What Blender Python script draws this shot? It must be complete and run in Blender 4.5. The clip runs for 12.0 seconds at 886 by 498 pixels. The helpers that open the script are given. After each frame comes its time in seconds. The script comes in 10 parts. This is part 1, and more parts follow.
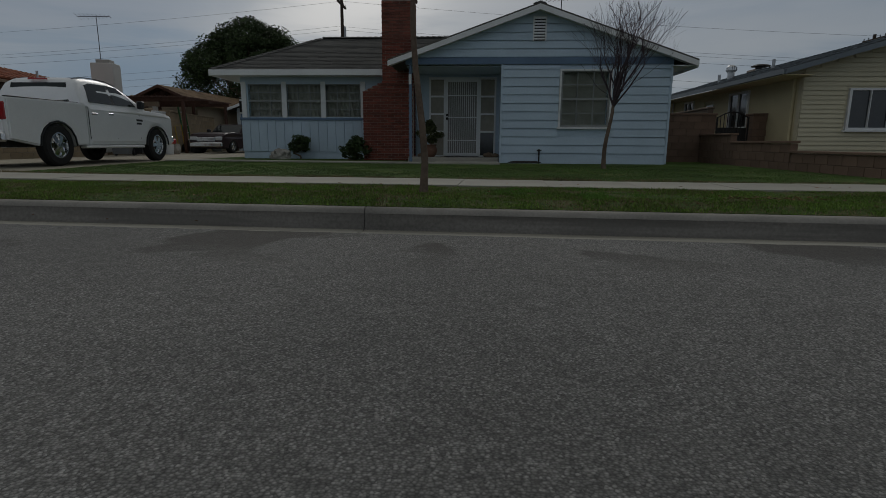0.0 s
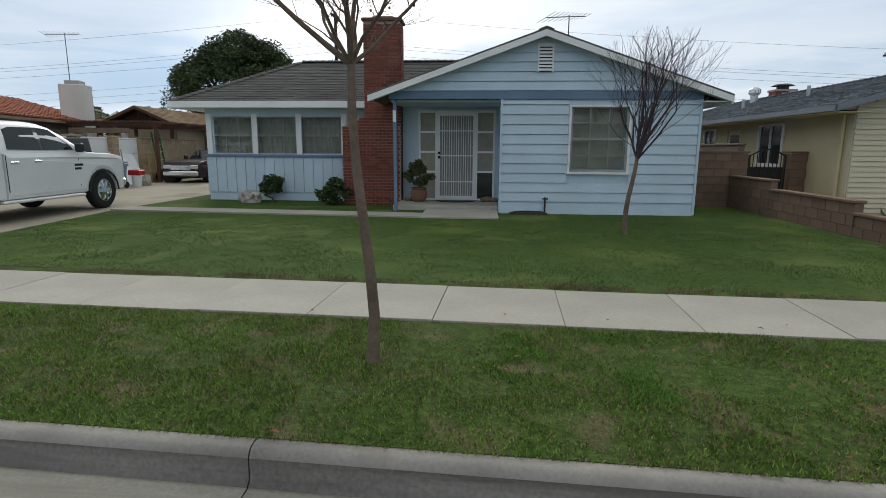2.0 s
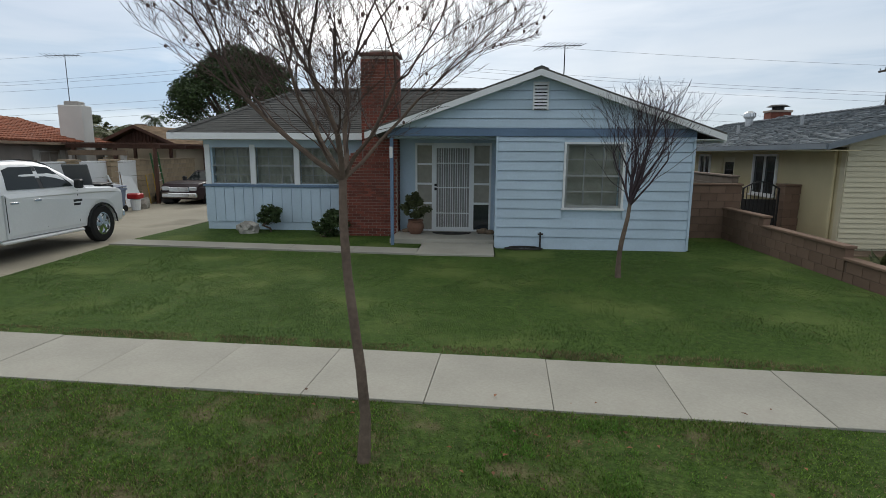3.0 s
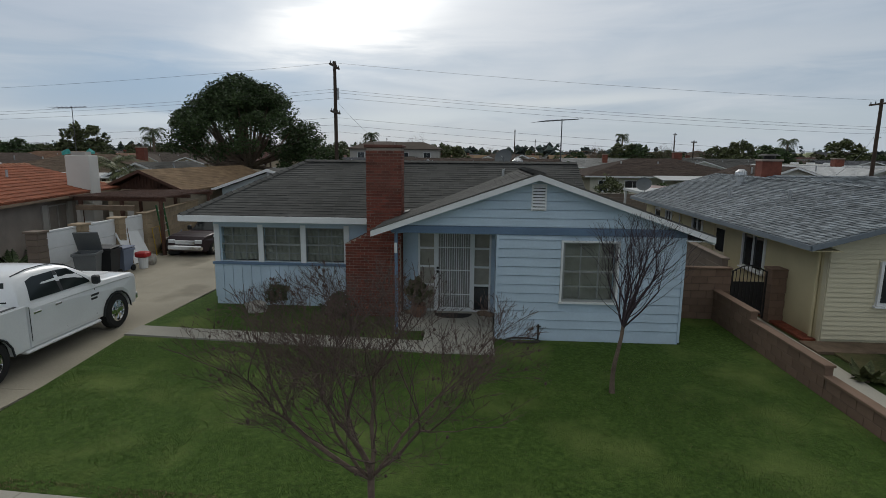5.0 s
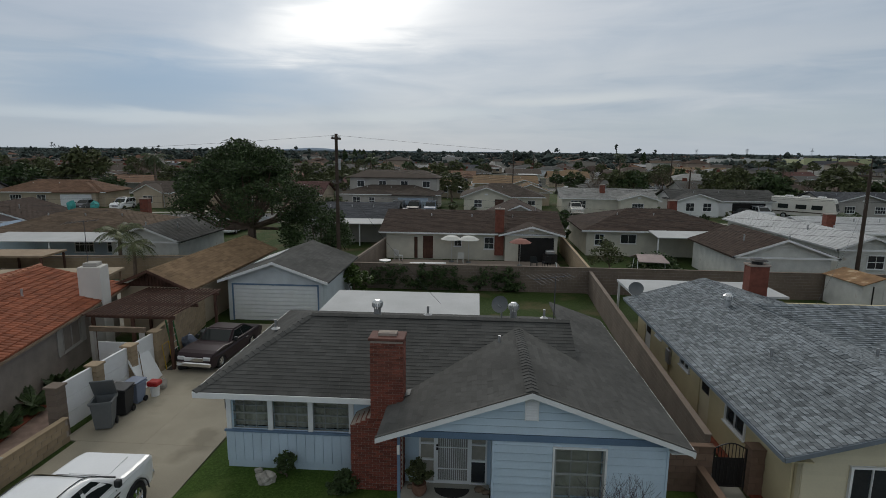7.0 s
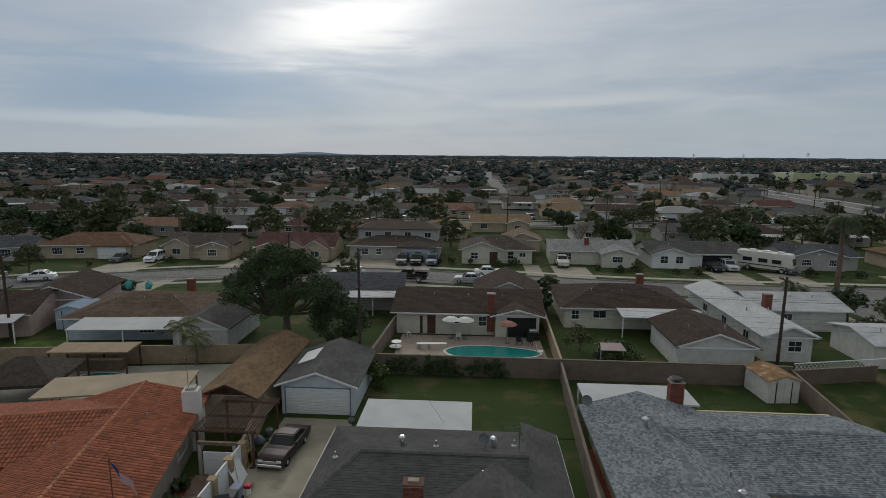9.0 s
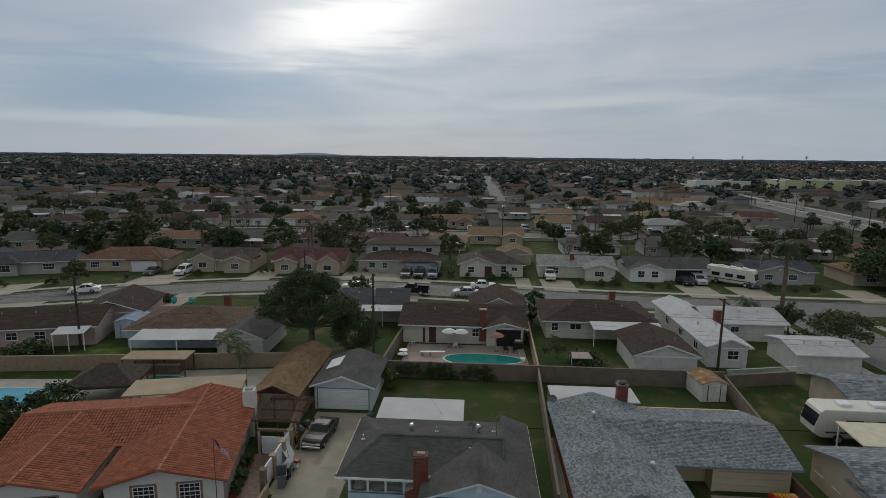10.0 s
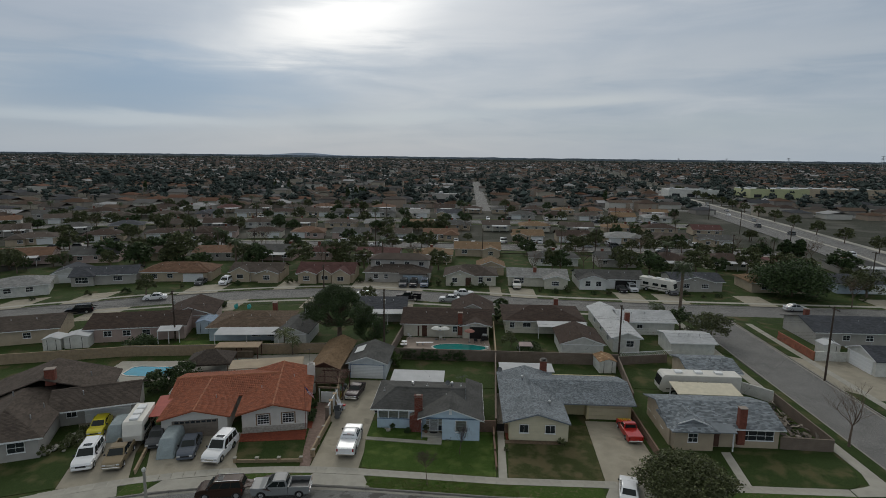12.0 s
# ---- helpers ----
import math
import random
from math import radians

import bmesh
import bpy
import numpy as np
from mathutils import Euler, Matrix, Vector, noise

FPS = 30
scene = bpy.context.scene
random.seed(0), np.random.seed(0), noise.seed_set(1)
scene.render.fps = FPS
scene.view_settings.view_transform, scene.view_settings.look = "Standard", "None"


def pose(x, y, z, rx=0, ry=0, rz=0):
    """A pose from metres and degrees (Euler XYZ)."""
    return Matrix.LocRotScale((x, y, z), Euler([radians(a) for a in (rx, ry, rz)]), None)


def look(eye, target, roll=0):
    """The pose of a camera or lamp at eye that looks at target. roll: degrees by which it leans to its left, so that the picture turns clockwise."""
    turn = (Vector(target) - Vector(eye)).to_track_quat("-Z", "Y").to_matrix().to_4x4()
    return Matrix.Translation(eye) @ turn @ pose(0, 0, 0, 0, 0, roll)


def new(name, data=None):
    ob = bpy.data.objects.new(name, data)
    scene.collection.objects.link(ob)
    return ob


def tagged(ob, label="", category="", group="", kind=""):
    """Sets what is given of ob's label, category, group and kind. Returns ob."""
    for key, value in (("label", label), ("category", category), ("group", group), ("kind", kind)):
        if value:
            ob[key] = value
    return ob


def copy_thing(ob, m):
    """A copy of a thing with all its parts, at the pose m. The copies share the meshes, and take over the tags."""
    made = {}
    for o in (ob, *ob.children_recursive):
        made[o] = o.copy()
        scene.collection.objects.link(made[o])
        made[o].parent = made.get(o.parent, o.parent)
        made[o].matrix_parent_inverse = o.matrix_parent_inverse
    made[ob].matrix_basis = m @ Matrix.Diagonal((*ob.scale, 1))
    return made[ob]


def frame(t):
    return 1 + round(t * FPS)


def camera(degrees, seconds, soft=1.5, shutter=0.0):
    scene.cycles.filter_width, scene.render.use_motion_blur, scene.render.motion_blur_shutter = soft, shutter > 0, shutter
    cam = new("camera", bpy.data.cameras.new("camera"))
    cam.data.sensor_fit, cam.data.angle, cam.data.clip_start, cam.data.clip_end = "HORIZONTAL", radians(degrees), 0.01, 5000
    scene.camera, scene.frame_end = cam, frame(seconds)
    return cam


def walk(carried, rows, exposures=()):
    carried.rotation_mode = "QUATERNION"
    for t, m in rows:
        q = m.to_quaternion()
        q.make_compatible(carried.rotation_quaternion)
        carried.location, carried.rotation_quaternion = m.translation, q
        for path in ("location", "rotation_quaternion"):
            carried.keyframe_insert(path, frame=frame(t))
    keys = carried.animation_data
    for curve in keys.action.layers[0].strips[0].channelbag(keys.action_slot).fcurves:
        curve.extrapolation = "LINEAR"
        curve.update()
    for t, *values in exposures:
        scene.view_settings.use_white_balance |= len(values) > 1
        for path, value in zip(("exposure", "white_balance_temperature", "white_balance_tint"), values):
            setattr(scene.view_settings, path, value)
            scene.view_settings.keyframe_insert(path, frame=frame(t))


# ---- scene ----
cam = camera(78.0, 12.0, soft=0.7)
PATH = [
    (0, (-0.524, 0.340, 0.566), (-0.654, 2.299, 0.184), 0.37),
    (0.5, (-0.591, 1.552, 0.601), (-0.724, 3.511, 0.221), 0.34),
    (1, (-0.490, 2.300, 0.915), (-0.634, 4.259, 0.538), 0.43),
    (1.5, (-0.434, 2.544, 1.202), (-0.576, 4.505, 0.832), 0.38),
    (2, (-0.396, 2.631, 1.470), (-0.536, 4.593, 1.109), 0.33),
    (2.5, (-0.354, 2.662, 1.752), (-0.494, 4.625, 1.399), 0.35),
    (3, (-0.336, 2.658, 2.149), (-0.473, 4.624, 1.806), 0.39),
    (5, (-0.473, 2.470, 4.356), (-0.598, 4.437, 4.014), 0.52),
    (5.5, (-0.461, 2.408, 5.023), (-0.584, 4.375, 4.680), 0.54),
    (6, (-0.446, 2.432, 5.736), (-0.572, 4.398, 5.391), 0.47),
    (6.5, (-0.463, 2.449, 7.282), (-0.585, 4.415, 6.936), 0.55),
    (7, (-0.534, 2.467, 9.553), (-0.655, 4.432, 9.205), 0.59),
    (7.2, (-0.523, 2.466, 10.576), (-0.649, 4.430, 10.222), 0.45),
    (8.8, (-0.377, -4.163, 18.218), (-0.496, -2.196, 17.879), 0.46),
    (9, (-0.312, -5.784, 19.189), (-0.429, -3.817, 18.850), 0.44),
    (9.5, (-0.032, -10.542, 21.626), (-0.152, -8.574, 21.288), 0.50),
    (10, (0.365, -16.032, 23.790), (0.247, -14.064, 23.453), 0.58),
    (10.5, (0.953, -22.288, 26.036), (0.838, -20.320, 25.698), 0.59),
    (11, (1.539, -29.044, 28.231), (1.430, -27.075, 27.892), 0.61),
    (11.5, (2.009, -36.118, 30.391), (1.912, -34.149, 30.053), 0.61),
    (12, (2.344, -43.432, 32.419), (2.259, -41.463, 32.080), 0.70),
]
EXPOSURES = [(0.0, -0.9), (0.1, -0.75), (0.2, -0.45), (0.3, 0.0), (0.4, 0.6), (0.6, 0.75), (1.5, 0.75), (3.0, 0.68), (3.3, 0.6),
             (4.6, 0.25), (5.0, 0.18), (6.0, 0.15), (7.0, 0.1), (9.0, -0.06), (12.0, -0.06)]
walk(cam, [(t, look(eye, target, roll)) for t, eye, target, roll in PATH], EXPOSURES)

# ---- sky and sun ----
SUN_EL, SUN_AZ = radians(33), radians(-11)      # azimuth from +y towards +x
SUN_DIR = Vector((math.sin(SUN_AZ) * math.cos(SUN_EL), math.cos(SUN_AZ) * math.cos(SUN_EL), math.sin(SUN_EL)))

# cloud forms of the overcast: azimuth and elevation in degrees, half widths, tilt, colour, weight
CLOUDS = [
    (-27, 6.2, 19, 5.0, 6, (0.22, 0.335, 0.48), 0.9),      # bluish gap
    (-38, 12, 16, 3.5, 0, (0.36, 0.42, 0.51), 0.6),
    (-33, 2.9, 15, 0.8, -1, (0.50, 0.57, 0.635), 0.7),     # low pale streaks
    (-8, 3.6, 13, 0.8, 3, (0.45, 0.52, 0.58), 0.6),
    (10, 5.4, 11, 0.75, 2, (0.54, 0.58, 0.61), 0.7),
    (20, 9.0, 22, 2.2, 5, (0.49, 0.53, 0.575), 0.6),
    (24, 3.0, 20, 1.6, 2, (0.37, 0.44, 0.50), 0.6),
    (6, 14, 12, 5, 8, (0.53, 0.56, 0.60), 0.6),
    (-12, 12.6, 17, 5.2, 8, (0.66, 0.69, 0.72), 0.8),      # thin cloud under the sun
    (-12, 12.6, 11, 3.2, 11, (1.0, 1.0, 0.99), 0.95),
]


def make_world():
    w = bpy.data.worlds.new("overcast")
    scene.world = w
    w.use_nodes = True
    nt = w.node_tree
    nt.nodes.clear()
    N, L = nt.nodes.new, nt.links.new

    def math_node(op, a, b=None):
        n = N("ShaderNodeMath")
        n.operation = op
        for i, v in enumerate((a, b)):
            if v is None:
                continue
            if isinstance(v, (int, float)):
                n.inputs[i].default_value = v
            else:
                L(v, n.inputs[i])
        return n.outputs[0]

    def mixed(fac, under, over):
        m = N("ShaderNodeMixRGB")
        L(fac, m.inputs[0]), L(under, m.inputs[1])
        if isinstance(over, tuple):
            m.inputs[2].default_value = (*over, 1)
        else:
            L(over, m.inputs[2])
        return m.outputs[0]

    tc = N("ShaderNodeTexCoord")
    sep = N("ShaderNodeSeparateXYZ")
    L(tc.outputs["Generated"], sep.inputs[0])
    az = math_node("MULTIPLY", math_node("ARCTAN2", sep.outputs[0], sep.outputs[1]), 57.2958)
    el = math_node("MULTIPLY", math_node("ARCSINE", sep.outputs[2]), 57.2958)
    up = math_node("MAXIMUM", sep.outputs[2], 0.0)

    def cloud_noise(sx, sy, sz, scale, detail, rough):
        c = N("ShaderNodeCombineXYZ")
        L(math_node("MULTIPLY", sep.outputs[0], sx), c.inputs[0]), L(math_node("MULTIPLY", sep.outputs[1], sy), c.inputs[1]), L(math_node("MULTIPLY", sep.outputs[2], sz), c.inputs[2])
        n = N("ShaderNodeTexNoise")
        n.inputs["Scale"].default_value, n.inputs["Detail"].default_value, n.inputs["Roughness"].default_value = scale, detail, rough
        n.inputs["Distortion"].default_value = 0.5
        L(c.outputs[0], n.inputs["Vector"])
        return n.outputs["Fac"]

    broad = cloud_noise(1.0, 1.0, 3.2, 2.3, 5, 0.5)
    fine = cloud_noise(1.0, 1.0, 7.0, 5.0, 6, 0.55)
    warp_a, warp_e = math_node("SUBTRACT", broad, 0.5), math_node("SUBTRACT", fine, 0.5)
    ramp = N("ShaderNodeValToRGB")
    ramp.color_ramp.elements[0].position, ramp.color_ramp.elements[0].color = 0.36, (0.31, 0.385, 0.475, 1)
    ramp.color_ramp.elements[1].position, ramp.color_ramp.elements[1].color = 0.64, (0.49, 0.535, 0.59, 1)
    L(math_node("ADD", math_node("MULTIPLY", broad, 0.6), math_node("MULTIPLY", fine, 0.4)), ramp.inputs[0])
    col = ramp.outputs[0]
    for caz, cel, wa, we, tilt, colour, weight in CLOUDS:
        c, sn = math.cos(radians(tilt)), math.sin(radians(tilt))
        da = math_node("ADD", math_node("SUBTRACT", az, caz), math_node("MULTIPLY", warp_a, wa * 1.2))
        de = math_node("ADD", math_node("SUBTRACT", el, cel), math_node("MULTIPLY", warp_e, min(we, 3.0) * 2.0))
        u = math_node("DIVIDE", math_node("ADD", math_node("MULTIPLY", da, c), math_node("MULTIPLY", de, sn)), wa)
        v = math_node("DIVIDE", math_node("SUBTRACT", math_node("MULTIPLY", de, c), math_node("MULTIPLY", da, sn)), we)
        far = math_node("SQRT", math_node("ADD", math_node("MULTIPLY", u, u), math_node("MULTIPLY", v, v)))
        fall = N("ShaderNodeMapRange")
        fall.interpolation_type = "SMOOTHERSTEP"
        fall.inputs["From Min"].default_value, fall.inputs["From Max"].default_value = 1.35, 0.1
        fall.inputs["To Max"].default_value = weight
        L(far, fall.inputs["Value"])
        col = mixed(fall.outputs[0], col, colour)
    # glow of the veiled sun
    dot = N("ShaderNodeVectorMath")
    dot.operation = "DOT_PRODUCT"
    L(tc.outputs["Generated"], dot.inputs[0])
    dot.inputs[1].default_value = SUN_DIR
    d = math_node("MAXIMUM", dot.outputs["Value"], 0.0)
    glow = math_node("ADD", math_node("MULTIPLY", math_node("POWER", d, 14.0), 0.36), math_node("MULTIPLY", math_node("POWER", d, 60.0), 1.8))
    add = N("ShaderNodeMixRGB")
    add.blend_type = "ADD"
    add.inputs[0].default_value = 1.0
    tint = N("ShaderNodeCombineXYZ")
    L(glow, tint.inputs[0]), L(math_node("MULTIPLY", glow, 0.99), tint.inputs[1]), L(math_node("MULTIPLY", glow, 0.95), tint.inputs[2])
    L(col, add.inputs[1]), L(tint.outputs[0], add.inputs[2])
    # pale band of haze at the skyline
    hf = math_node("POWER", math_node("SUBTRACT", 1.0, math_node("MINIMUM", math_node("MULTIPLY", up, 12.0), 1.0)), 2.0)
    col = mixed(math_node("MULTIPLY", hf, 0.75), add.outputs[0], (0.385, 0.46, 0.54))
    # the overcast is whiter overhead
    wf = math_node("MINIMUM", math_node("MAXIMUM", math_node("MULTIPLY", math_node("SUBTRACT", up, 0.38), 3.5), 0.0), 0.85)
    col = mixed(wf, col, (0.535, 0.54, 0.515))
    clouds = N("ShaderNodeBackground")
    L(col, clouds.inputs[0])
    clouds.inputs[1].default_value = 0.95
    sky = N("ShaderNodeTexSky")
    sky.sky_type, sky.sun_disc = "NISHITA", False
    sky.sun_elevation, sky.sun_rotation = SUN_EL, SUN_AZ
    blue = N("ShaderNodeBackground")
    L(sky.outputs[0], blue.inputs[0])
    blue.inputs[1].default_value = 0.07
    mix = N("ShaderNodeMixShader")
    mix.inputs[0].default_value = 0.9
    L(blue.outputs[0], mix.inputs[1]), L(clouds.outputs[0], mix.inputs[2])
    out = N("ShaderNodeOutputWorld")
    L(mix.outputs[0], out.inputs[0])


make_world()
sun = new("sun", bpy.data.lights.new("sun", "SUN"))
sun.data.energy, sun.data.angle, sun.data.color = 0.8, radians(25), (1.0, 0.96, 0.9)
sun.matrix_world = look(SUN_DIR * 50, (0, 0, 0))


# ---- materials ----
def ramped(nt, fac, stops):
    r = nt.nodes.new("ShaderNodeValToRGB")
    e = r.color_ramp.elements
    while len(e) < len(stops):
        e.new(0.5)
    for el, (p, c) in zip(e, stops):
        el.position, el.color = p, (*c, 1)
    nt.links.new(fac, r.inputs[0])
    return r.outputs[0]


def mat(name, col, rough=0.8, metal=0.0, var=0.15, scale=1.5, fine=25.0, bump=0.15, depth=0.01, spec=0.4, rand=0.0, island=0.0,
        stain=None, stain_at=0.62, coat=0.0, hues=None, stretch=None):
    """A surface with stains at one scale and grain at another. rand: tone by object, island: tone by loose piece."""
    m = bpy.data.materials.new(name)
    m.use_nodes = True
    nt = m.node_tree
    b = nt.nodes["Principled BSDF"]
    L = nt.links.new
    tc = nt.nodes.new("ShaderNodeTexCoord")
    big, small = nt.nodes.new("ShaderNodeTexNoise"), nt.nodes.new("ShaderNodeTexNoise")
    for n, s, dt in ((big, scale, 4), (small, fine, 3)):
        n.inputs["Scale"].default_value, n.inputs["Detail"].default_value = s, dt
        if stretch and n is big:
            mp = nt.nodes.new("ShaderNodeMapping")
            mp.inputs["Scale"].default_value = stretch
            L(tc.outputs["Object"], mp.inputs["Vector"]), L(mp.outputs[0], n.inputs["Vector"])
        else:
            L(tc.outputs["Object"], n.inputs["Vector"])
    lo, hi = [c * (1 - var) for c in col], [min(1, c * (1 + var)) for c in col]
    c1 = ramped(nt, big.outputs["Fac"], [(0.3, lo), (0.7, hi)])
    if hues:
        g = nt.nodes.new("ShaderNodeNewGeometry") if island else nt.nodes.new("ShaderNodeObjectInfo")
        src = g.outputs["Random Per Island"] if island else g.outputs["Random"]
        rp = nt.nodes.new("ShaderNodeValToRGB")
        rp.color_ramp.interpolation = "CONSTANT"
        e = rp.color_ramp.elements
        while len(e) < len(hues):
            e.new(0.5)
        for i, (el, c) in enumerate(zip(e, hues)):
            el.position, el.color = i / len(hues), (*c, 1)
        L(src, rp.inputs[0])
        c1 = rp.outputs[0]
    mx = nt.nodes.new("ShaderNodeMixRGB")
    mx.blend_type = "MULTIPLY"
    mx.inputs[0].default_value = 1.0
    grain = ramped(nt, small.outputs["Fac"], [(0.25, [1 - var * 1.2] * 3), (0.75, [1.0] * 3)])
    L(c1, mx.inputs[1]), L(grain, mx.inputs[2])
    res = mx.outputs[0]
    if stain:
        st = nt.nodes.new("ShaderNodeMixRGB")
        L(ramped(nt, big.outputs["Fac"], [(stain_at, (0, 0, 0)), (stain_at + 0.12, (0.75,) * 3)]), st.inputs[0])
        L(res, st.inputs[1])
        st.inputs[2].default_value = (*stain, 1)
        res = st.outputs[0]
    if (rand or island) and not hues:
        g = nt.nodes.new("ShaderNodeNewGeometry") if island else nt.nodes.new("ShaderNodeObjectInfo")
        src = g.outputs["Random Per Island"] if island else g.outputs["Random"]
        k = island or rand
        mr = nt.nodes.new("ShaderNodeMapRange")
        mr.inputs["To Min"].default_value, mr.inputs["To Max"].default_value = 1 - k, 1 + k
        L(src, mr.inputs["Value"])
        hs = nt.nodes.new("ShaderNodeHueSaturation")
        L(mr.outputs[0], hs.inputs["Value"]), L(res, hs.inputs["Color"])
        res = hs.outputs[0]
    L(res, b.inputs["Base Color"])
    b.inputs["Roughness"].default_value, b.inputs["Metallic"].default_value = rough, metal
    b.inputs["Specular IOR Level"].default_value = spec
    b.inputs["Coat Weight"].default_value = coat
    if bump:
        bp = nt.nodes.new("ShaderNodeBump")
        bp.inputs["Strength"].default_value, bp.inputs["Distance"].default_value = bump, depth
        L(small.outputs["Fac"], bp.inputs["Height"])
        L(bp.outputs[0], b.inputs["Normal"])
    return m


def asphalt_mat():
    m = mat("asphalt", (0.235, 0.231, 0.22), rough=0.9, var=0.16, scale=0.35, fine=9, bump=0)
    nt = m.node_tree
    b = nt.nodes["Principled BSDF"]
    L = nt.links.new
    tc = nt.nodes.new("ShaderNodeTexCoord")
    v = nt.nodes.new("ShaderNodeTexVoronoi")
    v.inputs["Scale"].default_value = 112
    L(tc.outputs["Object"], v.inputs["Vector"])
    stone = ramped(nt, v.outputs["Color"], [(0.12, (0.6,) * 3), (0.6, (1.0,) * 3), (0.92, (1.7,) * 3)])
    gap = ramped(nt, v.outputs["Distance"], [(0.25, (1.0,) * 3), (0.75, (0.5,) * 3)])
    prev = b.inputs["Base Color"].links[0].from_socket
    for s in (stone, gap):
        x = nt.nodes.new("ShaderNodeMixRGB")
        x.blend_type = "MULTIPLY"
        x.inputs[0].default_value = 1
        L(prev, x.inputs[1]), L(s, x.inputs[2])
        prev = x.outputs[0]
    # dark seepage stains along the gutter
    sp = nt.nodes.new("ShaderNodeSeparateXYZ")
    L(tc.outputs["Object"], sp.inputs[0])
    mr = nt.nodes.new("ShaderNodeMapRange")
    mr.inputs["From Min"].default_value, mr.inputs["From Max"].default_value = -1.3, -0.5
    edge = nt.nodes.new("ShaderNodeMath")
    edge.operation = "ABSOLUTE"
    off = nt.nodes.new("ShaderNodeMath")
    off.operation = "SUBTRACT"
    off.inputs[1].default_value = 4.6
    neg = nt.nodes.new("ShaderNodeMath")
    neg.operation = "MULTIPLY"
    neg.inputs[1].default_value = -1.0
    L(sp.outputs[1], off.inputs[0]), L(off.outputs[0], edge.inputs[0]), L(edge.outputs[0], neg.inputs[0]), L(neg.outputs[0], mr.inputs["Value"])
    sn = nt.nodes.new("ShaderNodeTexNoise")
    sn.inputs["Scale"].default_value, sn.inputs["Detail"].default_value, sn.inputs["Distortion"].default_value = 0.75, 4, 0.4
    L(tc.outputs["Object"], sn.inputs["Vector"])
    spot = nt.nodes.new("ShaderNodeMath")
    spot.operation = "MULTIPLY"
    L(ramped(nt, sn.outputs["Fac"], [(0.52, (0,) * 3), (0.56, (0.75,) * 3)]), spot.inputs[0]), L(mr.outputs[0], spot.inputs[1])
    x = nt.nodes.new("ShaderNodeMixRGB")
    L(spot.outputs[0], x.inputs[0]), L(prev, x.inputs[1])
    x.inputs[2].default_value = (0.055, 0.05, 0.043, 1)
    prev = x.outputs[0]
    L(prev, b.inputs["Base Color"])
    bp = nt.nodes.new("ShaderNodeBump")
    bp.inputs["Strength"].default_value, bp.inputs["Distance"].default_value, bp.invert = 0.7, 0.008, True
    L(v.outputs["Distance"], bp.inputs["Height"]), L(bp.outputs[0], b.inputs["Normal"])
    return m


def turf_mat(name, greens, dry, scale=0.5, dry_at=0.6):
    m = mat(name, greens[0], rough=0.95, bump=0.6, depth=0.03, fine=45, spec=0.15)
    nt = m.node_tree
    b = nt.nodes["Principled BSDF"]
    L = nt.links.new
    tc = nt.nodes.new("ShaderNodeTexCoord")
    n1, n2 = nt.nodes.new("ShaderNodeTexNoise"), nt.nodes.new("ShaderNodeTexNoise")
    n1.inputs["Scale"].default_value, n1.inputs["Detail"].default_value = scale, 6
    n2.inputs["Scale"].default_value, n2.inputs["Detail"].default_value = 14, 6
    n2.inputs["Roughness"].default_value = 0.7
    L(tc.outputs["Object"], n1.inputs["Vector"]), L(tc.outputs["Object"], n2.inputs["Vector"])
    base = ramped(nt, n2.outputs["Fac"], [(0.3, [c * 0.55 for c in greens[0]]), (0.5, greens[0]), (0.7, greens[1])])
    x = nt.nodes.new("ShaderNodeMixRGB")
    L(ramped(nt, n1.outputs["Fac"], [(dry_at, (0,) * 3), (dry_at + 0.16, (0.7,) * 3)]), x.inputs[0])
    L(base, x.inputs[1])
    x.inputs[2].default_value = (*dry, 1)
    L(x.outputs[0], b.inputs["Base Color"])
    return m


def glass_mat(name, tint=(0.9, 0.95, 0.95)):
    m = mat(name, tint, rough=0.02, var=0.0, bump=0, spec=0.5)
    m.node_tree.nodes["Principled BSDF"].inputs["Transmission Weight"].default_value = 1.0
    m.node_tree.nodes["Principled BSDF"].inputs["IOR"].default_value = 1.1
    return m


def water_mat(name, col):
    return mat(name, col, rough=0.06, var=0.12, scale=0.8, fine=2.5, bump=0.12, depth=0.03, spec=0.5)


ASPHALT = asphalt_mat()
CONCRETE = mat("concrete", (0.362, 0.346, 0.298), rough=0.9, var=0.12, scale=0.9, fine=40, bump=0.12, depth=0.004, rand=0.06, stain=(0.30, 0.275, 0.235))
DRIVE = mat("driveway_concrete", (0.34, 0.308, 0.24), rough=0.9, var=0.18, scale=0.45, fine=30, bump=0.12, depth=0.004, stain=(0.185, 0.165, 0.125), stain_at=0.57, rand=0.05)
KERB = mat("kerb_concrete", (0.30, 0.283, 0.255), rough=0.9, var=0.18, scale=1.6, fine=45, bump=0.3, depth=0.006, stain=(0.20, 0.185, 0.165), stain_at=0.58)
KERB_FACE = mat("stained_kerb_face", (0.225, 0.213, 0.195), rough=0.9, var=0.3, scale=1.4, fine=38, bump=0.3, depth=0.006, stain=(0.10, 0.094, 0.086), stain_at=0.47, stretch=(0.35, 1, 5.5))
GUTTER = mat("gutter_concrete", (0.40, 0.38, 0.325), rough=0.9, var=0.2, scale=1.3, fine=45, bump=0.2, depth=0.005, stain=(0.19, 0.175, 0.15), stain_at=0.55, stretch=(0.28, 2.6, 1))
TURF = turf_mat("turf", ((0.046, 0.086, 0.015), (0.082, 0.132, 0.027)), (0.125, 0.165, 0.045), scale=0.55, dry_at=0.5)
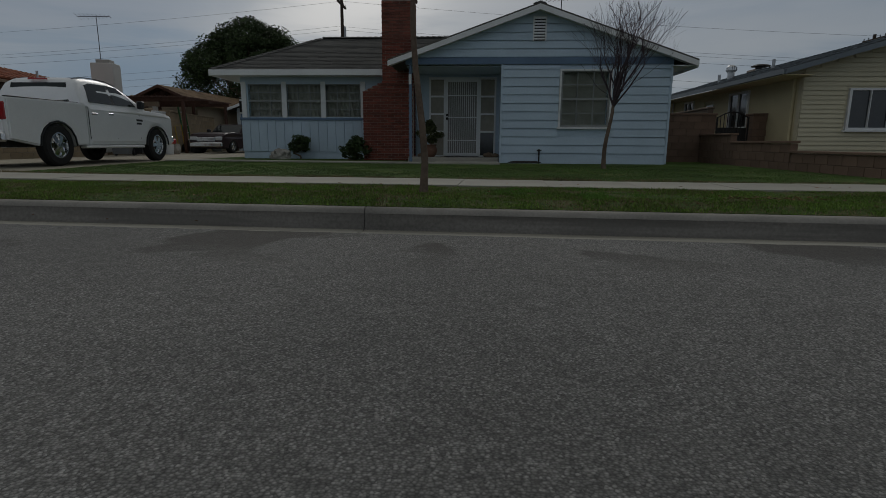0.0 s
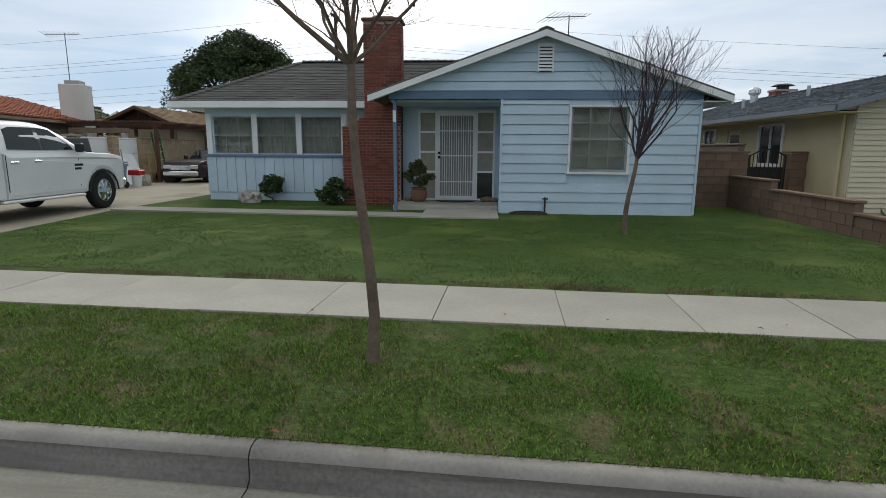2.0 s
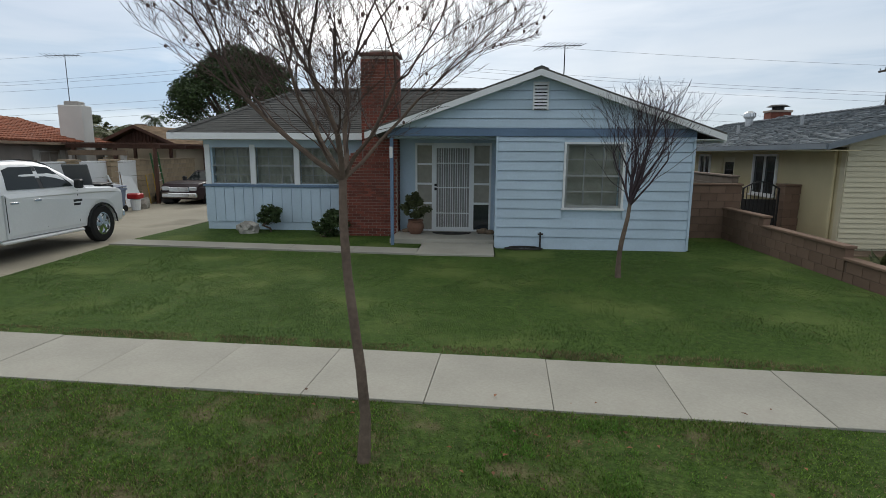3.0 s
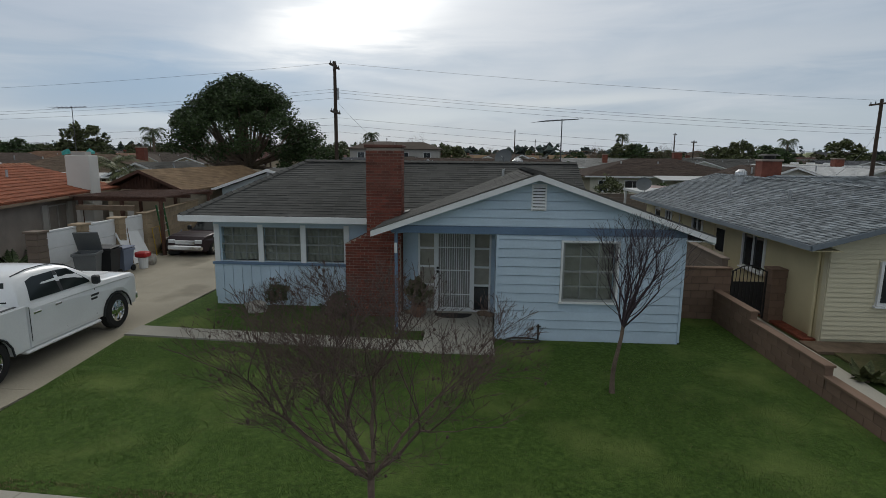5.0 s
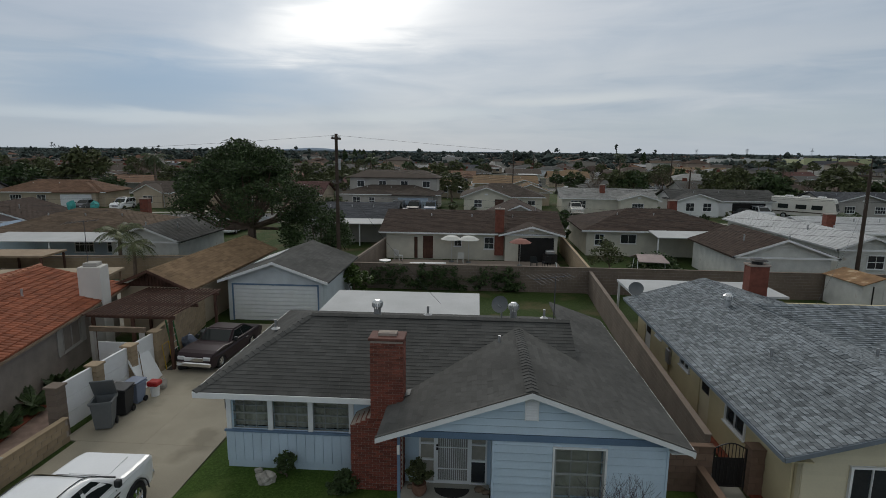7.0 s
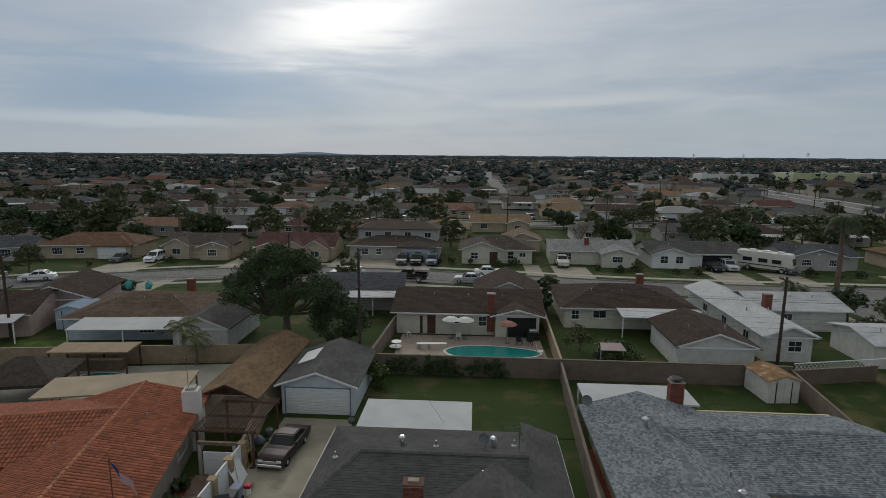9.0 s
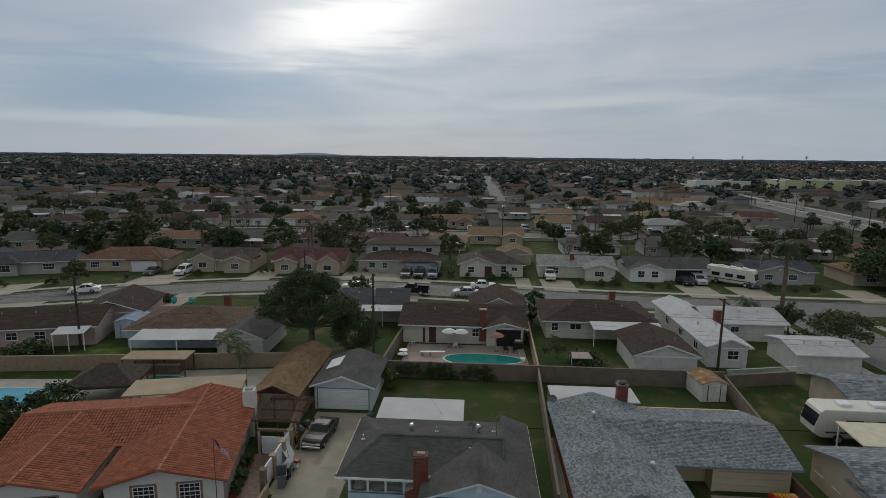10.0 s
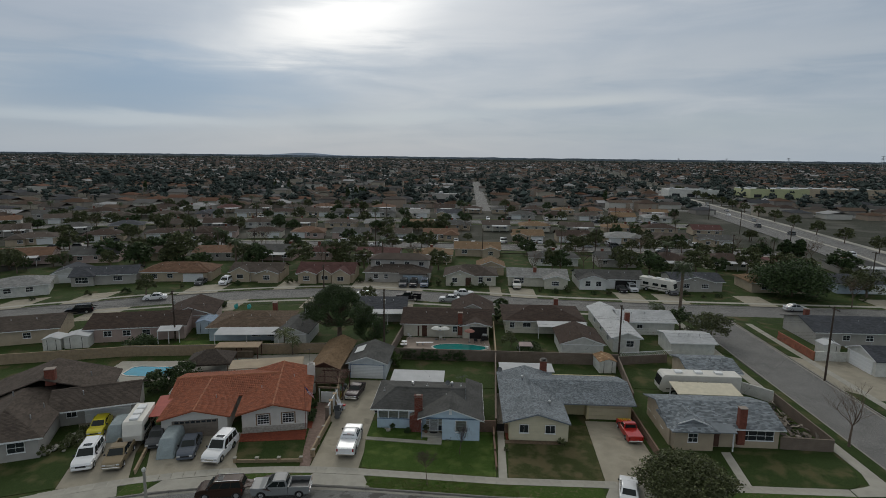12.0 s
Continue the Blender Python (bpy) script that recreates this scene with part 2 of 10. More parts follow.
TURF_B = turf_mat("olive_turf", ((0.030, 0.052, 0.013), (0.062, 0.084, 0.024)), (0.115, 0.10, 0.048), scale=0.4, dry_at=0.5)
TURF_C = turf_mat("dry_olive_turf", ((0.040, 0.052, 0.016), (0.080, 0.085, 0.030)), (0.135, 0.11, 0.06), scale=0.5, dry_at=0.45)
VERGE = turf_mat("verge_turf", ((0.045, 0.08, 0.015), (0.085, 0.132, 0.028)), (0.15, 0.115, 0.07), scale=2.6, dry_at=0.54)
YARD = turf_mat("yard_turf", ((0.034, 0.058, 0.014), (0.07, 0.095, 0.026)), (0.125, 0.092, 0.055), scale=0.32, dry_at=0.52)
PLAIN = turf_mat("far_ground", ((0.045, 0.048, 0.035), (0.085, 0.082, 0.065)), (0.12, 0.115, 0.10), scale=0.05, dry_at=0.5)
VERGE_BLADE = mat("verge_blade", (0.15, 0.245, 0.042), rough=0.8, var=0.3, scale=0.9, bump=0, island=0.55, spec=0.2)
STRAW = mat("dry_straw", (0.26, 0.21, 0.12), rough=0.85, var=0.25, scale=0.9, bump=0, island=0.3, spec=0.2)
BLADE = mat("grass_blade", (0.108, 0.188, 0.034), rough=0.55, var=0.4, scale=0.5, bump=0, island=0.25, spec=0.45)
BLUE_SIDING = mat("pale_blue_siding", (0.475, 0.585, 0.68), rough=0.6, var=0.06, scale=1.2, fine=18, bump=0.08, depth=0.003, rand=0.025)
BLUE_TRIM = mat("slate_blue_trim", (0.13, 0.20, 0.30), rough=0.6, var=0.1)
WHITE = mat("white_paint", (0.74, 0.75, 0.75), rough=0.5, var=0.05, scale=2, bump=0.05, stain=(0.55, 0.54, 0.5), stain_at=0.7)
OFFWHITE = mat("worn_white", (0.62, 0.62, 0.58), rough=0.7, var=0.12, stain=(0.42, 0.38, 0.32), stain_at=0.64)
BRICK = mat("red_brick", (0.19, 0.052, 0.034), rough=0.9, var=0.25, scale=4, fine=60, bump=0.3, depth=0.004, rand=0.35)
BRICK_I = mat("red_brick_joined", (0.185, 0.062, 0.042), rough=0.9, var=0.25, scale=4, fine=60, bump=0.3, depth=0.004, island=0.35)
MORTAR = mat("mortar", (0.33, 0.28, 0.24), rough=0.95, var=0.15)
BLOCK = mat("brown_block", (0.185, 0.12, 0.085), rough=0.92, var=0.14, scale=2, fine=70, bump=0.3, depth=0.004, rand=0.12)
TANBLOCK = mat("tan_block", (0.34, 0.26, 0.17), rough=0.92, var=0.14, scale=2, fine=70, bump=0.3, depth=0.004, rand=0.14)
GREYBLOCK = mat("grey_block", (0.19, 0.15, 0.12), rough=0.92, var=0.16, scale=1, fine=60, bump=0.25, depth=0.005, rand=0.1)
SHINGLE_DK = mat("charcoal_shingle", (0.092, 0.092, 0.088), rough=0.95, var=0.2, scale=0.5, fine=60, bump=0.3, depth=0.004, island=0.14, spec=0.15)
SHINGLE_BL = mat("blue_grey_shingle", (0.205, 0.228, 0.245), rough=0.95, var=0.16, scale=0.6, fine=60, bump=0.3, depth=0.004, island=0.4, spec=0.15)
SHINGLE_BR = mat("brown_shingle", (0.066, 0.047, 0.038), rough=0.95, var=0.16, scale=0.6, fine=40, bump=0.3, depth=0.005, island=0.2, spec=0.15)
SHINGLE_TN = mat("tan_shingle", (0.20, 0.135, 0.08), rough=0.95, var=0.16, scale=0.6, fine=40, bump=0.3, depth=0.005, island=0.2, spec=0.15)
SHINGLE_UMB = mat("umber_shingle", (0.092, 0.075, 0.063), rough=0.95, var=0.16, scale=0.6, fine=40, bump=0.3, depth=0.005, island=0.2, spec=0.15)
ROLLED = mat("rolled_roofing", (0.115, 0.11, 0.10), rough=0.95, var=0.15, scale=0.8, fine=50, bump=0.2)
WHITE_ROOF = mat("white_roofing", (0.48, 0.49, 0.495), rough=0.8, var=0.12, scale=0.4, fine=20, stain=(0.38, 0.38, 0.38), stain_at=0.62, island=0.08)
TERRA = mat("terracotta_tile", (0.28, 0.09, 0.045), rough=0.85, var=0.14, scale=1.2, fine=40, bump=0.2, depth=0.004, island=0.2)
TERRA_RIDGE = mat("ridge_tile_clay", (0.37, 0.15, 0.08), rough=0.85, var=0.15, scale=1.2, fine=40, bump=0.2, depth=0.004, island=0.15)
CREAM = mat("cream_stucco", (0.55, 0.48, 0.30), rough=0.9, var=0.08, scale=1.2, fine=60, bump=0.35, depth=0.006)
CREAM_SIDING = mat("cream_siding", (0.58, 0.53, 0.38), rough=0.65, var=0.05, scale=1.5, rand=0.03)
STUCCO_W = mat("white_stucco", (0.62, 0.60, 0.56), rough=0.9, var=0.09, scale=0.8, fine=50, bump=0.3, depth=0.006, stain=(0.45, 0.42, 0.37), stain_at=0.66)
STUCCO_G = mat("grey_stucco", (0.40, 0.38, 0.35), rough=0.9, var=0.1, scale=0.8, fine=50, bump=0.3, depth=0.006)
STUCCO_T = mat("tan_stucco", (0.46, 0.38, 0.28), rough=0.9, var=0.1, scale=0.8, fine=50, bump=0.3, depth=0.006)
STUCCO_P = mat("pink_stucco", (0.47, 0.36, 0.32), rough=0.9, var=0.1, scale=0.8, fine=50, bump=0.3, depth=0.006)
PALE_BLUE = mat("pale_blue_wall", (0.45, 0.53, 0.60), rough=0.8, var=0.08)
GLASS = glass_mat("window_glass")
PANE = mat("dark_pane", (0.035, 0.04, 0.045), rough=0.08, var=0.2, scale=1, bump=0, spec=0.6)
CURTAIN = mat("beige_curtain", (0.34, 0.32, 0.27), rough=0.9, var=0.12, scale=3, fine=8, bump=0.2)
SASH = mat("grey_sash", (0.30, 0.31, 0.30), rough=0.7)
# near-black colour that stands for shade in rooms, gaps and openings
DARK = mat("near_black_for_shade", (0.02, 0.019, 0.018), rough=0.9, var=0.2)
ALU = mat("aluminium", (0.62, 0.63, 0.64), rough=0.35, metal=0.9, var=0.1, bump=0.03)
STEEL = mat("galvanised_steel", (0.5, 0.51, 0.52), rough=0.45, metal=0.8, var=0.2)
CHROME = mat("chrome", (0.75, 0.76, 0.77), rough=0.12, metal=1.0, var=0.05, bump=0)
IRON = mat("black_iron", (0.02, 0.018, 0.017), rough=0.55, var=0.2)
RUBBER = mat("rubber", (0.018, 0.018, 0.018), rough=0.85, var=0.2)
BARK = mat("grey_brown_bark", (0.17, 0.125, 0.095), rough=0.95, var=0.3, scale=3, fine=30, bump=0.6, depth=0.01)
TWIG = mat("dark_twig", (0.105, 0.072, 0.06), rough=0.9, var=0.25, scale=4, fine=30, bump=0.2)
POLEWOOD = mat("pole_wood", (0.07, 0.05, 0.038), rough=0.95, var=0.25, scale=1.5, fine=20, bump=0.4)
REDWOOD = mat("dark_red_wood", (0.10, 0.05, 0.035), rough=0.9, var=0.25, scale=2, fine=20, rand=0.15)
OLDWOOD = mat("weathered_wood", (0.22, 0.16, 0.11), rough=0.9, var=0.2, scale=2, fine=25, rand=0.15)
LEAF = mat("dark_leaf", (0.055, 0.088, 0.03), rough=0.65, var=0.3, bump=0, island=0.5, spec=0.3)
LEAF_OL = mat("olive_leaf", (0.10, 0.115, 0.047), rough=0.65, var=0.3, bump=0, island=0.45, spec=0.3)
LEAF_BR = mat("fresh_leaf", (0.075, 0.12, 0.025), rough=0.6, var=0.3, bump=0, island=0.4, spec=0.3)
FROND = mat("palm_frond", (0.055, 0.08, 0.028), rough=0.6, var=0.3, bump=0, island=0.35)
STONE = mat("pale_stone", (0.42, 0.40, 0.36), rough=0.9, var=0.25, scale=4, fine=25, bump=0.5, depth=0.02)
REDBARK = mat("red_bark_chips", (0.24, 0.06, 0.03), rough=0.95, var=0.35, scale=6, fine=60, bump=0.7, depth=0.02)
SOIL = mat("dry_soil", (0.17, 0.12, 0.08), rough=0.95, var=0.3, scale=3, fine=40, bump=0.5, depth=0.02)
POOL_A = water_mat("turquoise_water", (0.02, 0.24, 0.22))
POOL_B = water_mat("light_blue_water", (0.02, 0.30, 0.42))
PINK_DECK = mat("pool_deck", (0.34, 0.28, 0.235), rough=0.9, var=0.14, scale=0.8, stain=(0.3, 0.25, 0.21))
CANVAS = mat("grey_canvas", (0.28, 0.33, 0.34), rough=0.85, var=0.12, scale=1.5, fine=8, bump=0.5, depth=0.03)
TERRACOTTA_POT = mat("clay_pot", (0.17, 0.09, 0.06), rough=0.85)
RED_PLASTIC = mat("red_plastic", (0.42, 0.02, 0.02), rough=0.4)
GREY_PLASTIC = mat("grey_plastic", (0.13, 0.14, 0.145), rough=0.5, var=0.1)
BLACK_PLASTIC = mat("black_plastic", (0.025, 0.027, 0.03), rough=0.5)
BLUE_PLASTIC = mat("grey_blue_plastic", (0.20, 0.24, 0.33), rough=0.5)
LAMP_RED = mat("tail_lamp", (0.3, 0.01, 0.012), rough=0.15, var=0.05, bump=0, coat=0.6)
LAMP_CLEAR = mat("head_lamp", (0.62, 0.64, 0.66), rough=0.1, metal=0.3, var=0.05, bump=0, coat=0.6)
CAR_GLASS = mat("tinted_car_glass", (0.014, 0.019, 0.019), rough=0.1, var=0.0, bump=0, spec=0.3)
PAINTS = {}


def paint(col):
    if col not in PAINTS:
        PAINTS[col] = mat("car_paint", col, rough=0.28, var=0.04, scale=1, bump=0, coat=0.45 if max(col) > 0.3 else 0.0, spec=0.45 if max(col) > 0.3 else 0.12)
    return PAINTS[col]


# ---- building blocks ----
class Mesher:
    """Collects corners and faces of one part."""

    def __init__(self):
        self.v, self.f = [], []

    def poly(self, pts):
        n = len(self.v)
        self.v.extend(tuple(p) for p in pts)
        self.f.append(tuple(range(n, n + len(pts))))
        return self

    def box(self, x0, x1, y0, y1, z0, z1, c=0.0):
        """A box; c: chamfer of its edges."""
        if c <= 0:
            n = len(self.v)
            self.v += [(x, y, z) for z in (z0, z1) for y in (y0, y1) for x in (x0, x1)]
            self.f += [tuple(n + i for i in q) for q in ((0, 2, 3, 1), (4, 5, 7, 6), (0, 1, 5, 4), (2, 6, 7, 3), (0, 4, 6, 2), (1, 3, 7, 5))]
            return self
        bm = bmesh.new()
        bmesh.ops.create_cube(bm, size=1)
        for w in bm.verts:
            w.co = Vector(((x0 + x1) / 2 + w.co.x * (x1 - x0), (y0 + y1) / 2 + w.co.y * (y1 - y0), (z0 + z1) / 2 + w.co.z * (z1 - z0)))
        bmesh.ops.bevel(bm, geom=bm.edges[:], offset=c, segments=1, affect="EDGES")
        return self.take(bm)

    def take(self, bm, m=None):
        n = len(self.v)
        bm.verts.index_update()
        self.v += [tuple(m @ w.co) if m else tuple(w.co) for w in bm.verts]
        self.f += [tuple(n + w.index for w in f.verts) for f in bm.faces]
        bm.free()
        return self

    def slab(self, pts, down):
        """A plate under the polygon pts, thick by the vector down."""
        n, k = len(self.v), len(pts)
        d = Vector(down)
        self.v += [tuple(p) for p in pts] + [tuple(Vector(p) + d) for p in pts]
        self.f.append(tuple(range(n, n + k)))
        self.f.append(tuple(range(n + 2 * k - 1, n + k - 1, -1)))
        self.f += [(n + i, n + k + i, n + k + (i + 1) % k, n + (i + 1) % k) for i in range(k)]
        return self

    def tube(self, p0, p1, r0, r1=None, n=6, caps=True):
        r1 = r0 if r1 is None else r1
        p0, p1 = Vector(p0), Vector(p1)
        ax = (p1 - p0).normalized()
        s = ax.orthogonal().normalized()
        t = ax.cross(s)
        k = len(self.v)
        for p, r in ((p0, r0), (p1, r1)):
            self.v += [tuple(p + (s * math.cos(a) + t * math.sin(a)) * r) for a in (2 * math.pi * i / n for i in range(n))]
        self.f += [(k + i, k + (i + 1) % n, k + n + (i + 1) % n, k + n + i) for i in range(n)]
        if caps:
            self.f += [tuple(range(k + n - 1, k - 1, -1)), tuple(range(k + n, k + 2 * n))]
        return self

    def pipe(self, pts, r, n=5):
        """One unbroken round bar through the points."""
        pts = [Vector(p) for p in pts]
        k = len(self.v)
        side = (pts[1] - pts[0]).orthogonal().normalized()
        for i, p in enumerate(pts):
            ax = (pts[min(i + 1, len(pts) - 1)] - pts[max(i - 1, 0)]).normalized()
            side = (side - ax * side.dot(ax)).normalized()
            t = ax.cross(side)
            self.v += [tuple(p + (side * math.cos(a) + t * math.sin(a)) * r) for a in (2 * math.pi * j / n for j in range(n))]
        for i in range(len(pts) - 1):
            self.f += [(k + i * n + j, k + i * n + (j + 1) % n, k + (i + 1) * n + (j + 1) % n, k + (i + 1) * n + j) for j in range(n)]
        self.f += [tuple(range(k + n - 1, k - 1, -1)), tuple(range(k + (len(pts) - 1) * n, k + len(pts) * n))]
        return self

    def lathe(self, prof, n=14, m=None):
        """Turns the profile (radius, height) round z."""
        k = len(self.v)
        for r, z in prof:
            for i in range(n):
                a = 2 * math.pi * i / n
                p = Vector((r * math.cos(a), r * math.sin(a), z))
                self.v.append(tuple(m @ p) if m else tuple(p))
        for j in range(len(prof) - 1):
            self.f += [(k + j * n + i, k + j * n + (i + 1) % n, k + (j + 1) * n + (i + 1) % n, k + (j + 1) * n + i) for i in range(n)]
        return self

    def blob(self, c, r, rough=0.2, sub=2, seed=0):
        bm = bmesh.new()
        bmesh.ops.create_icosphere(bm, subdivisions=sub, radius=1)
        for w in bm.verts:
            k = 1 + rough * noise.noise(w.co * 1.7 + Vector((seed, seed * 0.7, 0)))
            w.co = Vector(c) + Vector((w.co.x * r[0], w.co.y * r[1], w.co.z * r[2])) * k
        return self.take(bm)

    def mesh(self, name, material, smooth=False):
        me = bpy.data.meshes.new(name)
        me.from_pydata(self.v, [], self.f)
        me.materials.append(material)
        if smooth:
            me.polygons.foreach_set("use_smooth", [True] * len(me.polygons))
        me.update()
        return me


def part(name, mb, material, parent=None, label="", smooth=False):
    ob = new(name, mb.mesh(name, material, smooth))
    if parent:
        ob.parent = parent
    if label:
        tagged(ob, label)
    return ob


def thing(name, label, category, m=None, group="", kind=""):
    ob = new(name)
    ob.empty_display_size = 0.2
    ob.matrix_basis = m or Matrix.Identity(4)
    return tagged(ob, label, category, group, kind)


def piece(name, me, parent, m):
    ob = new(name, me)
    ob.parent = parent
    ob.matrix_basis = m
    return ob


def structure(name, mb, material, label, category, kind="structure", smooth=False):
    return tagged(part(name, mb, material, None, label, smooth), label, category, kind=kind)


def setting(name, label, category):
    return thing(name, label, category, kind="structure")


B = Mesher


def box_mesh(name, sx, sy, sz, material, c=0.0):
    return B().box(-sx / 2, sx / 2, -sy / 2, sy / 2, -sz / 2, sz / 2, c).mesh(name, material)


# ---- streets and ground ----
KERB_Y, SKEW, BEND = 4.95, 0.052, 62.0
WALK0, WALK1 = 2.03, 3.19      # sidewalk behind the kerb face
PAN = 0.48                     # width of the gutter


def kerb_y(x):
    """The face of the near kerb, a little askew; the street bends away from x = -8 on."""
    y = KERB_Y - SKEW * min(x, 6) + 0.006 * max(0, min(x, 32) - 6)
    return y if x > -8 else y - BEND + math.sqrt(BEND ** 2 - min(-8 - x, 58) ** 2)


def lawn_y(x):
    """The back edge of the sidewalk."""
    return kerb_y(x) + WALK1 + 0.02


FAR_X = (-150, -110, -80, -62, -40, -24, 0, 23, 49, 90, 160, 260)
FAR_Y = (5, 40, 59, 68, 75, 77, 74.6, 71, 69.4, 68.6, 68, 67)


def far_y(x):
    """The near kerb of the street behind the block."""
    i = max(0, min(len(FAR_X) - 2, next((k for k in range(len(FAR_X) - 1) if x < FAR_X[k + 1]), len(FAR_X) - 2)))
    t = (x - FAR_X[i]) / (FAR_X[i + 1] - FAR_X[i])
    p = [FAR_Y[max(0, min(len(FAR_Y) - 1, k))] for k in (i - 1, i, i + 1, i + 2)]
    return 0.5 * (2 * p[1] + (p[2] - p[0]) * t + (2 * p[0] - 5 * p[1] + 4 * p[2] - p[3]) * t * t + (3 * p[1] - p[0] - 3 * p[2] + p[3]) * t ** 3)


def strip(xs, lo, hi, z, thick=0.0):
    """A band between the lines lo(x) and hi(x)."""
    mb = Mesher()
    for a, b in zip(xs, xs[1:]):
        q = [(a, lo(a), z), (b, lo(b), z), (b, hi(b), z), (a, hi(a), z)]
        mb.slab(q, (0, 0, -thick)) if thick else mb.poly(q)
    return mb


def steps(a, b, d):
    n = max(1, round((b - a) / d))
    return [a + (b - a) * i / n for i in range(n + 1)]


CROSS_L, CROSS_R = 47.4, 56.2
structure("ground", Mesher().poly([(-4500, -300, -0.24), (4500, -300, -0.24), (4500, 4800, -0.24), (-4500, 4800, -0.24)]), PLAIN,
          "dusty town ground with dry grass reaching the skyline", "ground")
XS = steps(-90, 47, 3)
structure("road", strip(steps(-90, 120, 3), lambda x: kerb_y(x) - 12.5, lambda x: kerb_y(x) - PAN, -0.15, 0.05), ASPHALT,
          "coarse grey asphalt residential street", "road")
structure("road", strip(steps(-145, 240, 5), far_y, lambda x: far_y(x) + 8.4, -0.15, 0.05), ASPHALT, "grey asphalt street behind the block", "road")
structure("road", Mesher().slab([(CROSS_L, kerb_y(53) - 0.4, -0.146), (CROSS_R, kerb_y(53) - 0.4, -0.146), (CROSS_R, 69.2, -0.146), (CROSS_L, 69.5, -0.146)], (0, 0, -0.05)),
          ASPHALT, "grey asphalt side street", "road")
# the earth of the blocks, at kerb height
structure("ground", strip(XS, lambda x: kerb_y(x) + 0.1, lambda x: far_y(x) - 0.14, -0.005, 0.2), YARD, "patchy yard turf of the block", "ground")
structure("ground", strip(steps(56.5, 240, 10), lambda x: kerb_y(x) + 0.14, lambda x: far_y(x) - 0.14, -0.005, 0.2), YARD, "patchy yard turf across the side street", "ground")
structure("ground", strip(steps(-145, 120, 5), lambda x: far_y(x) + 8.54, lambda x: far_y(x) + 66, -0.005, 0.2), YARD, "patchy yard turf behind the far street", "ground")


def kerb_run(name, xs, line, side, label):
    """Kerb with rounded nose and a paler gutter pan; side -1: the street lies at smaller y."""
    k = setting(name, label, "kerb")
    stone = [(0.15, -0.23), (0.15, 0.004), (0.06, 0.002), (0.03, -0.006), (0.012, -0.024), (0.004, -0.045), (0.004, -0.23)]
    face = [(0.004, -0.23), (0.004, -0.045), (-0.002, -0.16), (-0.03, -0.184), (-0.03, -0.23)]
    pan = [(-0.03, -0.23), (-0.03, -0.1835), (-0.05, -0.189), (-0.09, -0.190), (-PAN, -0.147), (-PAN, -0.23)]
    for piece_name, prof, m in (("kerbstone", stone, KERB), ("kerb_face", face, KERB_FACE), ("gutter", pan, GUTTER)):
        mb = Mesher()
        n = len(prof)
        for x in xs:
            mb.v += [(x, line(x) - side * o, z) for o, z in prof]
        for i in range(len(xs) - 1):
            mb.f += [(i * n + j, (i + 1) * n + j, (i + 1) * n + (j + 1) % n, i * n + (j + 1) % n)[::side] for j in range(n)]
        mb.f += [tuple(range(n)), tuple(range(len(xs) * n - 1, (len(xs) - 1) * n - 1, -1))]
        part(piece_name, mb, m, k, smooth=True)
    return k


# the near kerb in cast lengths with open joints
edges = [-60, -48, -36, -26, -17.5, -13.2]
for a, b in list(zip(edges, edges[1:])) + [(-7.2, -1.53), (-1.524, 4.9), (4.906, 11), (11.015, 16.2), (22.8, 32), (32.015, 46)]:
    kerb_run("kerb", steps(a, b, 1.5), kerb_y, -1, "worn concrete kerb with gutter, dark stains")
kerb_run("kerb", steps(-13.2, -7.2, 1.5), lambda x: kerb_y(x) + 0.0, -1, "concrete kerb at the driveway apron")
kerb_run("kerb", steps(16.2, 22.8, 1.5), kerb_y, -1, "concrete kerb at the driveway apron")
kerb_run("kerb", steps(-140, 47, 4), far_y, 1, "concrete kerb of the far street")
kerb_run("kerb", steps(59, 220, 6), far_y, 1, "concrete kerb of the far street")
kerb_run("kerb", steps(-140, 220, 4), lambda x: far_y(x) + 8.4, -1, "concrete kerb of the far street")
for x0, x1 in ((CROSS_L - 0.16, CROSS_L + 0.3), (CROSS_R - 0.3, CROSS_R + 0.16)):
    structure("kerb", Mesher().box(x0, x1, 5.4, 67.5, -0.2, -0.13).box(*((x0, x0 + 0.17) if x0 < 50 else (x1 - 0.17, x1)), 5.4, 67.5, -0.2, 0.03),
              KERB, "concrete kerb of the side street", "kerb")

lip, rng = Mesher(), random.Random(12)
lip_x = [-9 + 0.07 * i for i in range(260)]
lip_d = [0.022 + 0.03 * noise.noise(Vector((x * 1.6, 0, 2))) + 0.02 * noise.noise(Vector((x * 7, 3, 0))) + rng.uniform(-0.008, 0.008) for x in lip_x]
for xa, xb, da, db in zip(lip_x, lip_x[1:], lip_d, lip_d[1:]):
    lip.slab([(xa, kerb_y(xa) - PAN - 0.09, -0.1502), (xb, kerb_y(xb) - PAN - 0.09, -0.1502), (xb, kerb_y(xb) - PAN + db, -0.144), (xa, kerb_y(xa) - PAN + da, -0.144)], (0, 0, -0.02))
structure("road_edge", lip, ASPHALT, "broken edge of the asphalt along the gutter", "road")

# parkway and front lawns


def lawn(name, pts, label, material=TURF, z=0.045):
    return structure(name, Mesher().slab([(x, y, z) for x, y in pts], (0, 0, -0.04)), material, label, "lawn")


